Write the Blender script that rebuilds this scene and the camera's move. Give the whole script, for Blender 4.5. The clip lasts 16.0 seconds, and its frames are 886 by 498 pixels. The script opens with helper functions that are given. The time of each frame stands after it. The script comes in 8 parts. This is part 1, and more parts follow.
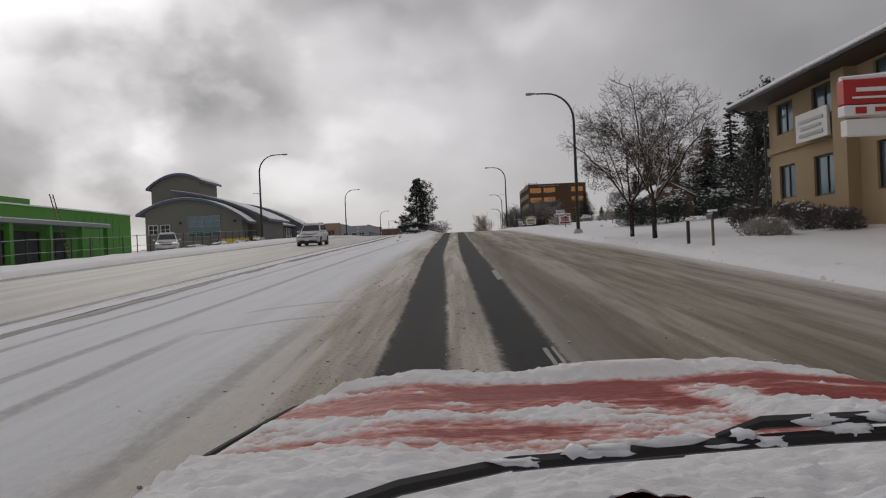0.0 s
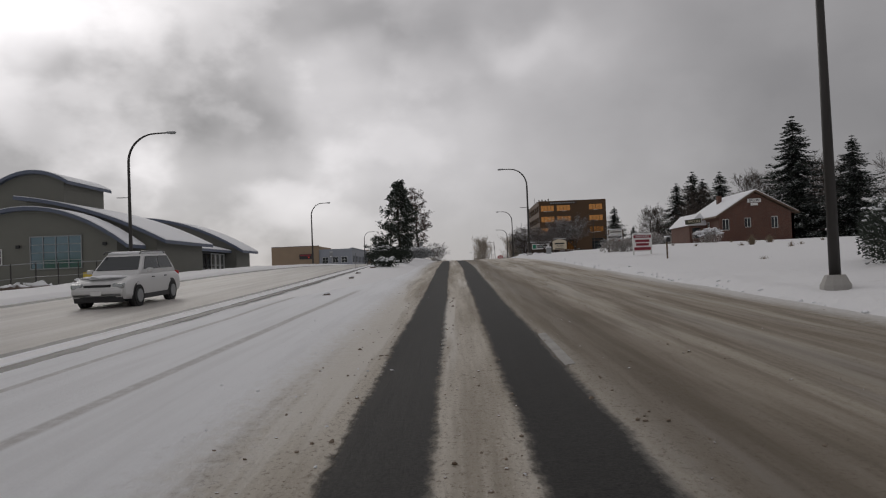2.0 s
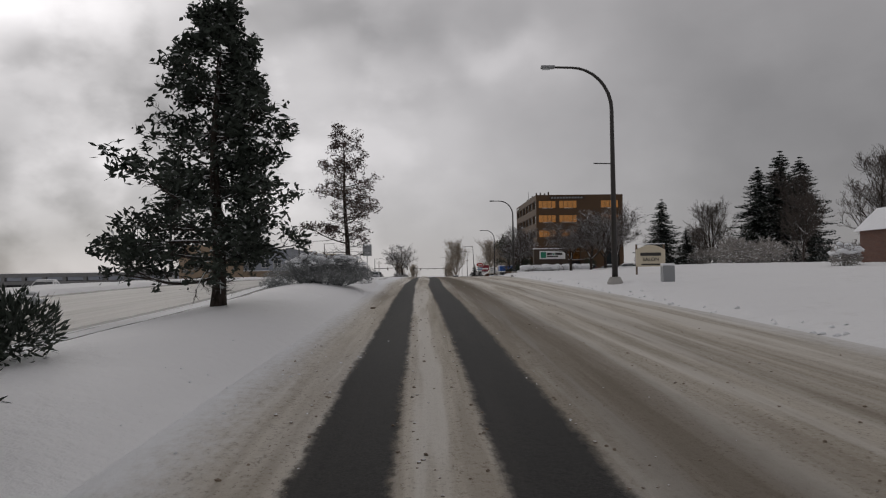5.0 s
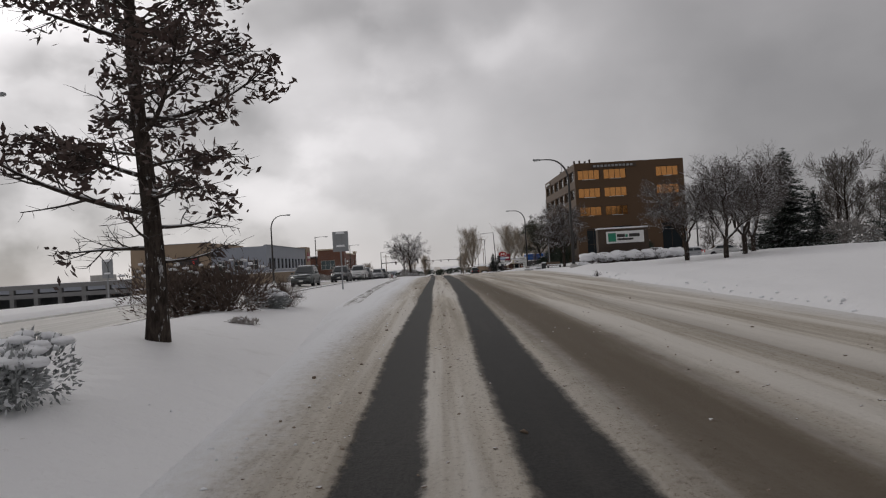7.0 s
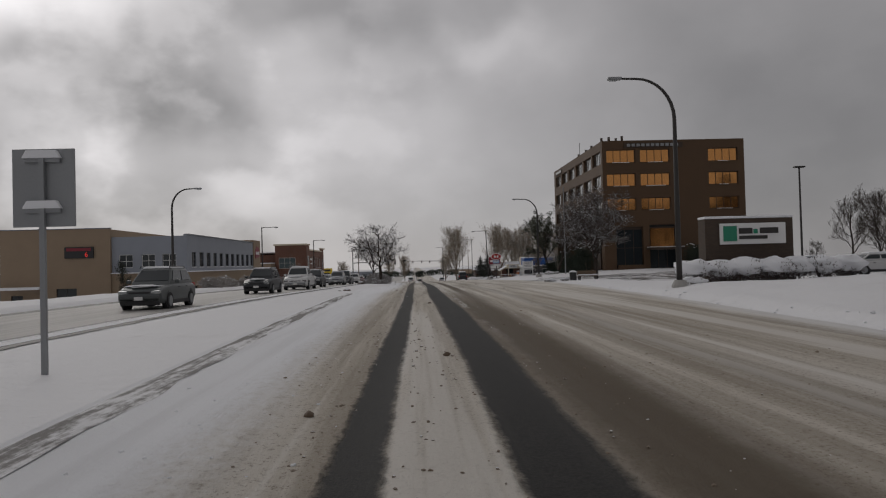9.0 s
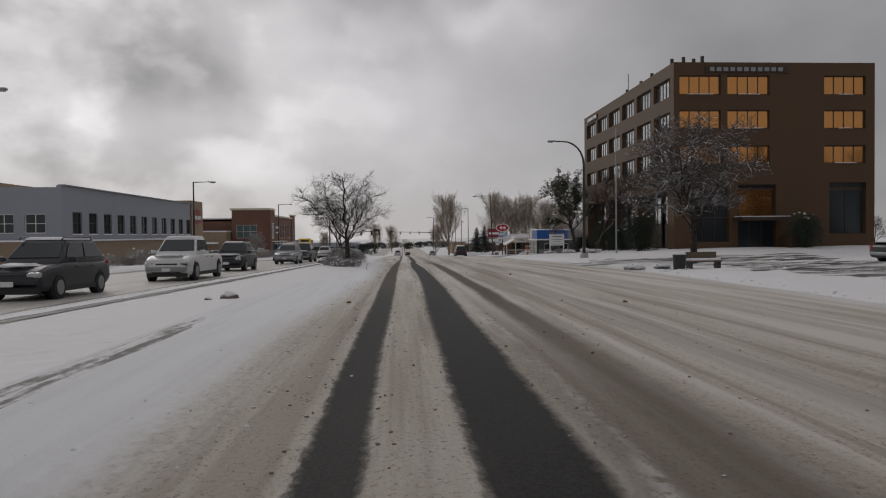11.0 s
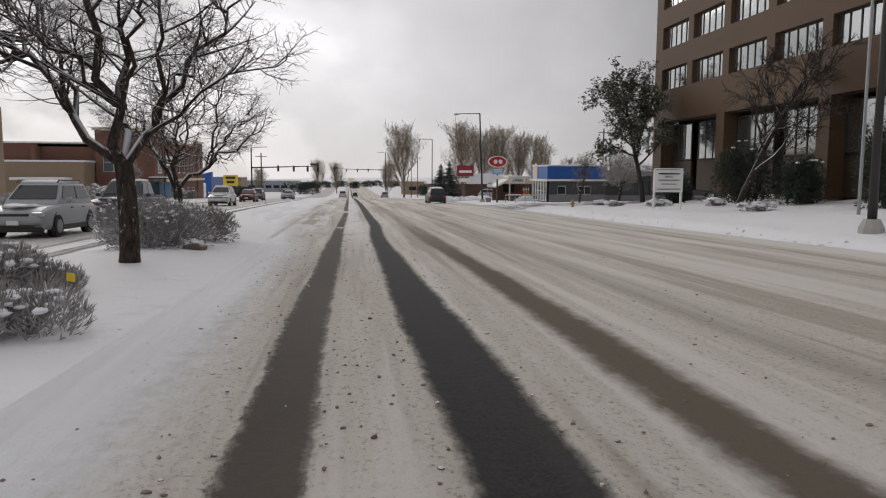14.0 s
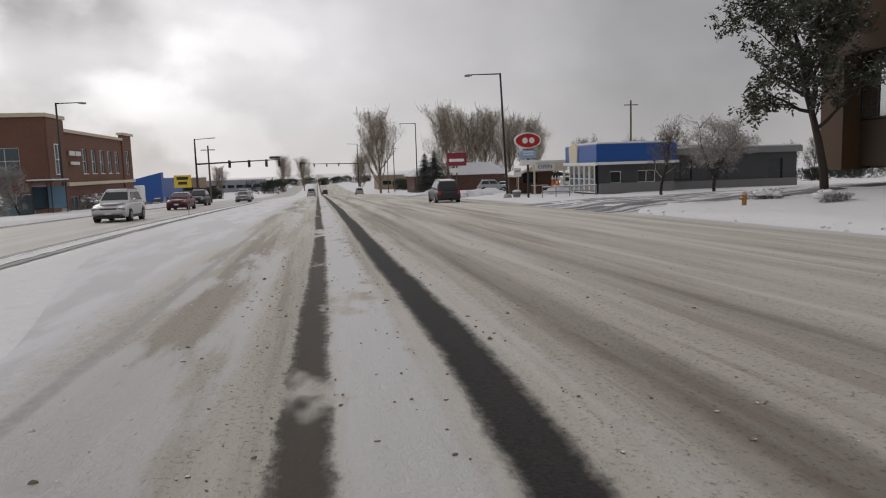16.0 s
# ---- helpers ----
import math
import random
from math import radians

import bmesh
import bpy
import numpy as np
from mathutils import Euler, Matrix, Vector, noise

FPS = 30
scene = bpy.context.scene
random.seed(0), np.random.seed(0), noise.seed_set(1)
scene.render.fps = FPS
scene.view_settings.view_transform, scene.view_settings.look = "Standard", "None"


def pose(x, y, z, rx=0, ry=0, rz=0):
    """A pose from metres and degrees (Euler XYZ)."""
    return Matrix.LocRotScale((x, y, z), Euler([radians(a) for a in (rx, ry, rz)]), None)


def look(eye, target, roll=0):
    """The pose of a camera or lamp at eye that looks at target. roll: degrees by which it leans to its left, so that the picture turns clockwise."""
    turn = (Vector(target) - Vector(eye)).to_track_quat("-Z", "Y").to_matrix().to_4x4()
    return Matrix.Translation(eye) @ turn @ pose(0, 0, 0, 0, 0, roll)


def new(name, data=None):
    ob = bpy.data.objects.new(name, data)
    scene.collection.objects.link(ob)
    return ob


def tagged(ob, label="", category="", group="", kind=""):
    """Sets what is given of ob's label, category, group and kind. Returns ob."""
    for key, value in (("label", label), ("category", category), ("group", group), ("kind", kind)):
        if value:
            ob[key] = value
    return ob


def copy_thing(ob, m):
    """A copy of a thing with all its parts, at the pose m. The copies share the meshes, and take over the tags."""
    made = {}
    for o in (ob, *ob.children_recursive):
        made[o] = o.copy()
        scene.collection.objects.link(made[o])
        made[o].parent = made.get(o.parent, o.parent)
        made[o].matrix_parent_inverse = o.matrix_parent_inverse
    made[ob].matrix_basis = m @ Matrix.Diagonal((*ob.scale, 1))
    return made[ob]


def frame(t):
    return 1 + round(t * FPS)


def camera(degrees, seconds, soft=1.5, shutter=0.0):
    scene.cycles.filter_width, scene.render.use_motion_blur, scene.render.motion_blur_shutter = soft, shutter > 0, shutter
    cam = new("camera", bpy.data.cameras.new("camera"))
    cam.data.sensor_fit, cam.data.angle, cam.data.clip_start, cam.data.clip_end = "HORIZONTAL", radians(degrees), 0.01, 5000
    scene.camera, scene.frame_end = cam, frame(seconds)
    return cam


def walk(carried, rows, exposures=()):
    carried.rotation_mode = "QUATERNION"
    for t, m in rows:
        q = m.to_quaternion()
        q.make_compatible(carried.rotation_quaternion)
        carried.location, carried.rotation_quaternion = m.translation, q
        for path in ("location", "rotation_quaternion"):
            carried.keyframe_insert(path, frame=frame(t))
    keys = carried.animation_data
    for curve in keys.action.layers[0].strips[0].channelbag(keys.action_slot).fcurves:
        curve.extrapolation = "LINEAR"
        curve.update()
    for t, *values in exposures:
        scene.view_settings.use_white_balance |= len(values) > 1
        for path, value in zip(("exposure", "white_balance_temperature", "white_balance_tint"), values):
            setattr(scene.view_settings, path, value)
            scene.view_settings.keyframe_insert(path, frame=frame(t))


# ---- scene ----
cam = camera(63.7, 16.0, soft=1.15)
PATH = [
    (0, pose(0.51, 0.00, 1.59, 89.94, 2.49, 1.13)),
    (0.5, pose(0.49, 8.44, 1.96, 89.37, 1.37, -2.02)),
    (1, pose(0.44, 16.75, 2.32, 90.74, 3.12, -0.53)),
    (1.5, pose(0.29, 24.93, 2.67, 90.68, 3.12, -0.10)),
    (2, pose(0.11, 32.99, 3.00, 91.70, 2.31, 0.89)),
    (2.5, pose(0.10, 40.94, 3.28, 93.17, 1.98, -0.40)),
    (3, pose(0.03, 48.85, 3.56, 93.02, 2.32, -2.47)),
    (3.5, pose(-0.00, 56.74, 3.84, 93.09, 0.95, -0.43)),
    (3.7, pose(0.07, 59.89, 3.98, 92.37, 1.74, -2.62)),
    (5.8, pose(-0.10, 92.20, 5.13, 91.84, 0.21, -0.99)),
    (6, pose(-0.14, 95.20, 5.18, 92.23, 0.53, -0.60)),
    (6.5, pose(-0.18, 102.67, 5.37, 90.06, 2.38, 0.05)),
    (7, pose(-0.19, 110.11, 5.56, 91.08, 3.35, -0.68)),
    (7.5, pose(-0.18, 117.53, 5.67, 91.14, 4.03, 4.78)),
    (8, pose(-0.15, 124.91, 5.73, 91.58, 2.88, 3.94)),
    (8.5, pose(-0.15, 132.23, 5.78, 91.73, 1.05, 1.26)),
    (9, pose(-0.09, 139.54, 5.84, 91.10, 1.51, -2.28)),
    (9.5, pose(-0.10, 146.72, 5.86, 89.66, 2.34, -3.31)),
    (10, pose(0.03, 153.73, 5.86, 90.48, 1.51, -2.57)),
    (10.2, pose(0.11, 156.50, 5.86, 89.16, 0.85, -2.76)),
    (12.3, pose(0.08, 184.25, 5.67, 88.71, 0.54, -3.57)),
    (12.5, pose(-0.03, 186.87, 5.65, 90.10, -2.52, -0.67)),
    (13, pose(0.08, 193.32, 5.61, 84.80, 1.58, -6.77)),
    (13.5, pose(0.00, 199.46, 5.54, 85.60, 1.81, -7.28)),
    (14, pose(0.06, 205.45, 5.42, 83.99, -0.29, -7.47)),
    (14.5, pose(0.01, 211.39, 5.31, 83.60, 4.43, -8.37)),
    (15, pose(0.01, 217.28, 5.19, 84.32, 1.73, -8.95)),
    (15.5, pose(-0.21, 223.06, 5.08, 83.29, -0.07, -9.15)),
    (15.8, pose(-0.17, 226.46, 5.03, 83.62, 1.90, -7.65)),
    (16, pose(-0.15, 228.72, 4.99, 83.37, 1.81, -9.99)),
]
walk(cam, PATH, [(0, 0.02), (1.5, -0.02), (2.3, -0.13), (3.7, -0.16), (5.8, -0.08), (6.5, 0.0), (7.2, 0.02), (8, -0.25), (8.7, -0.35), (9.5, -0.17), (10.2, -0.12), (12.3, 0.05), (12.7, 0.12), (14, 0.48), (15.2, 0.47), (16, 0.34)])


# ---- node helpers ----
class Nodes:
    """Small wrapper round a node tree."""

    def __init__(self, tree):
        self.t = tree

    def add(self, kind):
        return self.t.nodes.new(kind)

    def put(self, socket, v):
        if isinstance(v, bpy.types.NodeSocket):
            self.t.links.new(v, socket)
        elif v is not None:
            socket.default_value = v

    def math(self, op, a, b=None, c=None, clamp=False):
        n = self.add("ShaderNodeMath")
        n.operation, n.use_clamp = op, clamp
        for s, v in zip(n.inputs, (a, b, c)):
            self.put(s, v)
        return n.outputs[0]

    def mix(self, f, a, b, blend="MIX"):
        n = self.add("ShaderNodeMix")
        n.data_type, n.blend_type = "RGBA", blend
        self.put(n.inputs[0], f), self.put(n.inputs[6], a), self.put(n.inputs[7], b)
        return n.outputs[2]

    def smooth(self, v, lo, hi, a=0.0, b=1.0):
        n = self.add("ShaderNodeMapRange")
        n.interpolation_type = "SMOOTHSTEP"
        for s, q in zip(n.inputs, (v, lo, hi, a, b)):
            self.put(s, q)
        return n.outputs[0]

    def noise(self, vec, scale, detail=4.0, rough=0.55, stretch=None):
        if stretch:
            m = self.add("ShaderNodeMapping")
            self.put(m.inputs[0], vec), self.put(m.inputs[3], stretch)
            vec = m.outputs[0]
        n = self.add("ShaderNodeTexNoise")
        self.put(n.inputs["Vector"], vec), self.put(n.inputs["Scale"], scale)
        self.put(n.inputs["Detail"], detail), self.put(n.inputs["Roughness"], rough)
        return n.outputs[0]

    def xyz(self, vec):
        n = self.add("ShaderNodeSeparateXYZ")
        self.put(n.inputs[0], vec)
        return n.outputs[0], n.outputs[1], n.outputs[2]

    def bump(self, height, strength=0.3, distance=0.02):
        n = self.add("ShaderNodeBump")
        self.put(n.inputs["Height"], height), self.put(n.inputs["Strength"], strength), self.put(n.inputs["Distance"], distance)
        return n.outputs[0]


def c4(c):
    return (c[0], c[1], c[2], 1.0)


def shader(name):
    m = bpy.data.materials.new(name)
    m.use_nodes = True
    k = Nodes(m.node_tree)
    return m, k, m.node_tree.nodes["Principled BSDF"]


# ---- light ----
SUN_AZ, SUN_EL = radians(-24), radians(24)
world = bpy.data.worlds.new("overcast")
scene.world = world
world.use_nodes = True
k = Nodes(world.node_tree)
out = world.node_tree.nodes["Background"]
way = k.add("ShaderNodeTexCoord").outputs["Generated"]
sky = k.add("ShaderNodeTexSky")
sky.sky_type, sky.sun_disc, sky.sun_elevation, sky.sun_rotation = "NISHITA", False, SUN_EL, SUN_AZ
warp = k.noise(way, 6.0, 4.0, 0.42)
warp2 = k.noise(way, 7.3, 4.0, 0.42, (1, 1, -1.3))
wx, wy, wz = k.xyz(way)
az = k.math("ADD", k.math("ARCTAN2", wx, wy), k.math("MULTIPLY_ADD", warp, 0.26, -0.13))
el = k.math("ADD", k.math("ARCSINE", wz), k.math("MULTIPLY_ADD", warp2, 0.16, -0.08))
# cloud masses: azimuth, elevation, half widths, strength
CLOUDS = [
    (-0.74, 0.24, 0.14, 0.20, 0.34), (-0.56, 0.31, 0.08, 0.08, 0.44), (-0.45, 0.36, 0.16, 0.05, 0.36), (-0.44, 0.145, 0.09, 0.045, 0.26), (-0.30, 0.125, 0.10, 0.03, 0.05),
    (-0.17, 0.25, 0.07, 0.11, 0.20), (-0.10, 0.12, 0.16, 0.06, 0.12), (0.10, 0.275, 0.07, 0.035, 0.18), (-0.04, 0.20, 0.10, 0.04, 0.12),
    (-0.39, 0.25, 0.085, 0.04, -0.13), (-0.27, 0.205, 0.085, 0.035, -0.14), (-0.55, 0.165, 0.08, 0.04, -0.13), (-0.64, 0.10, 0.12, 0.04, -0.14), (-0.13, 0.345, 0.18, 0.035, -0.12),
    (0.02, 0.30, 0.07, 0.06, -0.10), (-0.50, 0.04, 0.28, 0.05, -0.13), (0.52, 0.14, 0.30, 0.26, -0.20),
]
cloud = k.smooth(k.math("ARCSINE", wz), -0.02, 0.9, 0.48, 0.43)
for a, e, sa, se, amp in CLOUDS:
    da = k.math("DIVIDE", k.math("SUBTRACT", az, a), sa)
    de = k.math("DIVIDE", k.math("SUBTRACT", el, e), se)
    q = k.math("ADD", k.math("MULTIPLY", da, da), k.math("MULTIPLY", de, de))
    cloud = k.math("MULTIPLY_ADD", k.math("POWER", 2.718, k.math("MULTIPLY", q, -1.0)), amp, cloud)
cloud = k.math("MULTIPLY_ADD", k.math("SUBTRACT", cloud, 0.42), 1.1, 0.44)
puff = k.smooth(k.noise(way, 7.0, 5.0, 0.48, (1, 1, 1.4)), 0.42, 0.60, -0.09, 0.11)
cloud = k.math("MULTIPLY_ADD", puff, k.smooth(az, 0.15, -0.35, 0.10, 1.0), cloud)
grain = k.noise(way, 4.2, 6.0, 0.50, (1, 1, 2.0))
calm = k.smooth(az, -0.3, 0.25, 0.55, 0.26)
cloud = k.math("MULTIPLY", k.math("MAXIMUM", cloud, 0.10), k.math("MULTIPLY_ADD", k.math("SUBTRACT", grain, 0.5), calm, 1.0))
# thicker cloud towards the east
cloud = k.math("MULTIPLY", cloud, k.smooth(wx, -0.45, 0.50, 1.08, 0.91))
# unseen sky behind the start of the drive dimmed, to darken south-facing sides
cloud = k.math("MULTIPLY", cloud, k.smooth(wy, -0.7, 0.5, 0.70, 1.0))
n = k.add("ShaderNodeCombineColor")
k.put(n.inputs[0], k.math("MULTIPLY", cloud, 1.03)), k.put(n.inputs[1], k.math("MULTIPLY", cloud, 0.995)), k.put(n.inputs[2], k.math("MULTIPLY", cloud, 1.01))
k.put(out.inputs[0], k.mix(0.96, k.mix(1.0, sky.outputs[0], (0.05, 0.06, 0.07, 1), "MULTIPLY"), n.outputs[0]))
out.inputs[1].default_value = 1.0
lamp = bpy.data.lights.new("sun", "SUN")
lamp.energy, lamp.angle, lamp.color = 0.4, radians(25), (1.0, 0.96, 0.9)
sun = new("sun", lamp)
sun.matrix_world = look((0, 0, 0), (-math.sin(SUN_AZ) * math.cos(SUN_EL), -math.cos(SUN_AZ) * math.cos(SUN_EL), -math.sin(SUN_EL)))


# ---- materials ----
def plain(name, colour, rough=0.6, metal=0.0, grain=0.12, scale=3.0, bump=0.15, fine=30.0, dist=0.01, snow=0.0):
    """A painted or raw surface with variation at two scales; snow: how much lies on its upward faces."""
    m, k, b = shader(name)
    pos = k.add("ShaderNodeNewGeometry").outputs["Position"]
    big, small = k.noise(pos, scale * 0.25), k.noise(pos, fine)
    v = k.math("ADD", k.math("MULTIPLY_ADD", big, 2 * grain, 1 - grain), k.math("MULTIPLY_ADD", small, grain, -0.5 * grain))
    n = k.add("ShaderNodeCombineColor")
    for s, c in zip(n.inputs, colour):
        k.put(s, k.math("MULTIPLY", v, c))
    col = n.outputs[0]
    if snow:
        z = k.xyz(k.add("ShaderNodeNewGeometry").outputs["Normal"])[2]
        f = k.math("MULTIPLY", k.smooth(z, 0.35, 0.75), k.smooth(k.noise(pos, 4.0), 0.62 - 0.4 * snow, 0.72 - 0.4 * snow))
        col = k.mix(f, col, (0.8, 0.81, 0.83, 1))
    k.put(b.inputs["Base Color"], col)
    b.inputs["Roughness"].default_value, b.inputs["Metallic"].default_value = rough, metal
    if bump:
        k.put(b.inputs["Normal"], k.bump(small, bump, dist))
    return m


def bricks(name, c1, c2, mortar, w=0.22, h=0.075, bump=0.3):
    m, k, b = shader(name)
    geo = k.add("ShaderNodeNewGeometry")
    x, y, z = k.xyz(geo.outputs["Position"])
    n = k.add("ShaderNodeCombineXYZ")
    k.put(n.inputs[0], k.math("ADD", x, y)), k.put(n.inputs[1], z)
    t = k.add("ShaderNodeTexBrick")
    k.put(t.inputs["Vector"], n.outputs[0])
    for s, v in (("Color1", c4(c1)), ("Color2", c4(c2)), ("Mortar", c4(mortar)), ("Scale", 1.0), ("Mortar Size", 0.006), ("Brick Width", w), ("Row Height", h)):
        t.inputs[s].default_value = v
    big = k.noise(geo.outputs["Position"], 0.6)
    v = k.math("MULTIPLY_ADD", big, 0.5, 0.75)
    k.put(b.inputs["Base Color"], k.mix(1.0, t.outputs[0], v, "MULTIPLY"))
    b.inputs["Roughness"].default_value = 0.85
    k.put(b.inputs["Normal"], k.bump(t.outputs["Fac"], -bump, 0.01))
    return m


def mirror(name, colour, rough=0.05, metal=0.9):
    m, k, b = shader(name)
    pos = k.add("ShaderNodeNewGeometry").outputs["Position"]
    b.inputs["Base Color"].default_value = c4(colour)
    b.inputs["Metallic"].default_value = metal
    k.put(b.inputs["Roughness"], k.smooth(k.noise(pos, 0.8), 0.2, 0.8, rough, rough + 0.08))
    k.put(b.inputs["Normal"], k.bump(k.noise(pos, 0.9, 1.0), 0.05, 0.05))
    return m


def glow(name, colour, power):
    m, k, b = shader(name)
    b.inputs["Base Color"].default_value = c4(colour)
    b.inputs["Emission Color"].default_value, b.inputs["Emission Strength"].default_value = c4(colour), power
    return m


def snow_material(name, white=(0.80, 0.80, 0.81), dirt=0.2, relief=0.8):
    m, k, b = shader(name)
    pos = k.add("ShaderNodeNewGeometry").outputs["Position"]
    big, mid, fine = k.noise(pos, 0.25), k.noise(pos, 2.2, 8.0, 0.62), k.noise(pos, 22.0)
    f = k.math("MULTIPLY", k.smooth(mid, 0.52, 0.72), k.smooth(big, 0.45, 0.7, 0.0, dirt))
    col = k.mix(f, c4(white), (0.36, 0.33, 0.29, 1))
    speck = k.math("MULTIPLY", k.smooth(k.noise(pos, 13.0, 5.0, 0.7), 0.62, 0.70), k.smooth(k.noise(pos, 0.6), 0.46, 0.66, 0.0, 1.6 * dirt), clamp=True)
    col = k.mix(speck, col, (0.30, 0.26, 0.21, 1))
    k.put(b.inputs["Base Color"], col)
    b.inputs["Roughness"].default_value = 0.75
    b.inputs["Specular IOR Level"].default_value = 0.2
    h = k.math("ADD", k.math("MULTIPLY", mid, 1.0), k.math("MULTIPLY", fine, 0.12))
    k.put(b.inputs["Normal"], k.bump(h, relief, 0.10))
    return m


M = {}
M["snow"] = snow_material("snow")
M["snow_cap"] = snow_material("snow_cap", (0.82, 0.83, 0.855), dirt=0.0, relief=0.4)


def road_material(name, tracks, white_left):
    """Packed dirty snow with bare wheel tracks; tracks: centre, half width, softness, bareness; white_left: edge of the clean snow."""
    m, k, b = shader(name)
    pos = k.add("ShaderNodeNewGeometry").outputs["Position"]
    x, y, z = k.xyz(pos)
    wob = k.math("MULTIPLY_ADD", k.noise(pos, 1.0, 3.0, 0.5, (0.6, 0.12, 1)), 0.26, -0.13)
    wob = k.math("ADD", wob, k.math("MULTIPLY_ADD", k.noise(pos, 2.4, 5.0, 0.65, (1, 0.55, 1)), 0.22, -0.11))
    xw = k.math("ADD", x, wob)

    def laid(layer):
        n = k.add("ShaderNodeAttribute")
        n.attribute_name = layer
        return n.outputs["Fac"]

    streak = k.noise(pos, 3.2, 6.0, 0.6, (1.0, 0.035, 1))
    patch = k.noise(pos, 0.5, 5.0, 0.6, (1.0, 0.16, 1))
    clump = k.noise(pos, 9.0, 6.0, 0.7, (1, 0.6, 1))
    tan = k.mix(k.smooth(streak, 0.32, 0.66), (0.43, 0.385, 0.32, 1), (0.60, 0.555, 0.485, 1))
    tan = k.mix(k.smooth(patch, 0.50, 0.74, 0.0, 0.55), tan, (0.62, 0.59, 0.55, 1))
    tan = k.mix(k.smooth(clump, 0.56, 0.72, 0.0, 0.5), tan, (0.18, 0.145, 0.11, 1))
    far = k.smooth(y, 216.0, 238.0)
    tan = k.mix(k.smooth(y, 150.0, 205.0, 0.0, 0.45), tan, (0.69, 0.66, 0.605, 1))
    crumb = k.noise(pos, 24.0, 6.0, 0.75, (1, 0.75, 1))
    tan = k.mix(k.smooth(crumb, 0.55, 0.62, 0.0, 0.62), tan, (0.17, 0.135, 0.10, 1))
    tan = k.mix(k.smooth(crumb, 0.44, 0.36, 0.0, 0.5), tan, (0.66, 0.63, 0.58, 1))
    rut = k.noise(pos, 1.5, 4.0, 0.55, (1.0, 0.022, 1))
    tan = k.mix(k.smooth(rut, 0.50, 0.60, 0.0, 0.75), tan, (0.72, 0.69, 0.64, 1))
    tan = k.mix(k.smooth(rut, 0.46, 0.38, 0.0, 0.45), tan, (0.27, 0.23, 0.18, 1))
    if white_left is not None:
        brown = k.math("MULTIPLY", k.smooth(y, 45.0, 110.0, 0.6, 0.0), k.smooth(x, 1.6, 2.4))
        tan = k.mix(brown, tan, k.mix(k.smooth(streak, 0.35, 0.65), (0.15, 0.12, 0.085, 1), (0.33, 0.285, 0.225, 1)))
    col = tan
    bare = None
    for c, hw, soft, amount in tracks:
        if isinstance(c, str):
            ragged = k.math("ADD", k.math("ADD", k.math("MULTIPLY", wob, 0.55), k.math("MULTIPLY_ADD", clump, 0.16, -0.08)), laid(c))
            f = k.smooth(k.math("SUBTRACT", k.math("ABSOLUTE", ragged), laid(hw)), -soft, soft, amount, 0.0)
        else:
            d = k.math("SUBTRACT", k.math("MULTIPLY_ADD", clump, 0.22, k.math("SUBTRACT", xw, 0.11)), c)
            f = k.smooth(k.math("ABSOLUTE", d), hw - soft, hw + soft, amount, 0.0)
            if hw > 0.5:
                f = k.math("MULTIPLY", f, k.smooth(y, 160.0, 196.0, 1.0, 0.0))
            elif amount > 0.9:
                f = k.math("MULTIPLY", k.math("MULTIPLY", f, k.smooth(y, 160.0, 190.0)), k.smooth(y, 220.0, 240.0, 1.0, 0.45))
        if amount >= 1.0:
            bare = f if bare is None else k.math("MAXIMUM", bare, f)
        else:
            col = k.mix(k.math("MULTIPLY", k.math("MULTIPLY", f, k.smooth(y, 85.0, 125.0, 0.65, 1.0)), k.smooth(patch, 0.10, 0.42, 0.3, 1.0)), col, (0.125, 0.10, 0.072, 1))
    if white_left is not None:
        side = k.math("ADD", laid("verge"), k.math("ADD", k.math("MULTIPLY_ADD", clump, 1.3, -0.65), k.math("MULTIPLY_ADD", patch, 1.2, -0.6)))
        col = k.mix(k.smooth(side, -1.1, 0.1, 0.0, 0.85), col, (0.74, 0.735, 0.73, 1))
        ridge = k.smooth(k.math("ABSOLUTE", k.math("SUBTRACT", xw, 1.72)), 0.05, 0.17, 0.75, 0.0)
        ridge = k.math("MULTIPLY", k.math("MULTIPLY", k.math("MULTIPLY", ridge, k.smooth(y, 150.0, 166.0)), k.smooth(clump, 0.40, 0.55)), k.smooth(k.noise(pos, 0.8, 3.0, 0.6, (1, 0.3, 1)), 0.40, 0.58))
        col = k.mix(ridge, col, (0.70, 0.68, 0.65, 1))
        edge = k.math("SUBTRACT", k.smooth(y, 222.0, 240.0, 0.0, 1.6), k.smooth(y, 178.0, 200.0, 0.0, 0.6))
        w = k.smooth(k.math("ADD", k.math("ADD", xw, edge), k.math("MULTIPLY_ADD", clump, 0.9, -0.45)), white_left - 0.5, white_left + 0.55, 1.0, 0.0)
        soft_white = k.mix(k.smooth(streak, 0.42, 0.66, 0.0, 0.16), (0.86, 0.87, 0.89, 1), (0.50, 0.49, 0.49, 1))
        col = k.mix(w, col, soft_white)
        thin = k.math("ABSOLUTE", k.math("SUBTRACT", xw, 0.28))
        mid = k.math("MULTIPLY", k.math("MULTIPLY", k.smooth(thin, 0.25, 0.5, 1.0, 0.0), far), k.smooth(k.noise(pos, 1.1, 5.0, 0.6, (1, 0.45, 1)), 0.34, 0.46))
        col = k.mix(mid, col, (0.76, 0.755, 0.755, 1))
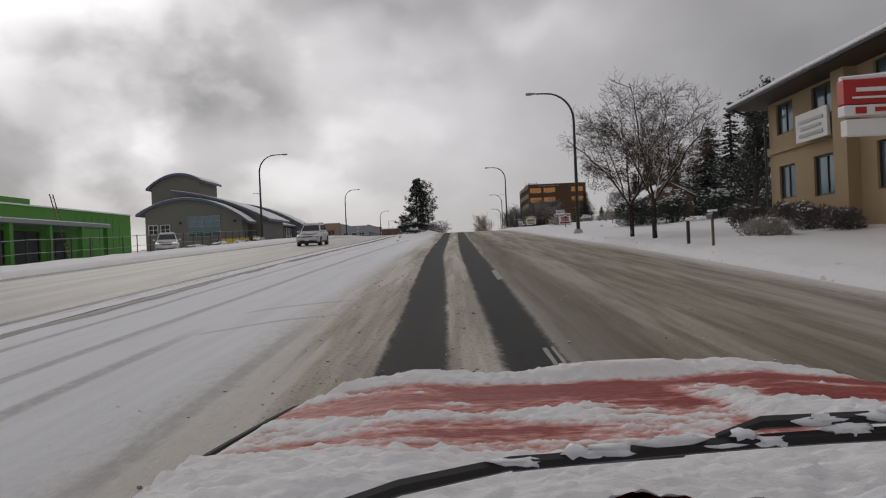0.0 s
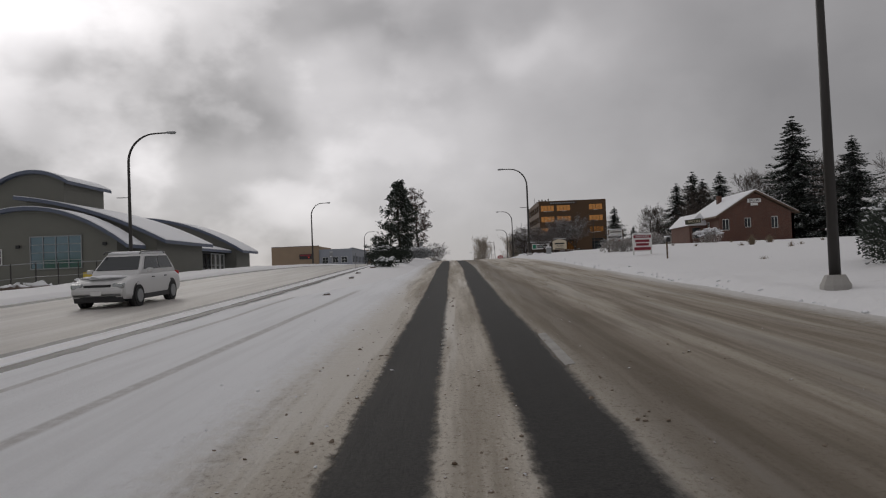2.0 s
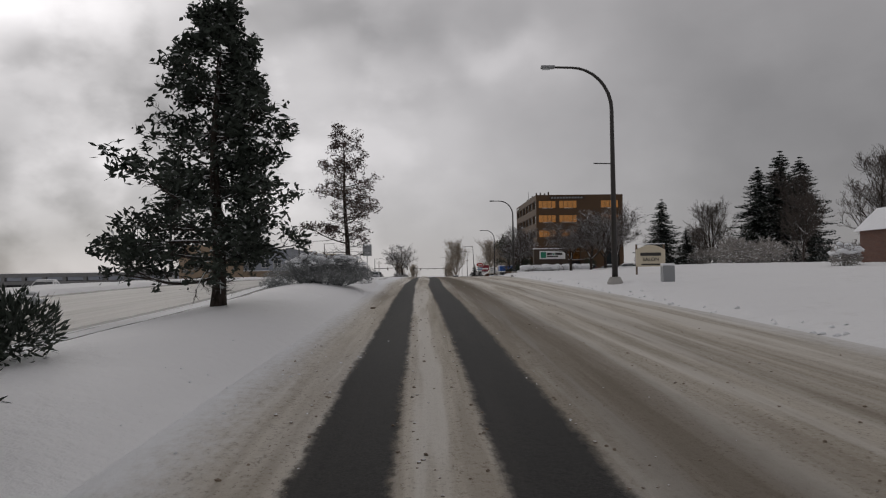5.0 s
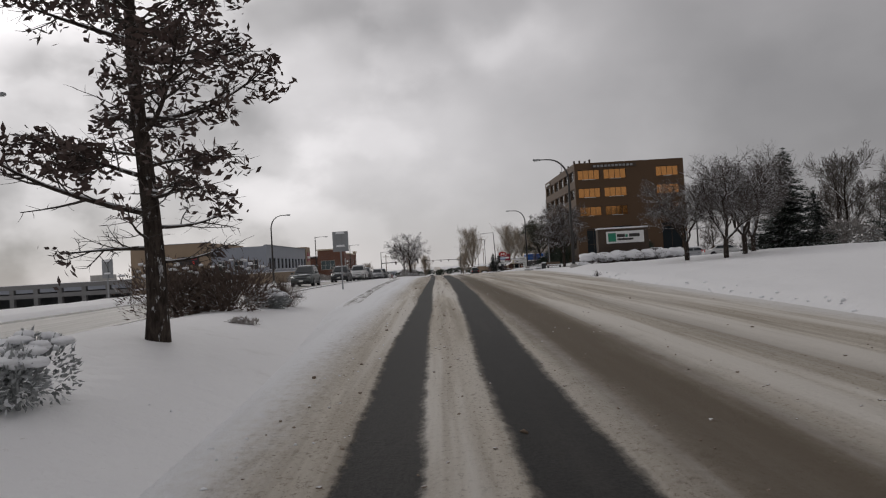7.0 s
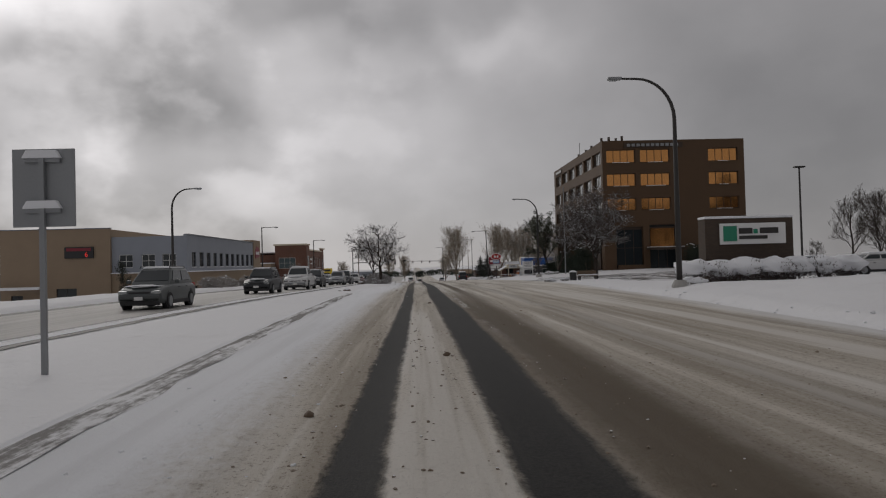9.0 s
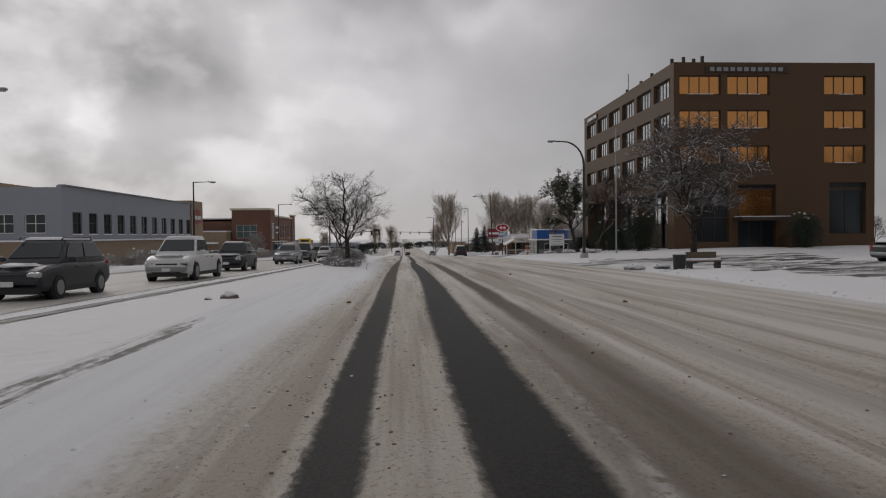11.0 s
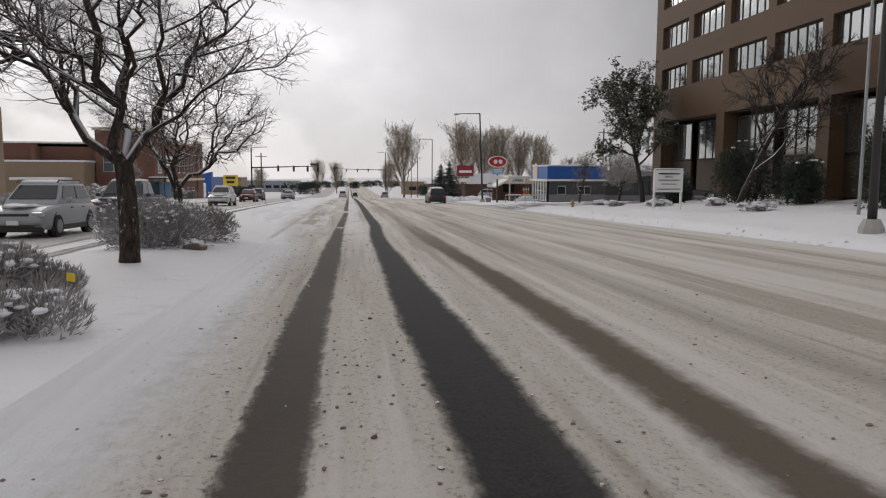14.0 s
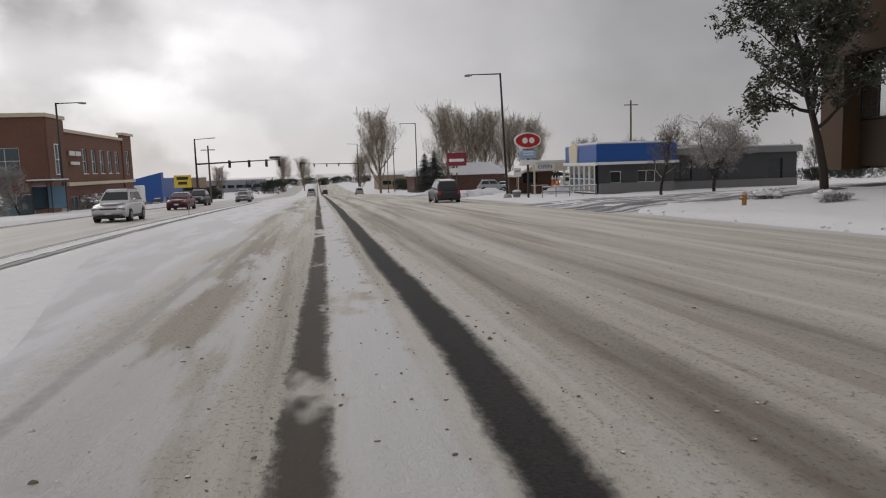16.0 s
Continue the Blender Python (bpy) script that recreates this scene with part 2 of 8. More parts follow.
        drift = k.math("MULTIPLY", k.math("MULTIPLY", far, k.smooth(k.noise(pos, 0.9, 6.0, 0.6, (1, 0.16, 1)), 0.47, 0.56, 0.0, 0.85)), k.smooth(x, -0.8, -1.1))
        col = k.mix(drift, col, (0.74, 0.735, 0.735, 1))
        # ruts of single cars through the fresh snow
        ruts = None
        for c, lean, w_, y0, y1 in ((-1.84, 0.0, 0.10, -10, 13), (-3.47, 0.0, 0.11, -10, 11.5), (-4.55, 0.02, 0.10, -20, 60), (-5.8, 0.01, 0.08, -20, 60), (-2.3, 0.0, 0.08, 225, 270), (-3.6, -0.01, 0.09, 222, 270)):
            d = k.math("ABSOLUTE", k.math("SUBTRACT", k.math("MULTIPLY_ADD", y, -lean, x), c))
            f = k.math("MULTIPLY", k.smooth(d, w_ * 0.5, w_ * 1.5, 1.0, 0.0), k.math("MULTIPLY", k.smooth(y, y0, y0 + 4.0), k.smooth(y, y1 - 3.0, y1, 1.0, 0.0)))
            ruts = f if ruts is None else k.math("MAXIMUM", ruts, f)
        for y0, x0, x1 in ((13.7, -3.5, -1.0), (15.9, -3.4, -0.8)):
            d = k.math("ABSOLUTE", k.math("SUBTRACT", k.math("MULTIPLY_ADD", x, -1.0, y), y0))
            f = k.math("MULTIPLY", k.smooth(d, 0.05, 0.16, 0.8, 0.0), k.math("MULTIPLY", k.smooth(x, x0, x0 + 0.3), k.smooth(x, x1 - 0.4, x1, 1.0, 0.0)))
            ruts = k.math("MAXIMUM", ruts, f)
        ruts = k.math("MULTIPLY", ruts, k.smooth(clump, 0.3, 0.6, 0.45, 0.85))
        col = k.mix(ruts, col, (0.50, 0.485, 0.475, 1))
    else:
        col = k.mix(0.55, col, (0.50, 0.495, 0.49, 1))
        dark = k.math("MULTIPLY", k.smooth(y, 75.0, 120.0, 0.0, 0.6), k.smooth(y, 160.0, 195.0, 1.0, 0.25))
        col = k.mix(dark, col, k.mix(k.smooth(streak, 0.35, 0.65), (0.22, 0.21, 0.20, 1), (0.38, 0.37, 0.36, 1)))
    if bare is not None:
        hole = k.math("MULTIPLY", k.smooth(k.noise(pos, 0.55, 4.0, 0.6, (1.0, 0.5, 1)), 0.60, 0.66), far)
        left = k.smooth(x, 0.2, 0.3, 1.0, 0.0)
        bare = k.math("MULTIPLY", bare, k.math("SUBTRACT", 1.0, k.math("MULTIPLY", hole, left)))
        wet = k.mix(k.smooth(k.noise(pos, 40.0), 0.3, 0.7), (0.030, 0.030, 0.030, 1), (0.052, 0.050, 0.047, 1))
        wet = k.mix(k.smooth(streak, 0.5, 0.8, 0.0, 0.4), wet, (0.075, 0.07, 0.065, 1))
        slush = k.math("MULTIPLY", k.math("MULTIPLY", left, k.smooth(y, 182.0, 196.0)), k.smooth(patch, 0.25, 0.6, 0.25, 0.75))
        wet = k.mix(slush, wet, (0.105, 0.088, 0.072, 1))
        col = k.mix(bare, col, wet)
        k.put(b.inputs["Roughness"], k.smooth(bare, 0.3, 1.0, 0.8, 0.55))
    k.put(b.inputs["Base Color"], col)
    if bare is not None:
        k.put(b.inputs["Specular IOR Level"], k.smooth(bare, 0.2, 1.0, 0.15, 0.03))
    else:
        b.inputs["Specular IOR Level"].default_value = 0.12
    h = k.math("ADD", k.math("MULTIPLY_ADD", crumb, 0.5, k.math("MULTIPLY", clump, 0.8)), k.math("MULTIPLY", streak, 0.8))
    if bare is not None:
        h = k.math("MULTIPLY", h, k.smooth(bare, 0.2, 1.0, 1.0, 0.25))
    k.put(b.inputs["Normal"], k.bump(h, 1.0, 0.05))
    return m


TRACKS = [("track_left", "half_left", 0.055, 1.0), ("track_right", "half_right", 0.07, 1.0), (2.16, 0.72, 0.42, 0.95), (2.58, 0.30, 0.14, 0.95), (4.4, 0.3, 0.3, 0.35)]
M["road"] = road_material("slush_road", TRACKS, -1.9)
M["road_far"] = road_material("packed_snow_road", [(-9.6, 0.3, 0.3, 0.3), (-11.2, 0.3, 0.3, 0.3), (-13.0, 0.3, 0.25, 0.25)], None)
M["galv"] = plain("galvanised_steel", (0.30, 0.31, 0.32), 0.5, 0.6)
M["pole"] = plain("dark_bronze_pole", (0.045, 0.042, 0.04), 0.5, 0.3)
M["black"] = plain("black_plastic", (0.02, 0.02, 0.022), 0.5)
M["rubber"] = plain("tyre_rubber", (0.018, 0.018, 0.019), 0.8)
M["concrete"] = plain("concrete", (0.38, 0.37, 0.35), 0.85, grain=0.2)
M["office"] = plain("bronze_office_panel", (0.086, 0.047, 0.021), 0.7, grain=0.14, scale=1.2)
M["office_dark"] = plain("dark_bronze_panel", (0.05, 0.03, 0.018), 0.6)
M["gold_glass"] = mirror("gold_mirror_glass", (0.64, 0.30, 0.10))
M["grey_glass"] = mirror("silver_mirror_glass", (0.40, 0.42, 0.42))
M["dark_glass"] = mirror("dark_glass", (0.022, 0.028, 0.032), 0.05, 0.0)
M["teal_glass"] = mirror("teal_glass", (0.13, 0.19, 0.22), 0.06, 0.5)
M["white"] = plain("white_paint", (0.75, 0.75, 0.74), 0.5, grain=0.06)
M["frame_white"] = plain("white_frame", (0.7, 0.7, 0.68), 0.5, grain=0.06)
M["tan"] = plain("tan_stucco", (0.36, 0.265, 0.155), 0.9, grain=0.12)
M["tan2"] = plain("beige_stucco", (0.285, 0.215, 0.15), 0.9, grain=0.1)
M["grey_wall"] = plain("grey_metal_panel", (0.27, 0.29, 0.33), 0.6, grain=0.07)
M["arch_wall"] = plain("grey_green_stucco", (0.165, 0.165, 0.145), 0.85, grain=0.1)
M["roof_blue"] = plain("blue_grey_fascia", (0.10, 0.12, 0.17), 0.5, grain=0.1)
M["green_board"] = plain("green_sheathing", (0.07, 0.25, 0.03), 0.6, grain=0.15, scale=2.0)
M["yellow_board"] = plain("yellow_sheathing", (0.62, 0.46, 0.06), 0.6, grain=0.15)
M["brick_house"] = bricks("house_brick", (0.125, 0.055, 0.036), (0.09, 0.04, 0.03), (0.14, 0.11, 0.09))
M["brick_red"] = bricks("store_brick", (0.19, 0.082, 0.053), (0.15, 0.066, 0.044), (0.17, 0.13, 0.11))
M["brick_dark"] = bricks("monument_brick", (0.060, 0.042, 0.030), (0.075, 0.052, 0.037), (0.05, 0.042, 0.036))
M["wood"] = plain("weathered_wood", (0.14, 0.10, 0.07), 0.85, grain=0.3)
M["bark"] = plain("bark", (0.045, 0.037, 0.032), 0.9, grain=0.35, bump=0.6, fine=18, dist=0.03)


def bark_material(name, colour, flecks):
    """Furrowed bark, with snow on its upper sides and driven into the furrows."""
    m, k, b = shader(name)
    geo = k.add("ShaderNodeNewGeometry")
    pos = geo.outputs["Position"]
    furrow = k.noise(pos, 16.0, 6.0, 0.65, (1, 1, 0.28))
    n = k.add("ShaderNodeCombineColor")
    v = k.smooth(furrow, 0.3, 0.7, 0.45, 1.5)
    for s, c in zip(n.inputs, colour):
        k.put(s, k.math("MULTIPLY", v, c))
    z = k.xyz(geo.outputs["Normal"])[2]
    top = k.math("MULTIPLY", k.smooth(z, 0.22, 0.55), k.smooth(k.noise(pos, 3.0), 0.33, 0.43))
    fleck = k.math("MULTIPLY", k.smooth(k.noise(pos, 11.0, 5.0, 0.7, (1, 1, 0.4)), 0.60, 0.66), flecks)
    k.put(b.inputs["Base Color"], k.mix(k.math("MAXIMUM", top, fleck), n.outputs[0], (0.8, 0.81, 0.83, 1)))
    b.inputs["Roughness"].default_value = 0.95
    b.inputs["Specular IOR Level"].default_value = 0.1
    k.put(b.inputs["Normal"], k.bump(furrow, 0.9, 0.03))
    return m


M["bark_snow"] = bark_material("snowy_bark", (0.05, 0.04, 0.034), 0.5)
M["twig_snow"] = plain("snow_dusted_twigs", (0.085, 0.072, 0.066), 0.9, grain=0.35, bump=0, snow=0.55)
M["twig"] = plain("bare_twigs", (0.075, 0.062, 0.054), 0.9, grain=0.3, bump=0)
M["needle"] = plain("pine_needles", (0.028, 0.040, 0.026), 0.8, grain=0.4, bump=0)
M["needle_snow"] = plain("frosted_needles", (0.036, 0.048, 0.036), 0.8, grain=0.4, bump=0, snow=0.28)
M["leaf_brown"] = plain("brown_leaves", (0.10, 0.05, 0.026), 0.8, grain=0.4, bump=0)
M["leaf_maroon"] = plain("clinging_oak_leaves", (0.085, 0.058, 0.050), 0.8, grain=0.4, bump=0, snow=0.2)
M["leaf_tan"] = plain("tan_leaves", (0.31, 0.255, 0.19), 0.8, grain=0.4, bump=0)
M["leaf_olive"] = plain("olive_leaves", (0.07, 0.075, 0.05), 0.8, grain=0.4, bump=0, snow=0.25)
M["shrub_grey"] = plain("frosted_grey_shrub", (0.30, 0.315, 0.315), 0.85, grain=0.4, bump=0, snow=0.65)
M["juniper"] = plain("frosted_juniper", (0.205, 0.215, 0.215), 0.85, grain=0.6, bump=0, snow=1.0)
M["shrub_dark"] = plain("frosted_dark_shrub", (0.12, 0.10, 0.095), 0.85, grain=0.45, bump=0, snow=0.42)
M["shrub_mid"] = plain("frosted_grey_brown_shrub", (0.31, 0.295, 0.285), 0.85, grain=0.45, bump=0, snow=0.85)
M["twig_pale"] = plain("pale_poplar_twigs", (0.20, 0.165, 0.13), 0.9, grain=0.35, bump=0, snow=0.3)
M["shrub_twig"] = plain("frosted_twigs", (0.33, 0.31, 0.29), 0.85, grain=0.35, bump=0, snow=0.5)
M["shrub_brown"] = plain("brown_winter_twigs", (0.10, 0.072, 0.058), 0.85, grain=0.4, bump=0, snow=0.32)
M["grass"] = plain("dry_grass", (0.20, 0.16, 0.11), 0.85, grain=0.35, bump=0)
M["red"] = plain("red_sign_face", (0.42, 0.02, 0.02), 0.45, grain=0.08)
M["dark_red"] = plain("maroon_lettering", (0.22, 0.02, 0.035), 0.5, grain=0.08)
M["orange"] = plain("orange_sign_face", (0.75, 0.22, 0.04), 0.45, grain=0.08)
M["blue"] = plain("blue_roof_panel", (0.014, 0.085, 0.32), 0.4, grain=0.08)
M["light_blue"] = plain("pale_blue_panel", (0.25, 0.42, 0.60), 0.5, grain=0.08)
M["green_logo"] = plain("green_logo", (0.02, 0.22, 0.13), 0.5, grain=0.08)
M["yellow"] = plain("yellow_paint", (0.70, 0.50, 0.03), 0.5, grain=0.08)
M["led_red"] = glow("red_led", (1.0, 0.05, 0.04), 0.28)
M["signal_red"] = plain("red_signal_lens", (0.22, 0.03, 0.02), 0.3, grain=0.1, bump=0)
M["rock"] = plain("boulder_stone", (0.16, 0.12, 0.10), 0.9, grain=0.3, bump=0.6, fine=8, dist=0.05, snow=0.9)
M["cream"] = plain("cream_paint", (0.62, 0.55, 0.42), 0.7, grain=0.06)
M["dark_wall"] = plain("charcoal_wall", (0.055, 0.058, 0.062), 0.7, grain=0.12)
M["grey_base"] = plain("grey_block_base", (0.20, 0.20, 0.20), 0.8, grain=0.12)


# ---- mesh helpers ----
def mesh_ob(name, verts, faces, material, smooth=False):
    me = bpy.data.meshes.new(name)
    me.from_pydata([tuple(v) for v in verts], [], faces)
    me.materials.append(material)
    if smooth:
        me.polygons.foreach_set("use_smooth", [True] * len(me.polygons))
    me.update()
    return new(name, me)


def part(name, bm, material, parent, label="", smooth=False):
    """One bmesh as one mesh object under a thing or a part."""
    me = bpy.data.meshes.new(name)
    bmesh.ops.recalc_face_normals(bm, faces=bm.faces)
    bm.to_mesh(me)
    bm.free()
    me.materials.append(material)
    if smooth:
        me.polygons.foreach_set("use_smooth", [True] * len(me.polygons))
    ob = new(name, me)
    ob.parent = parent
    if label:
        ob["label"] = label
    return ob


def thing(name, m, label, category, group="", kind=""):
    ob = new(name)
    ob.matrix_world = m
    return tagged(ob, label, category, group, kind)


def box(size, at=(0, 0, 0), bevel=0.0, bm=None, rot=None):
    """A box whose foot's middle stands at `at`."""
    bm = bm or bmesh.new()
    r = bmesh.ops.create_cube(bm, size=1.0)
    vs = r["verts"]
    m = Matrix.Translation(at) @ (rot or Matrix()) @ Matrix.Translation((0, 0, size[2] / 2)) @ Matrix.Diagonal((*size, 1))
    bmesh.ops.transform(bm, matrix=m, verts=vs)
    if bevel:
        es = list({e for v in vs for e in v.link_edges})
        bmesh.ops.bevel(bm, geom=es, offset=bevel, segments=2, affect="EDGES", profile=0.6)
    return bm


def tube(points, radii, sides=8, bm=None, cap=True):
    """A tapered tube through points."""
    bm = bm or bmesh.new()
    pts = [Vector(p) for p in points]
    if not isinstance(radii, (list, tuple)):
        radii = [radii] * len(pts)
    rings = []
    for i, p in enumerate(pts):
        d = (pts[min(i + 1, len(pts) - 1)] - pts[max(i - 1, 0)]).normalized()
        u = d.cross(Vector((0.31, 0.95, 0.07))).normalized()
        w = d.cross(u)
        rings.append([bm.verts.new(p + radii[i] * (math.cos(a) * u + math.sin(a) * w)) for a in [2 * math.pi * j / sides for j in range(sides)]])
    for a, b in zip(rings, rings[1:]):
        for j in range(sides):
            bm.faces.new((a[j], a[(j + 1) % sides], b[(j + 1) % sides], b[j]))
    if cap:
        bm.faces.new(rings[0][::-1]), bm.faces.new(rings[-1])
    return bm


def disc(radius, depth, at, axis="X", sides=20, bm=None):
    h = Vector({"X": (depth / 2, 0, 0), "Y": (0, depth / 2, 0), "Z": (0, 0, depth / 2)}[axis])
    return tube([Vector(at) - h, Vector(at) + h], radius, sides, bm)


def prism(outline, depth, bm=None, plane="XZ", at=(0, 0, 0)):
    """An outline in a plane, pushed `depth` along the third axis."""
    bm = bm or bmesh.new()
    def v(a, b, d):
        return Vector(at) + (Vector((a, d, b)) if plane == "XZ" else Vector((d, a, b)) if plane == "YZ" else Vector((a, b, d)))
    lo = [bm.verts.new(v(a, b, 0)) for a, b in outline]
    hi = [bm.verts.new(v(a, b, depth)) for a, b in outline]
    bm.faces.new(lo), bm.faces.new(hi[::-1])
    for i in range(len(lo)):
        j = (i + 1) % len(lo)
        bm.faces.new((lo[i], lo[j], hi[j], hi[i]))
    return bm


def lettering(text, size, at, rot, material, parent, name="lettering", depth=0.02):
    """Raised letters in the built-in font, as a mesh part."""
    cu = bpy.data.curves.new(name, "FONT")
    cu.body, cu.size, cu.extrude, cu.align_x, cu.align_y, cu.resolution_u = text, size, depth, "CENTER", "CENTER", 2
    tmp = bpy.data.objects.new("tmp", cu)
    scene.collection.objects.link(tmp)
    me = bpy.data.meshes.new_from_object(tmp.evaluated_get(bpy.context.evaluated_depsgraph_get()))
    bpy.data.objects.remove(tmp)
    me.materials.clear()
    me.materials.append(material)
    ob = new(name, me)
    ob.parent = parent
    ob.matrix_basis = Matrix.Translation(at) @ rot
    return ob


# ---- the lie of the land ----
PROFILE = [(-60, -2.55), (-30, -1.28), (0, 0), (30, 1.28), (60, 2.38), (90, 3.48), (120, 4.13), (150, 4.28), (180, 4.16), (210, 3.76), (240, 3.17), (270, 2.54),
           (300, 1.79), (330, 0.97), (360, 0.09), (390, -0.83), (420, -1.77), (450, -2.65), (500, -3.7), (600, -4.6), (900, -5.5), (2600, -9.0)]


def along(table, y):
    """Smooth reading of a table."""
    if y <= table[0][0]:
        return table[0][1]
    for i in range(len(table) - 1):
        (a, va), (b, vb) = table[i], table[i + 1]
        if y <= b:
            sa = (vb - table[i - 1][1]) / (b - table[i - 1][0]) if i else (vb - va) / (b - a)
            sb = (table[i + 2][1] - va) / (table[i + 2][0] - a) if i + 2 < len(table) else (vb - va) / (b - a)
            s, h = (y - a) / (b - a), b - a
            return va * (1 + 2 * s) * (1 - s) ** 2 + sa * h * s * (1 - s) ** 2 + vb * s * s * (3 - 2 * s) - sb * h * s * s * (1 - s)
    return table[-1][1]


def road_z(y):
    return along(PROFILE, y)


def edge_right(y):
    return along([(-60, 7.7), (50, 7.7), (111, 7.3), (140, 8.3), (171, 10.2), (215, 12.8), (245, 12.4), (285, 13.2), (2600, 13.5)], y)


def kerb_left(y):
    return along([(-60, -7.6), (100, -7.3), (126, -9.2), (166, -9.1), (200, -7.6), (225, -7.3), (260, -8.0), (2600, -7.5)], y)


def median_right(y):
    return along([(-60, -6.5), (48, -6.5), (68, -2.9), (82, -2.4), (116, -2.3), (136, -3.6), (190, -4.1), (205, -2.5), (232, -2.6), (250, -5.8), (2600, -6.0)], y)


def mound(y):
    return along([(-60, 0.0), (64, 0.03), (86, 0.25), (100, 0.35), (112, 0.4), (120, 0.55), (128, 0.4), (138, 0.2), (150, 0.10), (190, 0.03), (204, 0.05), (214, 0.15), (228, 0.2), (240, 0.10), (2600, 0.05)], y)


def bank(y):
    return along([(-60, 0.35), (60, 0.35), (90, 0.2), (112, 0.35), (150, 0.4), (168, 0.45), (180, 0.14), (214, 0.14), (226, 0.45), (240, 0.5), (255, 0.3), (285, 0.06), (2600, 0.1)], y)


def rise(y):
    return along([(-60, 0.7), (100, 0.5), (155, 0.5), (178, 0.12), (212, 0.12), (230, 0.55), (258, 0.5), (275, 0.1), (2600, 0.0)], y)


def left_drop(y):
    return along([(-60, -0.9), (100, -0.9), (140, -1.4), (225, -2.0), (270, -1.4), (330, -1.1), (2600, -0.5)], y)


def step(v, a, b):
    s = min(1, max(0, (v - a) / (b - a)))
    return s * s * (3 - 2 * s)


def track_left(y):
    return along([(-60, 0.0), (0, 0.0), (10, -0.03), (20, -0.25), (32, -0.46), (60, -0.53), (75, -0.58), (100, -0.62), (120, -0.69), (133, -0.62), (145, -0.59), (162, -0.47), (175, -0.42), (203, -0.46), (219, -0.40), (232, -0.33), (240, -0.26), (250, -0.17), (2600, -0.17)], y)


def track_right(y):
    return along([(-60, 1.33), (0, 1.33), (10, 1.29), (20, 1.19), (32, 1.08), (65, 1.03), (75, 1.06), (100, 0.90), (118, 0.74), (130, 0.89), (140, 1.0), (162, 1.10), (175, 1.03), (195, 1.15), (205, 1.12), (219, 0.97), (228, 0.96), (237, 1.14), (2600, 1.14)], y)


def half_left(y):
    return along([(-60, 0.37), (75, 0.38), (118, 0.32), (136, 0.27), (144, 0.24), (175, 0.23), (195, 0.27), (205, 0.25), (219, 0.23), (230, 0.18), (250, 0.15), (2600, 0.15)], y)


def half_right(y):
    return along([(-60, 0.34), (8, 0.34), (20, 0.40), (75, 0.41), (144, 0.40), (170, 0.43), (200, 0.34), (214, 0.36), (220, 0.29), (237, 0.23), (2600, 0.23)], y)


def ground_z(x, y):
    z, kl, mr, er = road_z(y), kerb_left(y), median_right(y), edge_right(y)
    if x > er:
        d = x - er
        z += bank(y) * (0.55 * step(d, 0, 0.7) + 0.45 * step(d, 0.5, 3.0)) + rise(y) * step(d, 3, 16)
        z += 0.12 * noise.noise((x * 0.5, y * 0.5, 3)) * step(d, 0.1, 1.5) + 0.07 * noise.noise((x * 1.7, y * 1.7, 9)) * step(d, 0, 0.6)
        z += 0.06 * abs(noise.noise((x * 3.1, y * 2.3, 4))) * step(d, 0, 0.4) * (1 - step(d, 1.5, 4.0))
        z += 2.0 * step(d, 60, 300)
    elif x > mr:
        for c, hw, amount in ((track_left(y), half_left(y), 1.0), (track_right(y), half_right(y), 1.0), (2.58, 0.6, 0.95), (4.4, 0.3, 0.35)):
            z -= 0.035 * amount * (1 - step(abs(x - c), hw * 0.6, hw + 0.15))
        z += 0.02 * noise.noise((x * 1.3, y * 0.25, 1))
        if x < -1.2:
            z += 0.05 * step(-x, 1.2, 2.4)
    elif x > kl:
        s = min(1, max(0, (x - kl - 0.9) / max(0.2, mr - kl - 0.9)))
        z += 0.03 + (0.02 + 0.02 * noise.noise((x * 1.3, y * 0.25, 1))) * step(s, 0.7, 1.0) + 0.035 * step(x - kl, 0, 0.1) * (1 - step(x - kl, 0.4, 0.6)) + 0.11 * step(y, 60, 84) * (1 - step(y, 116, 130)) * step(x - kl, 0.95, 1.4) * (1 - step(s, 0.85, 1.0))
        z += mound(y) * math.sin(math.pi * s) ** 1.25 + 0.05 * noise.noise((x * 0.6, y * 0.6, 5)) * step(s, 0, 0.15) * (1 - step(s, 0.7, 1.0))
    elif x > -16:
        z += 0.015 * noise.noise((x * 1.3, y * 0.2, 2))
    else:
        d = -16 - x
        z += 0.25 * step(d, 0, 0.5) + left_drop(y) * step(d, 5, 11) + 0.08 * noise.noise((x * 0.5, y * 0.5, 7)) * step(d, 0.1, 1.5)
        z -= 3.0 * step(d, 40, 160) + 6.0 * step(d, 160, 700)
    return z


LEFT = [-1400, -800, -500, -350, -250, -180, -130, -100, -80, -66, -56, -48, -42, -37, -33, -30, -27, -25.5, -24, -22.7, -21.5, -20.5, -19.5, -18.7, -18, -17.4, -16.9, -16.5, -16.2]
RIGHT = [0.12, 0.3, 0.5, 0.75, 1, 1.4, 1.8, 2.3, 2.9, 3.6, 4.4, 5.3, 6.4, 7.6, 9, 10.6, 12.5, 15, 18, 22, 27, 33, 41, 52, 68, 90, 130, 200, 350, 700, 1400]
ROWS = [float(v) for v in range(-60, -8, 4)] + [-8 + 0.5 * i for i in range(500)] + [242 + 2.0 * i for i in range(110)] + [465 + 50.0 * i for i in range(42)]


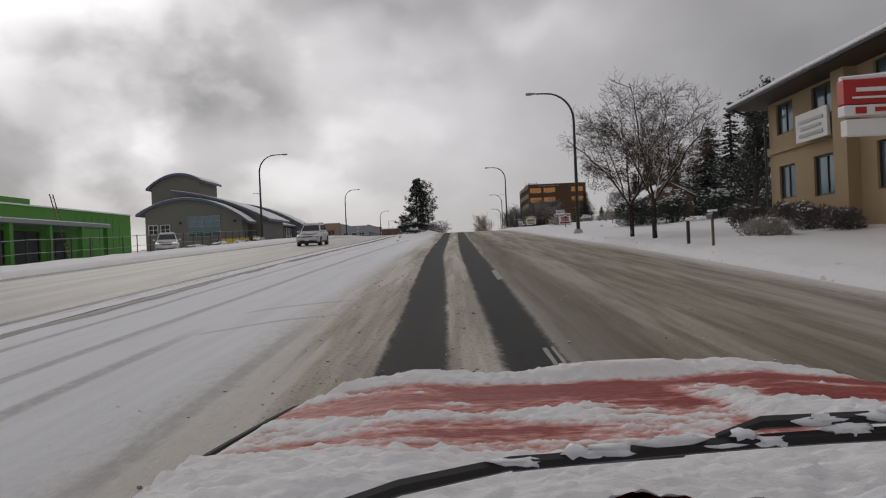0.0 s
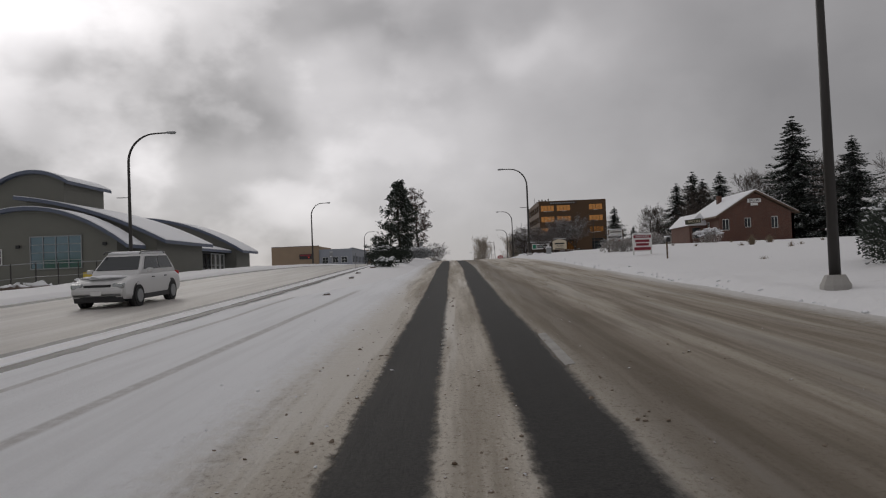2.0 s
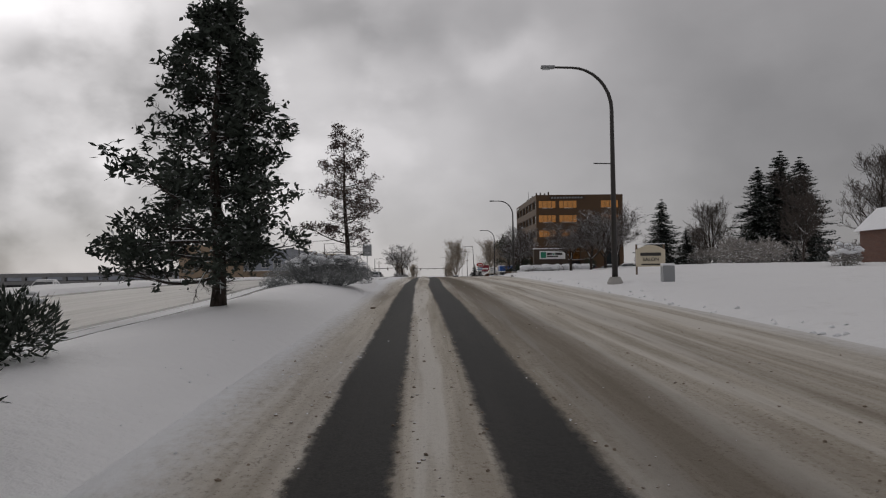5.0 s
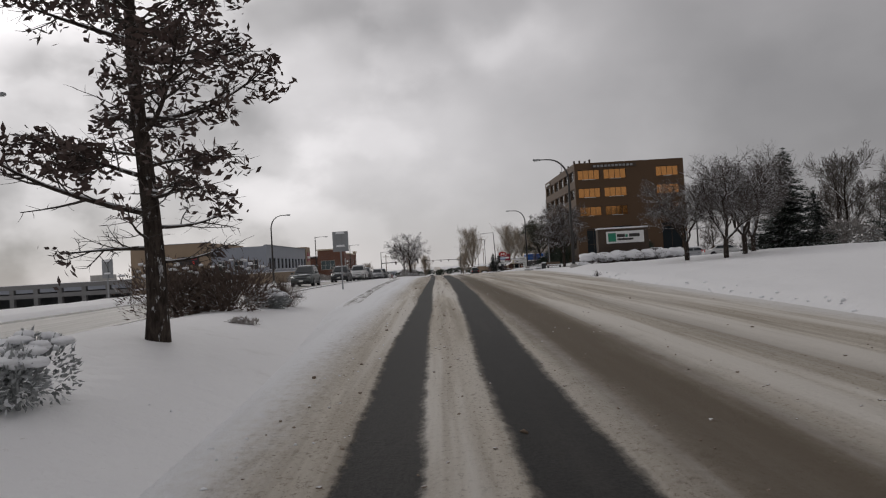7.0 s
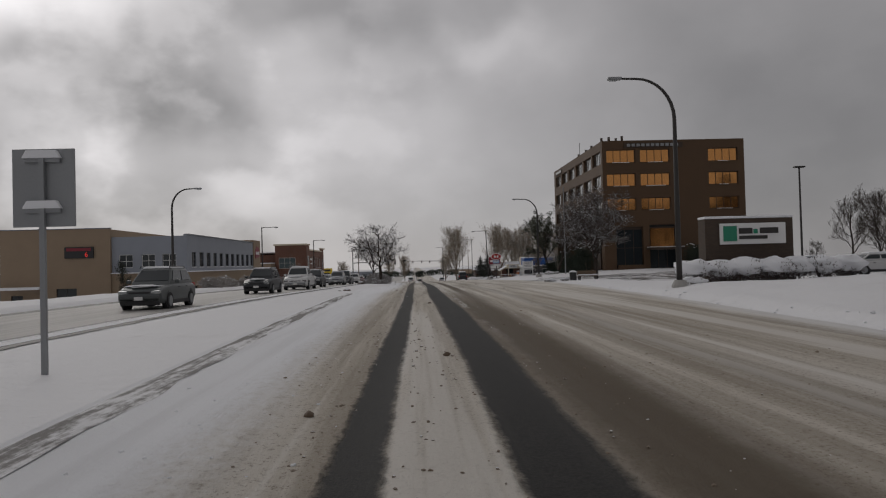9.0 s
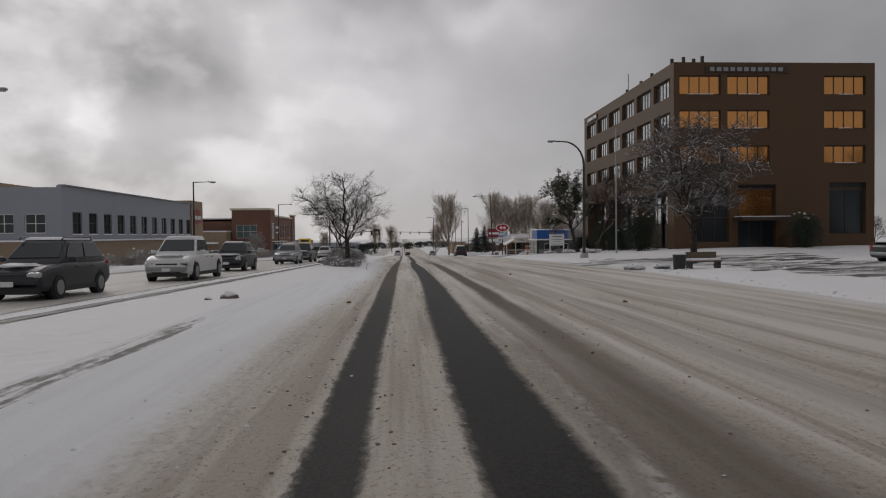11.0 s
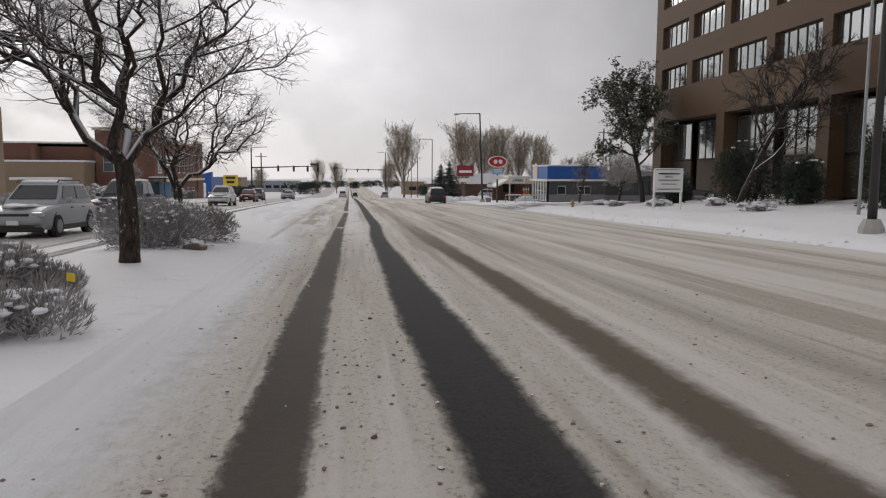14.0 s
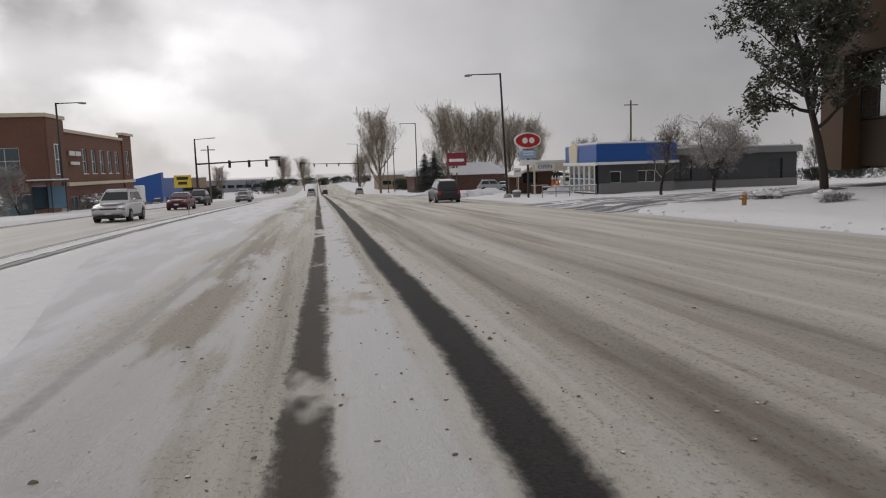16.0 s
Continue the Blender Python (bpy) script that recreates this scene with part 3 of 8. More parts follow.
def land(name, columns, material, label, category):
    """Strip of land: columns(y) gives its x values from left to right."""
    verts, faces = [], []
    for y in ROWS:
        xs = columns(y)
        verts += [(x, y, ground_z(x, y)) for x in xs]
    n = len(xs)
    for i in range(len(ROWS) - 1):
        for j in range(n - 1):
            a = i * n + j
            faces.append((a, a + 1, a + n + 1, a + n))
    ob = mesh_ob(name, verts, faces, material, True)
    return tagged(ob, label, category, kind="structure")


def spread(a, b, n):
    return [a + (b - a) * i / n for i in range(n + 1)]


land("ground", lambda y: LEFT + [-16.0], M["snow"], "snow covered verge falling away from the street", "ground")
land("road_oncoming", lambda y: spread(-16.0, kerb_left(y), 26), M["road_far"], "oncoming carriageway of packed grey snow", "road")
land("median", lambda y: [kerb_left(y)] + [kerb_left(y) + 0.03] + [kerb_left(y) + d for d in (0.1, 0.25, 0.4, 0.5, 0.62)] + spread(kerb_left(y) + 0.8, median_right(y), 14), M["snow"], "snow covered planted median between the carriageways", "median")
road = land("road", lambda y: spread(median_right(y), edge_right(y), 56), M["road"], "slushy carriageway with two bare wheel tracks", "road")
at = road.data.attributes.new("verge", "FLOAT", "POINT")
at.data.foreach_set("value", [v.co.x - edge_right(v.co.y) for v in road.data.vertices])
for layer, centre in (("track_left", track_left), ("track_right", track_right), ("half_left", None), ("half_right", None)):
    values = {y: (centre(y) if centre else half_left(y) if layer == "half_left" else half_right(y)) for y in ROWS}
    at = road.data.attributes.new(layer, "FLOAT", "POINT")
    at.data.foreach_set("value", [v.co.x - values[y] if centre else values[y] for y, v in zip((y for y in ROWS for _ in range(57)), road.data.vertices)])
land("ground", lambda y: [edge_right(y)] + [edge_right(y) + d for d in RIGHT], M["snow"], "snow bank and snowy lawns beside the street", "ground")


# ---- kerbs and lane markings ----
M["kerb"] = plain("wet_kerb_concrete", (0.15, 0.14, 0.13), 0.8, grain=0.3, fine=14, snow=1.15)
M["gutter"] = plain("dark_gutter_slush", (0.065, 0.06, 0.055), 0.6, grain=0.6, scale=9.0, fine=22, bump=0.5, dist=0.02)


def streaked_slush():
    m, k, b = shader("streaked_gutter_slush")
    pos = k.add("ShaderNodeNewGeometry").outputs["Position"]
    x, y, z = k.xyz(pos)
    run, clump = k.noise(pos, 5.0, 5.0, 0.6, (1, 0.07, 1)), k.noise(pos, 9.0, 6.0, 0.7, (1, 0.4, 1))
    f = k.smooth(k.math("MULTIPLY_ADD", clump, 0.5, run), 0.66, 0.86)
    k.put(b.inputs["Base Color"], k.mix(f, (0.20, 0.19, 0.18, 1), (0.76, 0.76, 0.77, 1)))
    b.inputs["Roughness"].default_value = 0.8
    k.put(b.inputs["Normal"], k.bump(k.math("ADD", run, clump), 0.8, 0.05))
    return m


M["gutter_broken"] = streaked_slush()
M["lane_paint"] = plain("worn_lane_paint", (0.30, 0.29, 0.27), 0.7, grain=0.5, scale=12.0)


def sweep(name, line, y0, y1, profile, material, label, category):
    """A strip with a cross-section swept along the street; profile: (across, height over the road)."""
    verts, faces = [], []
    n = len(profile)
    steps = int((y1 - y0) / 0.5)
    for i in range(steps + 1):
        y = y0 + (y1 - y0) * i / steps
        x, z = line(y), road_z(y)
        wob = 0.025 * noise.noise((0.7 * y, 3.1, 0)) + ((0.10 * noise.noise((0.9 * y, 7.7, 0)) + 0.06 * noise.noise((3.1 * y, 2.7, 0))) if name == "gutter" else 0.0)
        end = min(1.0, (y - y0) / 8.0, (y1 - y) / 8.0)
        verts += [(x + a + wob * (a > 0), y, z - 0.12 * (1 - end) + h + 0.012 * noise.noise((a * 3, y * 1.1, 8))) for a, h in profile]
        if i:
            q = (i - 1) * n
            faces += [(q + j, q + j + 1, q + n + j + 1, q + n + j) for j in range(n - 1)]
    return tagged(mesh_ob(name, verts, faces, material), label, category, kind="structure")


FAR_KERB = [(-0.05, -0.05), (-0.03, 0.045), (0.0, 0.068), (0.13, 0.07), (0.15, 0.04)]
sweep("kerb", kerb_left, -50, 330, FAR_KERB, M["kerb"], "wet concrete kerb of the median, crusted with snow", "kerb")
sweep("kerb", lambda y: kerb_left(y) + 0.52, -50, 330, [(-0.10, 0.03), (-0.09, 0.07), (0.03, 0.072), (0.06, 0.06), (0.07, 0.0)], M["kerb"], "wet concrete kerb of the median, crusted with snow", "kerb")
sweep("gutter", lambda y: kerb_left(y) - 0.20, -50, 330, [(-0.38, 0.0), (-0.30, 0.024), (0.10, 0.028), (0.17, 0.02)], M["gutter"], "dark slush lying in the gutter", "gutter")
sweep("gutter", lambda y: kerb_left(y) + 0.70, -50, 330, [(-0.11, 0.045), (-0.07, 0.064), (0.10, 0.064), (0.22, 0.05)], M["gutter"], "dark slush lying in the gutter", "gutter")
sweep("gutter", lambda y: median_right(y) + 0.30, 128, 188, [(-0.16, 0.055), (-0.08, 0.078), (0.12, 0.078), (0.34, 0.055)], M["gutter_broken"], "dark slush lying in the gutter", "gutter")
sweep("gutter", lambda y: -16.0, -50, 330, [(-0.25, 0.03), (-0.1, 0.05), (0.1, 0.035), (0.3, 0.0)], M["gutter"], "dark slush lying in the gutter", "gutter")
for i in range(4):
    y0 = 5.6 + 12.2 * i
    verts, faces = [], []
    for q in range(13):
        y = y0 + 0.25 * q
        w_ = 0.012 * noise.noise((0, y * 2, 0))
        for x in (1.48 + w_, 1.55, 1.62 + w_):
            verts.append((x, y, ground_z(x, y) + 0.008))
        if q:
            a = (q - 1) * 3
            faces += [(a, a + 1, a + 4, a + 3), (a + 1, a + 2, a + 5, a + 4)]
    tagged(mesh_ob("lane_marking", verts, faces, M["lane_paint"]), "worn white lane dash showing through the slush", "lane marking", "lane dashes", kind="structure")
# ---- buildings ----
def on_ground(x, y, turn=0.0, sink=0.05):
    return pose(x, y, ground_z(x, y) - sink, 0, 0, turn)


def wall_mesh(length, height, thick, openings, bm=None):
    """A wall along +x from the origin, its face towards -y, with openings (x, z, w, h) right through."""
    bm = bm or bmesh.new()
    openings = [tuple(round(q, 3) for q in o) for o in openings]
    length, height = round(length, 3), round(height, 3)
    xs = sorted({0.0, length, *[o[0] for o in openings], *[round(o[0] + o[2], 3) for o in openings]})
    zs = sorted({0.0, height, *[o[1] for o in openings], *[round(o[1] + o[3], 3) for o in openings]})
    vs = {}
    def v(x, y, z):
        q = (round(x, 4), round(y, 4), round(z, 4))
        if q not in vs:
            vs[q] = bm.verts.new(q)
        return vs[q]
    def hole(x, z):
        return any(o[0] < x < o[0] + o[2] and o[1] < z < o[1] + o[3] for o in openings)
    solid = [[not hole((a + b) / 2, (c + d) / 2) for c, d in zip(zs, zs[1:])] for a, b in zip(xs, xs[1:])]
    for i, (a, b) in enumerate(zip(xs, xs[1:])):
        for j, (c, d) in enumerate(zip(zs, zs[1:])):
            if not solid[i][j]:
                continue
            bm.faces.new((v(a, 0, c), v(b, 0, c), v(b, 0, d), v(a, 0, d)))
            bm.faces.new((v(a, thick, d), v(b, thick, d), v(b, thick, c), v(a, thick, c)))
            if i == 0 or not solid[i - 1][j]:
                bm.faces.new((v(a, 0, d), v(a, thick, d), v(a, thick, c), v(a, 0, c)))
            if i == len(xs) - 2 or not solid[i + 1][j]:
                bm.faces.new((v(b, 0, c), v(b, thick, c), v(b, thick, d), v(b, 0, d)))
            if j == 0 or not solid[i][j - 1]:
                bm.faces.new((v(a, 0, c), v(a, thick, c), v(b, thick, c), v(b, 0, c)))
            if j == len(zs) - 2 or not solid[i][j + 1]:
                bm.faces.new((v(a, 0, d), v(b, 0, d), v(b, thick, d), v(a, thick, d)))
    return bm


def frame_cells(w, h, bars=1, rows=0, t=0.07):
    """The glazed cells of a window frame: (x, z, w, h)."""
    cw, ch = (w - 2 * t - bars * t * 0.7) / (bars + 1), (h - 2 * t - rows * t * 0.7) / (rows + 1)
    return [(t + i * (cw + t * 0.7), t + j * (ch + t * 0.7), cw, ch) for i in range(bars + 1) for j in range(rows + 1)]


def frame_mesh(w, h, bars=1, rows=0, t=0.07, depth=0.08):
    """A window frame with its bars, from the lower left corner, face towards -y."""
    bm = wall_mesh(w, h, depth, frame_cells(w, h, bars, rows, t))
    bmesh.ops.translate(bm, verts=bm.verts, vec=(0, -depth / 2, 0))
    return bm


def facade(parent, at, turn, length, height, openings, wall, glass, frame_m, thick=0.3, bars=1, rows=0, inset=0.16, sill=None, name="wall", t=0.07):
    """One wall of a house with its windows: window (frame) > pane, sill. An opening is (x, z, w, h[, bars, rows])."""
    base = Matrix.Translation(at) @ pose(0, 0, 0, 0, 0, turn)
    w = part(name, wall_mesh(length - 0.01, height, thick, [o[:4] for o in openings]), wall, parent)
    w.matrix_basis = base @ Matrix.Translation((0.005, 0, 0))
    for o in openings:
        nb, nr = (o[4], o[5]) if len(o) > 4 else (bars, rows)
        f = part("window", frame_mesh(o[2], o[3], nb, nr, t), frame_m, parent)
        f.matrix_basis = base @ Matrix.Translation((o[0], inset, o[1]))
        for cx, cz, cw, ch in frame_cells(o[2], o[3], nb, nr, t):
            part("pane", box((cw + 0.02, 0.02, ch + 0.02), (cx + cw / 2, 0.015, cz - 0.01)), glass, f)
        if sill:
            part("sill", box((o[2] + 0.1, 0.22, 0.09), (o[2] / 2, -0.1, -0.09)), sill, f, "snow lying on the sill")
    return w


def slab(parent, size, at, material, name="roof", label="", bevel=0.0):
    return part(name, box(size, at, bevel), material, parent, label)


# -- bronze office block of four storeys --
OX, OY = 24.1, 229.2
oz = ground_z(OX + 1, OY - 1) - 0.1
office = thing("office_building", pose(OX, OY, oz), "four storey bronze office block with gold mirror windows", "office building")
OH, OW, OL = 20.8 - oz, 18.4, 31.0
levels = [(OH - 8.95, 1.6), (OH - 5.85, 1.65), (OH - 2.85, 1.7)]
south = []
for z, h in levels:
    south += [(0.5, z, 3.75, h, 3, 0), (4.85, z, 3.85, h, 3, 0), (13.7, z, 3.85, h, 3, 0)]
SPLIT = levels[0][0] - 1.3
facade(office, (0, 0, SPLIT), 0, OW, OH - SPLIT, [(o[0], o[1] - SPLIT, *o[2:]) for o in south], M["office"], M["gold_glass"], M["office_dark"], 0.5, inset=0.22, t=0.09, sill=M["office"])
facade(office, (0, 0, 0), 0, OW, SPLIT, [(1.5, 0.15, 3.5, SPLIT - 0.9, 2, 1), (5.8, 0.15, 3.5, SPLIT - 0.7, 2, 1), (14.2, 1.3, 3.4, SPLIT - 1.7, 1, 0)], M["office"], M["dark_glass"], M["office_dark"], 0.5, inset=0.40, t=0.09, name="lower_wall")
part("lobby_pane", box((3.1, 0.03, 2.4), (7.55, 0.33, 2.9)), M["gold_glass"], office, "gold mirror glass over the entrance")
part("planter", box((3.2, 0.7, 0.7), (3.2, -0.5, 0.0), 0.03), M["office"], office)
part("planter", box((1.2, 2.0, 1.1), (10.2, -1.0, 0.0), 0.03), M["office"], office)
for z, h in levels:
    for x in (2.37, 6.77, 15.62):
        part("sill_snow", box((random.Random(int(x * 10 + z)).uniform(0.8, 3.0), 0.12, 0.05), (x, -0.12, z + 0.005), 0.015), M["snow_cap"], office)
west = []
for z, h in levels:
    for i in range(6):
        west.append((1.2 + i * 4.95, z, 4.15, h, 4, 0))
# turned wall: x runs from the far end to the near corner
facade(office, (0, OL, 5.25), -90, OL, OH - 5.25, [(o[0], o[1] - 5.25, o[2], o[3], 4, 0) for o in west], M["office"], M["grey_glass"], M["office_dark"], 0.5, inset=0.3, sill=M["snow_cap"], t=0.09)
for i in (0, 2, 4, 6):
    w = 1.5 if i in (0, 6) else 1.0
    slab(office, (1.2, w, 5.25), (0.608, OL * i / 6 if 0 < i < 6 else (0.77 if i == 0 else OL - 0.77), 0), M["office"], "column")
for i in range(6):
    lob = slab(office, (0.16, 4.2, 2.1), (1.0, OL * (i + 0.5) / 6, 0.15), M["office_dark"], "spandrel")
    f = part("lobby_window", frame_mesh(4.2, 2.7, 3, 0, 0.09), M["pole"], office)
    f.matrix_basis = Matrix.Translation((0.96, OL * (i + 0.5) / 6 + 2.1, 2.3)) @ pose(0, 0, 0, 0, 0, -90)
    for cx, cz, cw, ch in frame_cells(4.2, 2.7, 3, 0, 0.09):
        part("pane", box((cw + 0.02, 0.02, ch + 0.02), (cx + cw / 2, 0.015, cz - 0.01)), M["grey_glass"], f)
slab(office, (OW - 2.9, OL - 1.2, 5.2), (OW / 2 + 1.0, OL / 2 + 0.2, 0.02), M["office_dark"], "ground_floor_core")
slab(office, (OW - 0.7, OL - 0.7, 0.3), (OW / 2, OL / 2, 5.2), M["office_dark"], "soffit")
slab(office, (0.5, OL - 0.6, OH), (OW - 0.25, OL / 2 + 0.2, 0), M["office"], "wall")
slab(office, (OW - 1.0, 0.5, OH), (OW / 2, OL - 0.25, 0), M["office"], "wall")
slab(office, (OW - 1.1, OL - 1.1, 0.3), (OW / 2, OL / 2, OH - 0.7), M["snow_cap"], "roof", "snow covered flat roof")
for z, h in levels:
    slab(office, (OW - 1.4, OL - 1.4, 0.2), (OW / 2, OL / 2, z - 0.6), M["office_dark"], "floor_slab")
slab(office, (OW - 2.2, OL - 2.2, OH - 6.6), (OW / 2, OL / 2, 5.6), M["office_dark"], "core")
for i, (x, y, h) in enumerate([(1.0, 0.3, 0.5), (0.3, 1.2, 0.55), (1.9, 0.25, 0.35), (0.25, 6.2, 0.4), (0.3, 9.5, 0.35), (0.3, 14, 0.4), (2.7, 0.3, 0.6)]):
    part("roof_vent", tube([(x, y, OH - 0.05), (x, y, OH + h)], 0.16, 8), M["office_dark"], office)
part("antenna", tube([(0.6, 14.5, OH - 0.1), (0.6, 14.5, OH + 2.2)], 0.04, 5), M["pole"], office)
part("roof_sign", box((7.6, 0.12, 0.62), (6.6, -0.06, OH - 0.95), 0.03), M["office_dark"], office, "dark roof sign band with pale letter blocks")
for i in range(11):
    part("sign_bar", box((0.42, 0.06, 0.34), (3.4 + 0.62 * i, -0.15, OH - 0.80)), M["galv"], office)
part("roof_sign", box((0.12, 4.4, 0.62), (-0.06, OL - 4.2, OH - 0.95), 0.03), M["office_dark"], office, "dark roof sign band with pale letter blocks")
for i in range(7):
    part("sign_bar", box((0.06, 0.38, 0.36), (-0.15, OL - 6.0 + 0.58 * i, OH - 0.82)), M["white"], office)
slab(office, (4.4, 1.7, 0.3), (7.55, -0.85, 2.55), M["office_dark"], "canopy")
slab(office, (4.3, 1.6, 0.07), (7.55, -0.85, 2.855), M["snow_cap"], "canopy_snow")


# ---- street lamps ----
def davit_lamp(x, y, height, reach, side, straight=False, base=0.0, banner=0.0):
    """Tall pole with a curved or straight arm over the road; side -1: the arm points to the left."""
    z = ground_z(x, y)
    ob = thing("street_lamp", pose(x, y, z - 0.1), "dark steel street lamp with a %s arm" % ("straight" if straight else "curved"), "street lamp", "street lamps")
    part("footing", tube([(0, 0, -0.2), (0, 0, 0.18 + base), (0, 0, 0.42 + base)], [0.36, 0.34, 0.22], 10), M["concrete"], ob, "snow dusted concrete footing")
    top = height - base
    if straight:
        pts = [(0, 0, base + 0.3), (0, 0, height)]
        part("pole", tube(pts, [0.11, 0.075], 10), M["pole"], ob, smooth=True)
        part("arm", tube([(0, 0, height - 0.06), (side * reach, 0, height - 0.0)], [0.05, 0.035], 6), M["pole"], ob)
    else:
        pts = [(0, 0, base + 0.3), (0, 0, height * 0.5), (0, 0, height * 0.80)]
        r = [0.13, 0.105, 0.085]
        for i in range(1, 9):
            a = math.pi / 2 * i / 8
            pts.append((side * reach * 0.62 * (1 - math.cos(a)), 0, height * 0.80 + (height * 0.2 - 0.08) * math.sin(a)))
            r.append(0.085 - 0.004 * i)
        pts.append((side * reach * 0.9, 0, height - 0.06))
        r.append(0.045)
        part("pole", tube(pts, r, 10), M["pole"], ob, smooth=True)
    head = box((0.62, 0.26, 0.13), (side * (reach - 0.05), 0, height - 0.12), 0.04)
    h = part("lamp_head", head, M["galv"], ob, "grey cobra head luminaire")
    part("lens", box((0.34, 0.2, 0.05), (side * (reach + 0.02), 0, height - 0.16), 0.02), M["grey_glass"], h)
    if banner:
        part("banner_arm", tube([(0, 0, banner), (-0.85, 0, banner + 0.02)], 0.025, 6), M["pole"], ob)
    return ob


davit_lamp(9.0, 49.8, 10.0, 3.0, -1)
davit_lamp(8.45, 111.1, 9.75, 2.85, -1, banner=5.4)
davit_lamp(11.65, 170.8, 9.5, 2.7, -1)
davit_lamp(14.6, 223.7, 9.4, 2.65, -1)
davit_lamp(-21.55, 80.6, 9.75, 3.0, 1, banner=5.4)
davit_lamp(-21.25, 141.0, 9.65, 2.7, 1)
davit_lamp(-20.9, 201.9, 8.8, 2.3, 1)
davit_lamp(-22.8, 247.1, 9.0, 2.15, 1, True)
davit_lamp(-22.0, 296.0, 9.5, 2.2, 1, True)
leaning = davit_lamp(15.0, 284.9, 10.0, 2.65, -1, True)
leaning.matrix_basis = leaning.matrix_basis @ pose(0, 0, 0, 0, -2.4, 0)
davit_lamp(17.3, 354.5, 12.4, 2.6, -1, True)
davit_lamp(19.5, 430.0, 11.4, 2.6, -1, True)
# ---- trees and shrubs ----
def tubes_mesh(segs, sides):
    """Tapered tubes along polylines [(points, radii)], as vertex and face lists."""
    verts, faces = [], []
    for pts, radii in segs:
        base = None
        for i, p in enumerate(pts):
            d = (pts[min(i + 1, len(pts) - 1)] - pts[max(i - 1, 0)]).normalized()
            u = d.cross(Vector((0.31, 0.95, 0.07))).normalized()
            w = d.cross(u)
            ring = len(verts)
            for j in range(sides):
                a = 2 * math.pi * j / sides
                verts.append(p + radii[i] * (math.cos(a) * u + math.sin(a) * w))
            if base is not None:
                for j in range(sides):
                    faces.append((base + j, base + (j + 1) % sides, ring + (j + 1) % sides, ring + j))
            base = ring
    return verts, faces


MASS = ("branchwork", "twig_mass", "foliage", "stem_mass", "lodged_snow")


def child(name, verts, faces, material, parent, smooth=False, label=""):
    ob = mesh_ob(name, verts, faces, material, smooth)
    ob.parent = parent
    if name in MASS:
        ob["kind"] = "stuff"
    if label:
        ob["label"] = label
    return ob


def grow(rng, height, start, spread, kids, up=0.25, bend=0.25, taper=0.55, lean=0.0, trunk_r=0.16, droop=0.0, cone=0.5, bole=0.92, slim=1.0):
    """Limbs of a broad-leaved tree: a list per level of (points, radii)."""
    levels = [[] for _ in range(len(kids) + 1)]

    def limb(p, d, length, r, level):
        n = 7 if level == 0 else 5 if level == 1 else 4
        pts, radii = [p.copy()], [r]
        end = r * (0.3 if level else 0.35)
        for i in range(n):
            d = (d + Vector((rng.gauss(0, bend), rng.gauss(0, bend), rng.gauss(0, bend) * 0.6 + up * 0.25 - droop * level * 0.12)) * (0.35 if level == 0 else 0.8)).normalized()
            p = p + d * length / n
            pts.append(p.copy())
            radii.append(r + (end - r) * (i + 1) / n)
        levels[level].append((pts, radii))
        if level < len(kids):
            for c in range(kids[level]):
                s = start + (1 - start) * (c + rng.random()) / kids[level] if level == 0 else 0.2 + 0.8 * (c + rng.random()) / kids[level]
                s = min(s, 0.98)
                i = min(int(s * n), n - 1)
                q = pts[i].lerp(pts[i + 1], s * n - i)
                a = (c * 2.4 + rng.random() * 1.2) if level == 0 else rng.random() * 6.28
                axis = (pts[i + 1] - pts[i]).normalized()
                side = axis.cross(Vector((math.cos(a), math.sin(a), 0.3))).normalized()
                tilt = rng.uniform(0.6, 1.1) if level == 0 else rng.uniform(0.4, 0.95)
                nd = (axis * math.cos(tilt) + side * math.sin(tilt) + Vector((0, 0, up * 0.4))).normalized()
                rr = radii[i] * rng.uniform(0.42, 0.62) * (slim if level == 0 else 1.0)
                ll = spread * rng.uniform(0.75, 1.15) * (1.15 - cone * s if level == 0 else 1.0) * (0.52 ** level)
                limb(q, nd, ll, rr, level + 1)

    limb(Vector((0, 0, -0.15)), Vector((lean, 0, 1)).normalized(), height * bole, trunk_r, 0)
    return levels


def leaf_quads(rng, points, size, count, scatter, hang=0.0):
    verts, faces = [], []
    for p in points:
        for _ in range(count):
            c = p + Vector((rng.gauss(0, scatter), rng.gauss(0, scatter), rng.gauss(0, scatter) - hang))
            u = Vector((rng.gauss(0, 1), rng.gauss(0, 1), rng.gauss(0, 0.7) - hang * 3)).normalized()
            w = u.cross(Vector((rng.gauss(0, 1), rng.gauss(0, 1), rng.gauss(0, 1)))).normalized()
            a, b = size * rng.uniform(0.6, 1.3), size * rng.uniform(0.3, 0.6)
            n = len(verts)
            verts += [c - u * a, c + w * b * 0.8, c + u * a, c - w * b * 0.8]
            faces.append((n, n + 1, n + 2, n + 3))
    return verts, faces


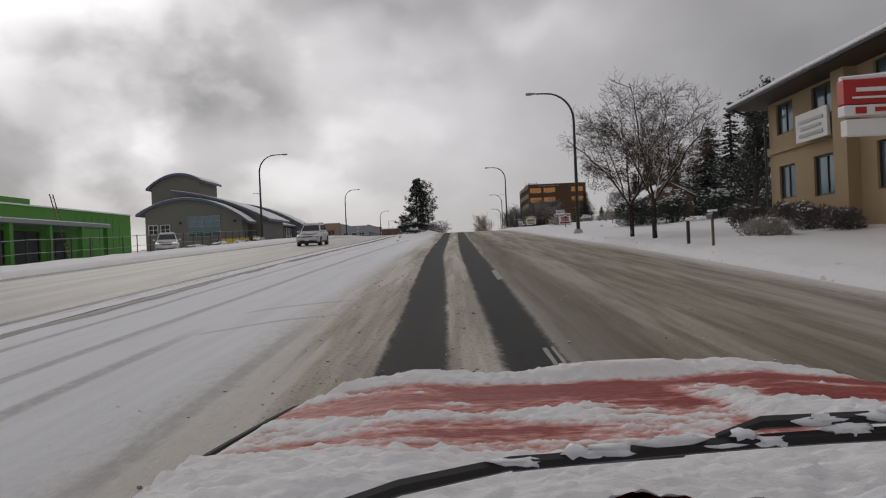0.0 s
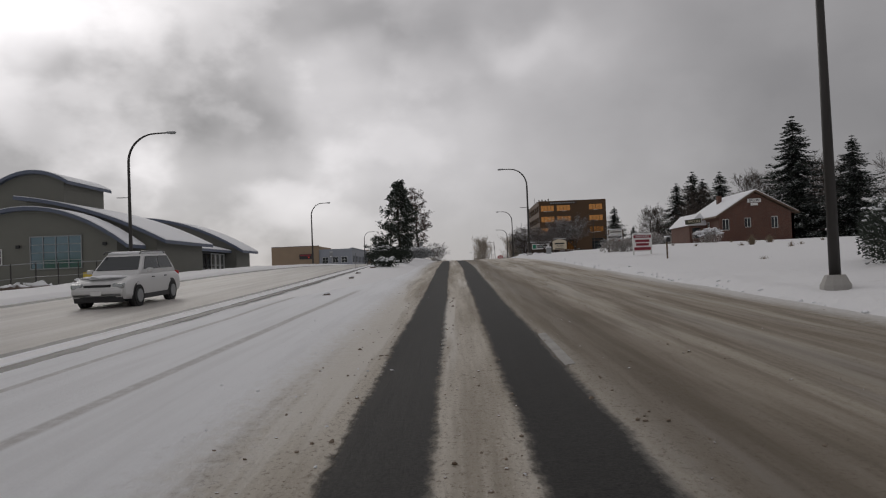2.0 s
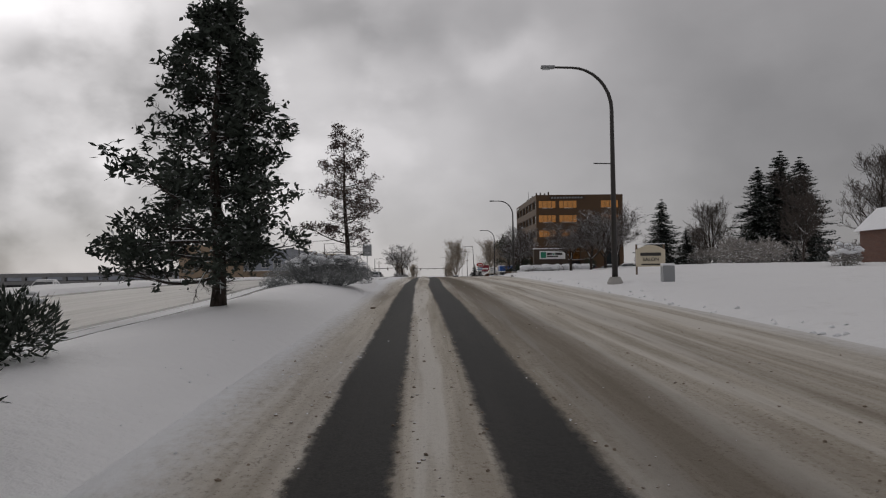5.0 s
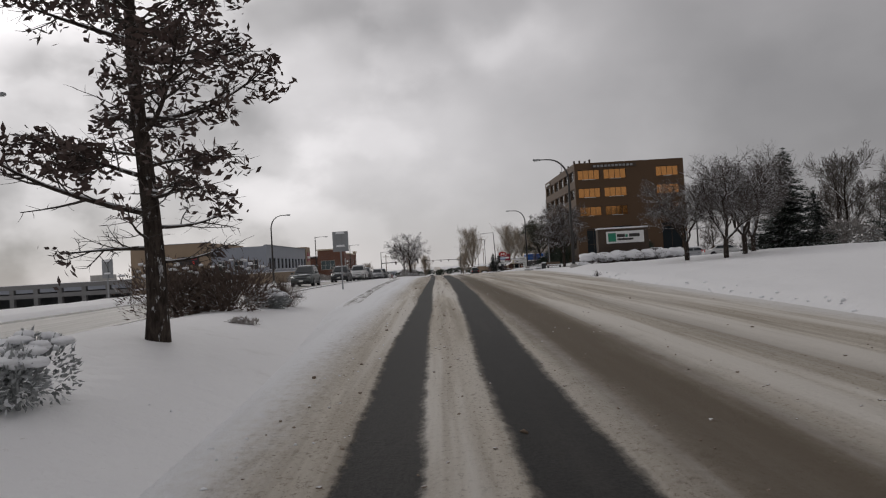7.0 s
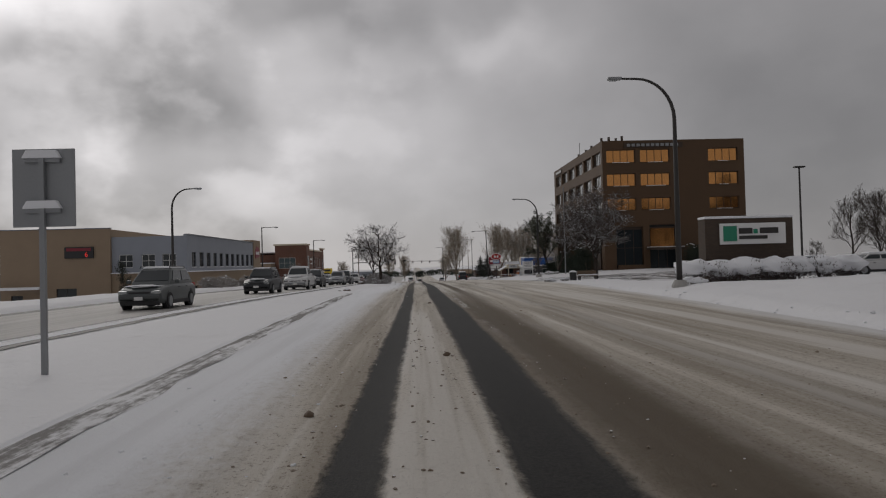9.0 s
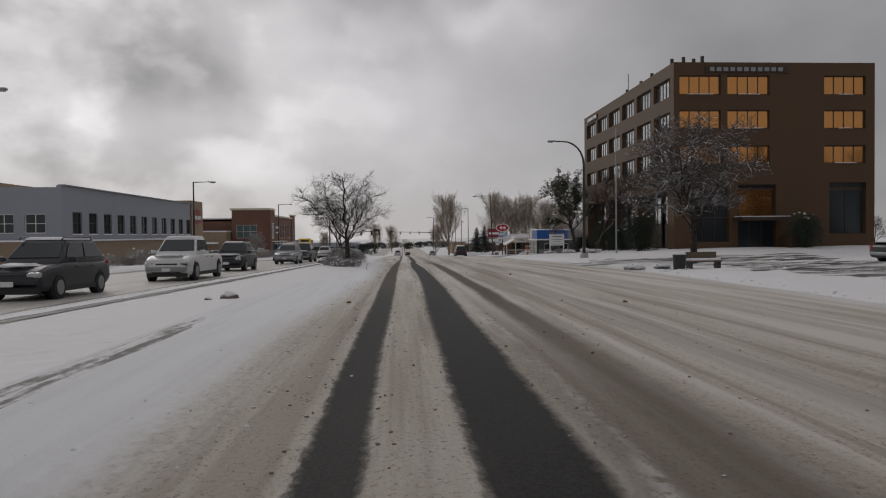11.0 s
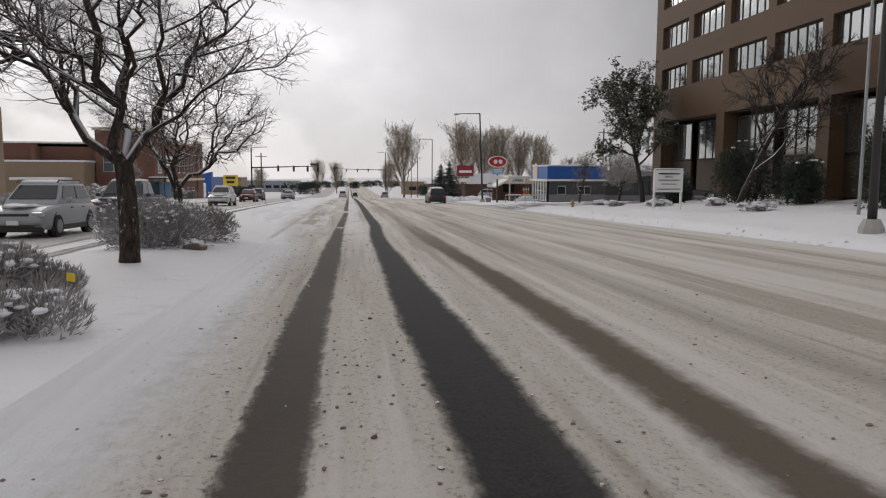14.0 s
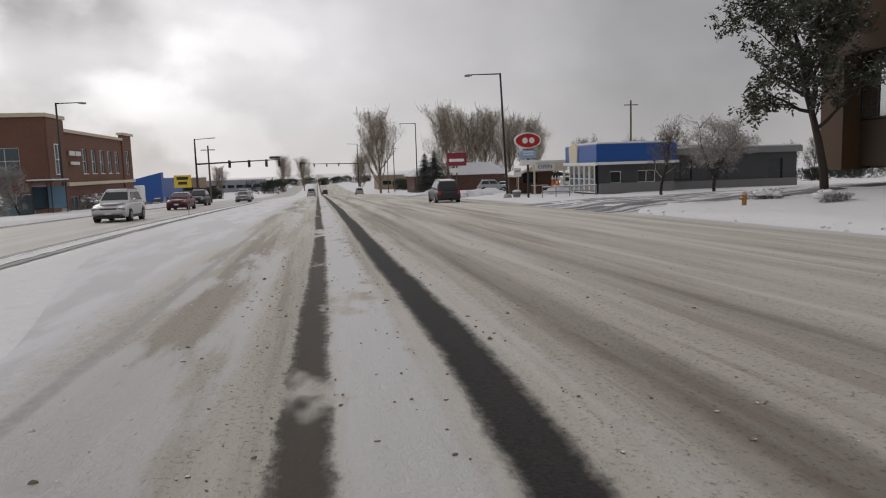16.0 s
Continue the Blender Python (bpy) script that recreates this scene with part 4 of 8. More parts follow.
def broad_tree(name, m, seed, height, start, spread, kids, label, leaf=None, leaf_size=0.12, leaf_count=3, leaf_share=1.0, leaf_zone=(0, 1), scatter=0.12, wood="bark_snow", twig="twig",
               trunk_r=0.16, up=0.25, bend=0.25, lean=0.0, droop=0.0, hang=0.0, group="", thin=1.0, cone=0.5, bole=0.92, slim=1.0):
    rng = random.Random(seed)
    ob = thing(name, m, label, "tree", group)
    lv = grow(rng, height, start, spread, kids, up, bend, lean=lean, trunk_r=trunk_r, droop=droop, cone=cone, bole=bole, slim=slim)
    child("trunk", *tubes_mesh(lv[0], 10), M[wood], ob, True)
    child("branchwork", *tubes_mesh(lv[1], 6), M[wood], ob, True)
    v, f = tubes_mesh(lv[2], 4)
    for segs in lv[3:]:
        segs = [(p, [max(q, 0.006 * thin) for q in r]) for p, r in segs]
        v2, f2 = tubes_mesh(segs, 3)
        f += [tuple(i + len(v) for i in q) for q in f2]
        v += v2
    child("twig_mass", v, f, M[twig], ob)
    if leaf:
        pts = [p for segs in lv[-2:] for ps, _ in segs for p in ps[1:] if leaf_zone[0] * height <= p.z <= leaf_zone[1] * height * 1.3 and rng.random() < leaf_share]
        child("foliage", *leaf_quads(rng, pts, leaf_size, leaf_count, scatter, hang), M[leaf], ob)
    return ob


def arc(a, b, c, n):
    """Points of a bend from a to c that heads for b first."""
    return [a * (1 - q) ** 2 + b * 2 * q * (1 - q) + c * q * q for q in [i / n for i in range(n + 1)]]


def side_shoots(rng, limb, count, length, radius, lift, first=0.25, wild=0.5, flat=0.7):
    """Shoots along a limb: they leave it sideways and turn up (or hang) by lift."""
    out_ = []
    n = len(limb) - 1
    for i in range(count):
        s = first + (1 - first) * (i + rng.random()) / count
        j = min(int(s * n), n - 1)
        p = limb[j].lerp(limb[j + 1], s * n - j)
        ax = (limb[j + 1] - limb[j]).normalized()
        sd = ax.cross(Vector((rng.gauss(0, 0.4), rng.gauss(0, 0.4), 1))).normalized() * (1 if i % 2 else -1)
        sd = (sd + ax.cross(sd) * rng.gauss(0, wild)).normalized()
        d = (ax * rng.uniform(0.3, 0.9) + sd * rng.uniform(0.6, 1.0)).normalized()
        d.z *= flat
        L = length * rng.uniform(0.55, 1.25) * (1.15 - 0.6 * s)
        e = p + d * L + Vector((rng.gauss(0, 0.08) * L, rng.gauss(0, 0.08) * L, lift * L * rng.uniform(0.4, 1.3)))
        m = p + d * L * 0.5 + Vector((rng.gauss(0, 0.1) * L, rng.gauss(0, 0.1) * L, rng.gauss(0, 0.08) * L))
        pts = arc(p, m, e, 4)
        r = radius * rng.uniform(0.7, 1.2)
        out_.append((pts, [r, r * 0.8, r * 0.62, r * 0.45, r * 0.3]))
    return out_


def layered_tree(name, m, seed, height, outline, count, label, leaf, leaf_size, clump, share, bare_below, lean=(0.0, 0.0), trunk_r=0.16, rise_=(0.05, 0.5), heavy=(0.0, 0.0), hang=0.05):
    """A straight trunk with layers of limbs; outline: reach of the limbs by height; clumps of leaves sit at the shoots' ends. heavy: an angle and how far the low limbs reach out that way."""
    rng = random.Random(seed)
    ob = thing(name, m, label, "tree")
    trunk = [Vector((lean[0] * q * q + 0.05 * math.sin(9 * q), lean[1] * q * q + 0.05 * math.cos(7 * q), -0.2 + (height + 0.2) * q)) for q in [i / 12 for i in range(13)]]
    child("trunk", *tubes_mesh([(trunk, [trunk_r * (1.25 if i == 0 else 1.0 - 0.075 * i) for i in range(13)])], 12), M["bark_snow"], ob, True)
    limbs, shoots, twigs, ends = [], [], [], []
    for i in range(count):
        z = outline[0][0] + (0.985 * height - outline[0][0]) * ((i + rng.random()) / count) ** 1.05
        q = z / height * 12
        p = trunk[min(int(q), 11)].lerp(trunk[min(int(q), 11) + 1], q - int(q))
        a = i * 2.399 + rng.gauss(0, 0.6)
        reach = along(outline, z) * rng.uniform(0.45, 1.18)
        if heavy[1]:
            reach *= 1 + heavy[1] * max(0.0, math.cos(a - heavy[0])) ** 1.5 * (1 - step(z, 0.30 * height, 0.55 * height))
        up_ = rise_[0] + (rise_[1] - rise_[0]) * z / height + rng.gauss(0, 0.17)
        d = Vector((math.cos(a), math.sin(a), 0))
        end = p + d * reach + Vector((0, 0, reach * up_ + rng.gauss(0, 0.12)))
        mid = p + d * reach * 0.5 + Vector((rng.gauss(0, 0.16) * reach, rng.gauss(0, 0.16) * reach, reach * (up_ * 0.3 + rng.gauss(-0.05, 0.14))))
        pts = arc(p, mid, end, 6)
        r0 = 0.013 + 0.016 * reach
        limbs.append((pts, [r0 * (1 - 0.12 * j) for j in range(7)]))
        sub = side_shoots(rng, pts, max(4, int(5 + reach * 3.2)), 0.40 * reach + 0.14, r0 * 0.40, 0.12, 0.22)
        shoots += sub
        ends.append(pts[-1])
        for sp, _ in sub:
            tw = side_shoots(rng, sp, 7, 0.30, 0.006, 0.05, 0.2, 0.9, 0.9)
            twigs += tw
            ends += [t[0][-1] for t in tw] + [sp[-1]]
    child("branchwork", *tubes_mesh(limbs, 6), M["bark_snow"], ob, True)
    v, f = merge([tubes_mesh(shoots, 4), tubes_mesh(twigs, 3)])
    child("twig_mass", v, f, M["bark"], ob)
    pts = [e for e in ends if rng.random() < share * (0.12 + 0.88 * step(e.z, bare_below * 0.7, bare_below * 1.25)) * (0.35 + 1.1 * (noise.noise(e * 1.5 + Vector((seed, 0, 0))) > -0.05))]
    child("foliage", *leaf_quads(rng, pts, leaf_size, clump, 0.085, hang), M[leaf], ob)
    return ob


def open_tree(name, m, seed, fork, limbs, label, shoot=0.40, thick=0.085, density=12, leaf=None, group="", twig="twig_snow", fine=1.0, wobble=0.09):
    """A bare tree that forks low; limbs: angle, reach and height of each limb's end."""
    rng = random.Random(seed)
    ob = thing(name, m, label, "tree", group)
    trunk = arc(Vector((0, 0, -0.2)), Vector((0.05, 0.03, fork * 0.5)), Vector((-0.03, 0.0, fork)), 5)
    tr = thick * 2.0
    child("trunk", *tubes_mesh([(trunk, [tr * 1.25, tr * 1.02, tr, tr * 0.97, tr * 0.95, tr * 0.9])], 12), M["bark_snow"], ob, True)
    main, subs, twigs, tips = [], [], [], []
    leaders, rest = [], list(limbs)
    for turn in (0, 105, 190, 275):
        near = min(rest, key=lambda b: abs((b[0] - limbs[0][0] - turn + 180) % 360 - 180))
        leaders.append(near)
        rest.remove(near)
    for a, reach, h in leaders + rest:
        heading, a = a, radians(a)
        d = Vector((math.cos(a), math.sin(a), 0))
        base = trunk[-1] + d * 0.04 + Vector((0, 0, -0.12 * rng.random()))
        grown = len(main) >= len(leaders)
        if grown:
            k_ = min(range(4), key=lambda i: abs((leaders[i][0] - heading + 180) % 360 - 180))
            base = main[k_][0][rng.choice((1, 2, 2, 3, 4))].copy()
        end = Vector((d.x * reach, d.y * reach, h))
        mid = base.lerp(end, 0.45) + Vector((rng.gauss(0, 0.2), rng.gauss(0, 0.2), 0.16 * reach))
        pts = arc(base, mid, end, 9)
        pts = [p + Vector((rng.gauss(0, wobble), rng.gauss(0, wobble), rng.gauss(0, wobble))) * (0 < i < 9) for i, p in enumerate(pts)]
        r = thick * (rng.uniform(0.5, 0.72) if grown else rng.uniform(0.9, 1.15))
        main.append((pts, [r * (1 - 0.085 * i) for i in range(10)]))
        L = (end - trunk[-1]).length
        sub = side_shoots(rng, pts, density, shoot * L, r * 0.42, 0.22, 0.22, 0.6)
        subs += sub
        for sp, sr in sub:
            t1 = side_shoots(rng, sp, 9, 0.17 * L, max(0.007 * fine, sr[1] * 0.45), 0.12, 0.15, 0.8, 0.9)
            twigs += t1
            for tp, _ in t1:
                t2 = side_shoots(rng, tp, 4, 0.085 * L, 0.005 * fine, 0.05, 0.2, 0.9, 1.0)
                twigs += t2
                tips += [q[0][-1] for q in t2]
    child("branchwork", *tubes_mesh(main, 8), M["bark_snow"], ob, True)
    child("branchwork", *tubes_mesh(subs, 5), M["bark_snow"], ob, True)
    child("twig_mass", *tubes_mesh(twigs, 3), M[twig], ob)
    if leaf:
        child("foliage", *leaf_quads(rng, [p for p in tips if rng.random() < leaf[3] and p.z < (leaf[4] + rng.gauss(0, 0.4) if len(leaf) > 4 else 99)], leaf[1], leaf[2], 0.09, 0.02), M[leaf[0]], ob)
    return ob


def spruce(name, m, seed, height, radius, label, group="", mat="needle_snow", first=0.06, open_=1.0):
    """A conifer with whorls of drooping, feathered boughs."""
    rng = random.Random(seed)
    ob = thing(name, m, label, "tree", group)
    child("trunk", *tubes_mesh([([Vector((0, 0, -0.2)), Vector((0, 0, height * 0.6)), Vector((0, 0, height))], [0.022 * height, 0.012 * height, 0.01])], 8), M["bark"], ob, True)
    verts, faces = [], []
    boughs = []
    whorls = int(height * 2.6)
    for i in range(whorls):
        s = first + (1 - first) * (i + 0.5 * rng.random()) / whorls
        z = s * height
        reach = radius * (1 - s) ** 0.8 * rng.uniform(0.75, 1.15) + 0.12
        for j in range(9):
            if rng.random() > 0.92 * open_:
                continue
            a = rng.random() * 6.28
            out_ = Vector((math.cos(a), math.sin(a), 0))
            side = Vector((-math.sin(a), math.cos(a), 0))
            r = reach * rng.uniform(0.7, 1.1)
            boughs.append(([Vector((0, 0, z)), Vector((0, 0, z)) + out_ * r * 0.6 + Vector((0, 0, -0.16 * r)), Vector((0, 0, z)) + out_ * r + Vector((0, 0, -0.15 * r))], [0.03, 0.02, 0.008]))
            n = max(4, int(r * 8))
            for q in range(n):
                t = (q + rng.random()) / n
                c = Vector((0, 0, z)) + out_ * r * t + Vector((0, 0, -0.22 * r * math.sin(t * 2.2)))
                for sg in (-1, 1):
                    u = (side * sg * rng.uniform(0.5, 1) + out_ * rng.uniform(0.3, 0.9) + Vector((0, 0, rng.uniform(-0.55, 0.25)))).normalized()
                    w = u.cross(Vector((rng.gauss(0, 0.4), rng.gauss(0, 0.4), 1))).normalized()
                    L, B = (0.20 + 0.32 * r * (1 - t) * 0.5) * rng.uniform(0.7, 1.3), 0.05 + 0.05 * height / 8
                    k0 = len(verts)
                    verts += [c, c + u * L * 0.5 + w * B, c + u * L, c + u * L * 0.5 - w * B]
                    faces.append((k0, k0 + 1, k0 + 2, k0 + 3))
    child("branchwork", *tubes_mesh(boughs, 3), M["bark"], ob)
    child("foliage", verts, faces, M[mat], ob)
    return ob


def lump(rng, at, size, rough=0.22, seg=10, rings=6):
    """An uneven mound, as vertex and face lists."""
    verts, faces = [], []
    off = rng.random() * 50
    for i in range(rings + 1):
        th = math.pi * i / rings
        for j in range(seg):
            ph = 2 * math.pi * j / seg
            d = Vector((math.sin(th) * math.cos(ph), math.sin(th) * math.sin(ph), math.cos(th)))
            r = 1 + rough * noise.noise(d * 2.2 + Vector((off, off, off))) * 2
            verts.append(Vector(at) + Vector((d.x * size[0], d.y * size[1], d.z * size[2])) * r)
    for i in range(rings):
        for j in range(seg):
            a, b = i * seg + j, i * seg + (j + 1) % seg
            faces.append((a, b, b + seg, a + seg))
    return verts, faces


def merge(lists):
    v, f = [], []
    for a, b in lists:
        f += [tuple(i + len(v) for i in q) for q in b]
        v += a
    return v, f


def shrub(name, m, seed, sx, sy, h, label, leaf="shrub_grey", lumps=6, leaves=1500, size=0.09, snow=10, category="shrub", group="", spiky=0.0, snow_size=0.2, lobe=(0.40, 0.62), drift=0.35):
    """A bush of many small sprays with snow lodged in it: stems, foliage, snow clumps."""
    rng = random.Random(seed)
    ob = thing(name, m, label, category, group)
    cores = []
    for i in range(lumps):
        a = rng.random() * 6.28
        q = math.sqrt(rng.random()) * (0.6 if lobe[1] > 0.5 else 0.78)
        cores.append((Vector((math.cos(a) * q * sx, math.sin(a) * q * sy, h * (rng.uniform(0.30, 0.5) if lobe[1] > 0.5 else rng.uniform(0.10, 0.72) * (1.05 - 0.5 * q)))), rng.uniform(*lobe)))
    stems, pts, dirs = [], [], []
    per = leaves // lumps
    for c, s in cores:
        for _ in range(9):
            d = Vector((rng.gauss(0, 0.6), rng.gauss(0, 0.6), 1)).normalized()
            e = c + Vector((d.x * sx * s, d.y * sy * s, d.z * h * s))
            stems.append(([Vector((c.x * 0.6, c.y * 0.6, -0.1)), c.lerp(e, 0.3), e], [0.02, 0.012, 0.004]))
        for _ in range(per):
            d = Vector((rng.gauss(0, 1), rng.gauss(0, 1), rng.gauss(0.25, 0.8))).normalized()
            r = s * rng.uniform(0.62, 1.05)
            p = c + Vector((d.x * sx * r, d.y * sy * r, d.z * h * r))
            if p.z > 0.0:
                pts.append(p), dirs.append(d)
    verts, faces = [], []
    for p, d in zip(pts, dirs):
        u = (d + Vector((rng.gauss(0, 0.5), rng.gauss(0, 0.5), rng.gauss(0.25 + spiky, 0.4)))).normalized()
        w = u.cross(Vector((rng.gauss(0, 1), rng.gauss(0, 1), rng.gauss(0, 1)))).normalized()
        L, B = size * rng.uniform(0.7, 1.7) * (1 + spiky), size * rng.uniform(0.25, 0.5) * (1 - 0.5 * spiky)
        n = len(verts)
        verts += [p - u * L * 0.4, p + w * B, p + u * L, p - w * B]
        faces.append((n, n + 1, n + 2, n + 3))
    child("stem_mass", *tubes_mesh(stems, 3), M[leaf], ob)
    child("foliage", verts, faces, M[leaf], ob)
    if snow:
        tops = sorted(pts, key=lambda p: -p.z - drift * h * rng.random())[: max(snow * 6, 12)]
        rng.shuffle(tops)
        blobs = [lump(rng, p + Vector((0, 0, -0.01)), (snow_size * rng.uniform(0.6, 1.3), snow_size * rng.uniform(0.6, 1.3), snow_size * rng.uniform(0.28, 0.5)), 0.3, 7, 4) for p in tops[:snow]]
        child("lodged_snow", *merge(blobs), M["snow_cap"], ob, True, "clumps of fresh snow on the branches")
    return ob


def tuft(name, m, seed, h, r, label, blades=160, mat="grass"):
    rng = random.Random(seed)
    verts, faces = [], []
    for _ in range(blades):
        a, q = rng.random() * 6.28, rng.random()
        p = Vector((math.cos(a) * q * r * 0.3, math.sin(a) * q * r * 0.3, -0.05))
        d = Vector((math.cos(a) * q * r + rng.gauss(0, 0.12 * r), math.sin(a) * q * r + rng.gauss(0, 0.12 * r), h * rng.uniform(0.45, 1.05) * (1.05 - 0.5 * q * q)))
        w = Vector((-math.sin(a), math.cos(a), 0)) * 0.0035
        n = len(verts)
        verts += [p - w, p + w, p + d * 0.6 + Vector((0, 0, 0.12 * h)) + w * 0.8, p + d * 0.6 + Vector((0, 0, 0.12 * h)) - w * 0.8, p + d]
        faces += [(n, n + 1, n + 2, n + 3), (n + 3, n + 2, n + 4)]
    ob = mesh_ob(name, verts, faces, M[mat])
    ob.matrix_world = m
    return tagged(ob, label, "grass")


def up(x, y, turn=0.0, size=1.0, sink=0.06):
    return pose(x, y, ground_z(x, y) - sink, 0, 0, turn) @ Matrix.Scale(size, 4)


# median trees
layered_tree("pine_tree", up(-4.64, 96.4), 11, 6.9, [(0.75, 1.2), (1.4, 1.75), (2.6, 1.75), (4.2, 1.35), (5.6, 0.85), (6.7, 0.25)], 44, "dense dark median pine dusted with snow", "needle_snow", 0.10, 12, 0.55, 0.9, trunk_r=0.17, rise_=(-0.02, 0.45), heavy=(radians(175), 0.75), hang=0.02)
layered_tree("oak_tree", up(-4.2, 120.3), 8, 8.3, [(1.3, 1.0), (1.9, 1.9), (3.2, 1.95), (4.6, 1.7), (6.4, 1.25), (7.6, 0.75), (8.2, 0.25)], 38, "tall median oak, half bare, with clumps of hanging brown leaves", "leaf_maroon", 0.082, 10, 0.30, 2.3, lean=(-0.25, 0.0), rise_=(0.06, 0.6), hang=0.07)
BOUGHS = [(178, 4.3, 5.0), (200, 3.6, 3.6), (150, 3.2, 6.0), (100, 2.2, 6.3), (265, 2.3, 6.2), (310, 2.2, 5.6), (20, 2.4, 5.0), (352, 3.2, 3.6), (60, 2.9, 4.4), (235, 3.4, 4.6), (125, 3.3, 3.7), (190, 2.2, 5.9), (335, 1.5, 6.1), (170, 3.9, 3.9)]
open_tree("bare_tree", up(-3.9, 218.9), 21, 1.85, [(a, r * (0.78 if 90 < a < 270 else 0.9), h * 0.95 + 0.2) for a, r, h in BOUGHS], "wide bare street tree with snow along its limbs")
open_tree("bare_tree", up(-5.2, 228.5), 22, 1.5, [(a + 160, r * 0.72, 0.72 * h + 0.6) for a, r, h in BOUGHS[1:]], "bare street tree behind low shrubs on the median", thick=0.07)
# right verge
broad_tree("pine_tree", up(19.5, 45.5, 30), 41, 7.6, 0.16, 2.3, (16, 6, 5), "dark evergreen beside a stucco office", "needle_snow", 0.11, 9, 0.5, (0.1, 1), 0.13, "bark", "bark", 0.2, 0.3, 0.25)
broad_tree("pine_tree", up(23.5, 47.5, 80), 42, 6.6, 0.16, 2.2, (15, 6, 5), "dark evergreen close behind a stucco office", "needle_snow", 0.11, 9, 0.5, (0.1, 1), 0.13, "bark", "bark", 0.2, 0.3, 0.25)
spruce("spruce_tree", up(24.5, 62), 43, 10.0, 2.5, "dark spruce dusted with snow")
big = spruce("spruce_tree", up(46.8, 130), 44, 17.0, 8.0, "tall spruce towering behind a brick house", "spruces")
copy_thing(big, up(53, 127, 70, 0.8)), copy_thing(big, up(47.3, 172.4, 120, 0.92)), copy_thing(big, up(43.6, 171, 200, 0.78)), copy_thing(big, up(58.5, 188, 10, 1.05)), copy_thing(big, up(54, 186, 310, 0.95))
copy_thing(big, up(32.4, 175.3, 150, 0.58)), copy_thing(big, up(37, 179, 250, 0.36))
wood = broad_tree("bare_tree", up(52, 160, 0), 51, 11.0, 0.18, 4.4, (11, 7, 6, 5), "large bare tree in a winter grove", None, wood="bark_snow", trunk_r=0.24, up=0.4, bend=0.25, group="bare grove", thin=2.2)
for x, y, a, s in [(58, 164, 60, 1.05), (48, 168, 140, 0.9), (64, 158, 200, 1.1), (41, 181, 250, 0.75), (70, 168, 20, 1.15), (45, 188, 90, 0.8), (56, 196, 300, 0.9), (38, 150, 10, 0.55), (62, 148, 170, 1.0), (75, 152, 330, 1.15), (84, 165, 80, 1.2),
                   (52, 216, 40, 0.62), (58, 226, 140, 0.7), (63, 240, 220, 0.72), (70, 222, 320, 0.8), (76, 244, 20, 0.8), (60, 262, 100, 0.7)]:
    copy_thing(wood, up(x, y, a, s))
grove = shrub("thicket", up(50, 172), 61, 4.5, 3.0, 3.4, "dense bare thicket below a grove", "shrub_twig", 7, 1800, 0.22, 0, "thicket", "thickets")
for x, y, a in [(43, 165, 30), (57, 170, 80), (64, 166, 120), (38, 178, 170), (71, 160, 40), (49, 184, 100), (36, 158, 20)]:
    copy_thing(grove, up(x, y, a))
# crab apples by the bank
for x, y, a, q, sd in [(15.6, 154.5, 40, 0.72, 71), (17.3, 152.6, 150, 0.78, 72), (19.2, 154.4, 260, 0.86, 73), (21.6, 158.5, 20, 0.95, 74)]:
    open_tree("crab_apple", up(x, y, a), sd, 1.2, [(b, r * q, h * q + 0.3) for b, r, h in BOUGHS], "gnarled bare crab apple with snow on its limbs", thick=0.075, group="crab apples", fine=1.5)
# locusts beside the pavement
VASE = [(175, 2.9, 5.0), (140, 2.0, 6.3), (200, 2.2, 6.0), (95, 1.6, 6.9), (260, 1.4, 7.0), (315, 1.9, 6.6), (20, 2.1, 6.4), (350, 2.9, 5.2), (60, 2.6, 5.0), (235, 2.7, 4.6), (290, 2.8, 4.0), (120, 2.7, 4.0)]
open_tree("honey_locust", up(9.15, 35.3), 31, 1.7, VASE, "street tree with a mass of rusty leaves low in its crown", shoot=0.34, thick=0.05, density=10, leaf=("leaf_brown", 0.06, 6, 0.75, 3.3), twig="twig", fine=1.2, wobble=0.04)
open_tree("honey_locust", up(9.15, 31.2, 130), 33, 1.8, [(a, r, h * 0.96) for a, r, h in VASE], "half bare street tree with rusty leaves beside a pavement", shoot=0.34, thick=0.05, density=10, leaf=("leaf_brown", 0.06, 5, 0.6, 3.7), twig="twig", fine=1.2, wobble=0.04)
# round the bronze office
open_tree("bare_tree", up(18.1, 210.5, 60), 81, 1.9, [(b, r * 1.08, h * 1.25 + 0.3) for b, r, h in BOUGHS + [(40, 1.6, 6.4), (220, 1.4, 6.6), (330, 3.6, 2.6), (80, 3.9, 2.9)]], "dense dark bare tree in front of the office", thick=0.10, density=11, fine=3.2)
broad_tree("bare_tree", up(20.2, 240.5, 160), 82, 7.6, 0.25, 3.2, (8, 7, 5, 4), "leaning bare tree with snow lined limbs before the office", None, wood="bark_snow", trunk_r=0.17, up=0.2, bend=0.3, lean=-0.35, thin=2.6, twig="bark")
broad_tree("pine_tree", up(22.2, 257.3, 30), 83, 8.6, 0.30, 3.5, (14, 6, 5), "open crowned dark pine beside the office corner", "leaf_olive", 0.13, 10, 0.6, (0.2, 1), 0.13, "bark", "bark", 0.2, 0.3, 0.28)
broad_tree("crab_apple", up(22.6, 273.6, 0, 0.9), 85, 4.0, 0.3, 2.4, (7, 6, 5, 4), "small bare tree with tan leaves by the drive-in", "leaf_tan", 0.05, 2, 0.35, (0.2, 1), 0.12, "bark_snow", "twig", 0.12, 0.3, 0.35)
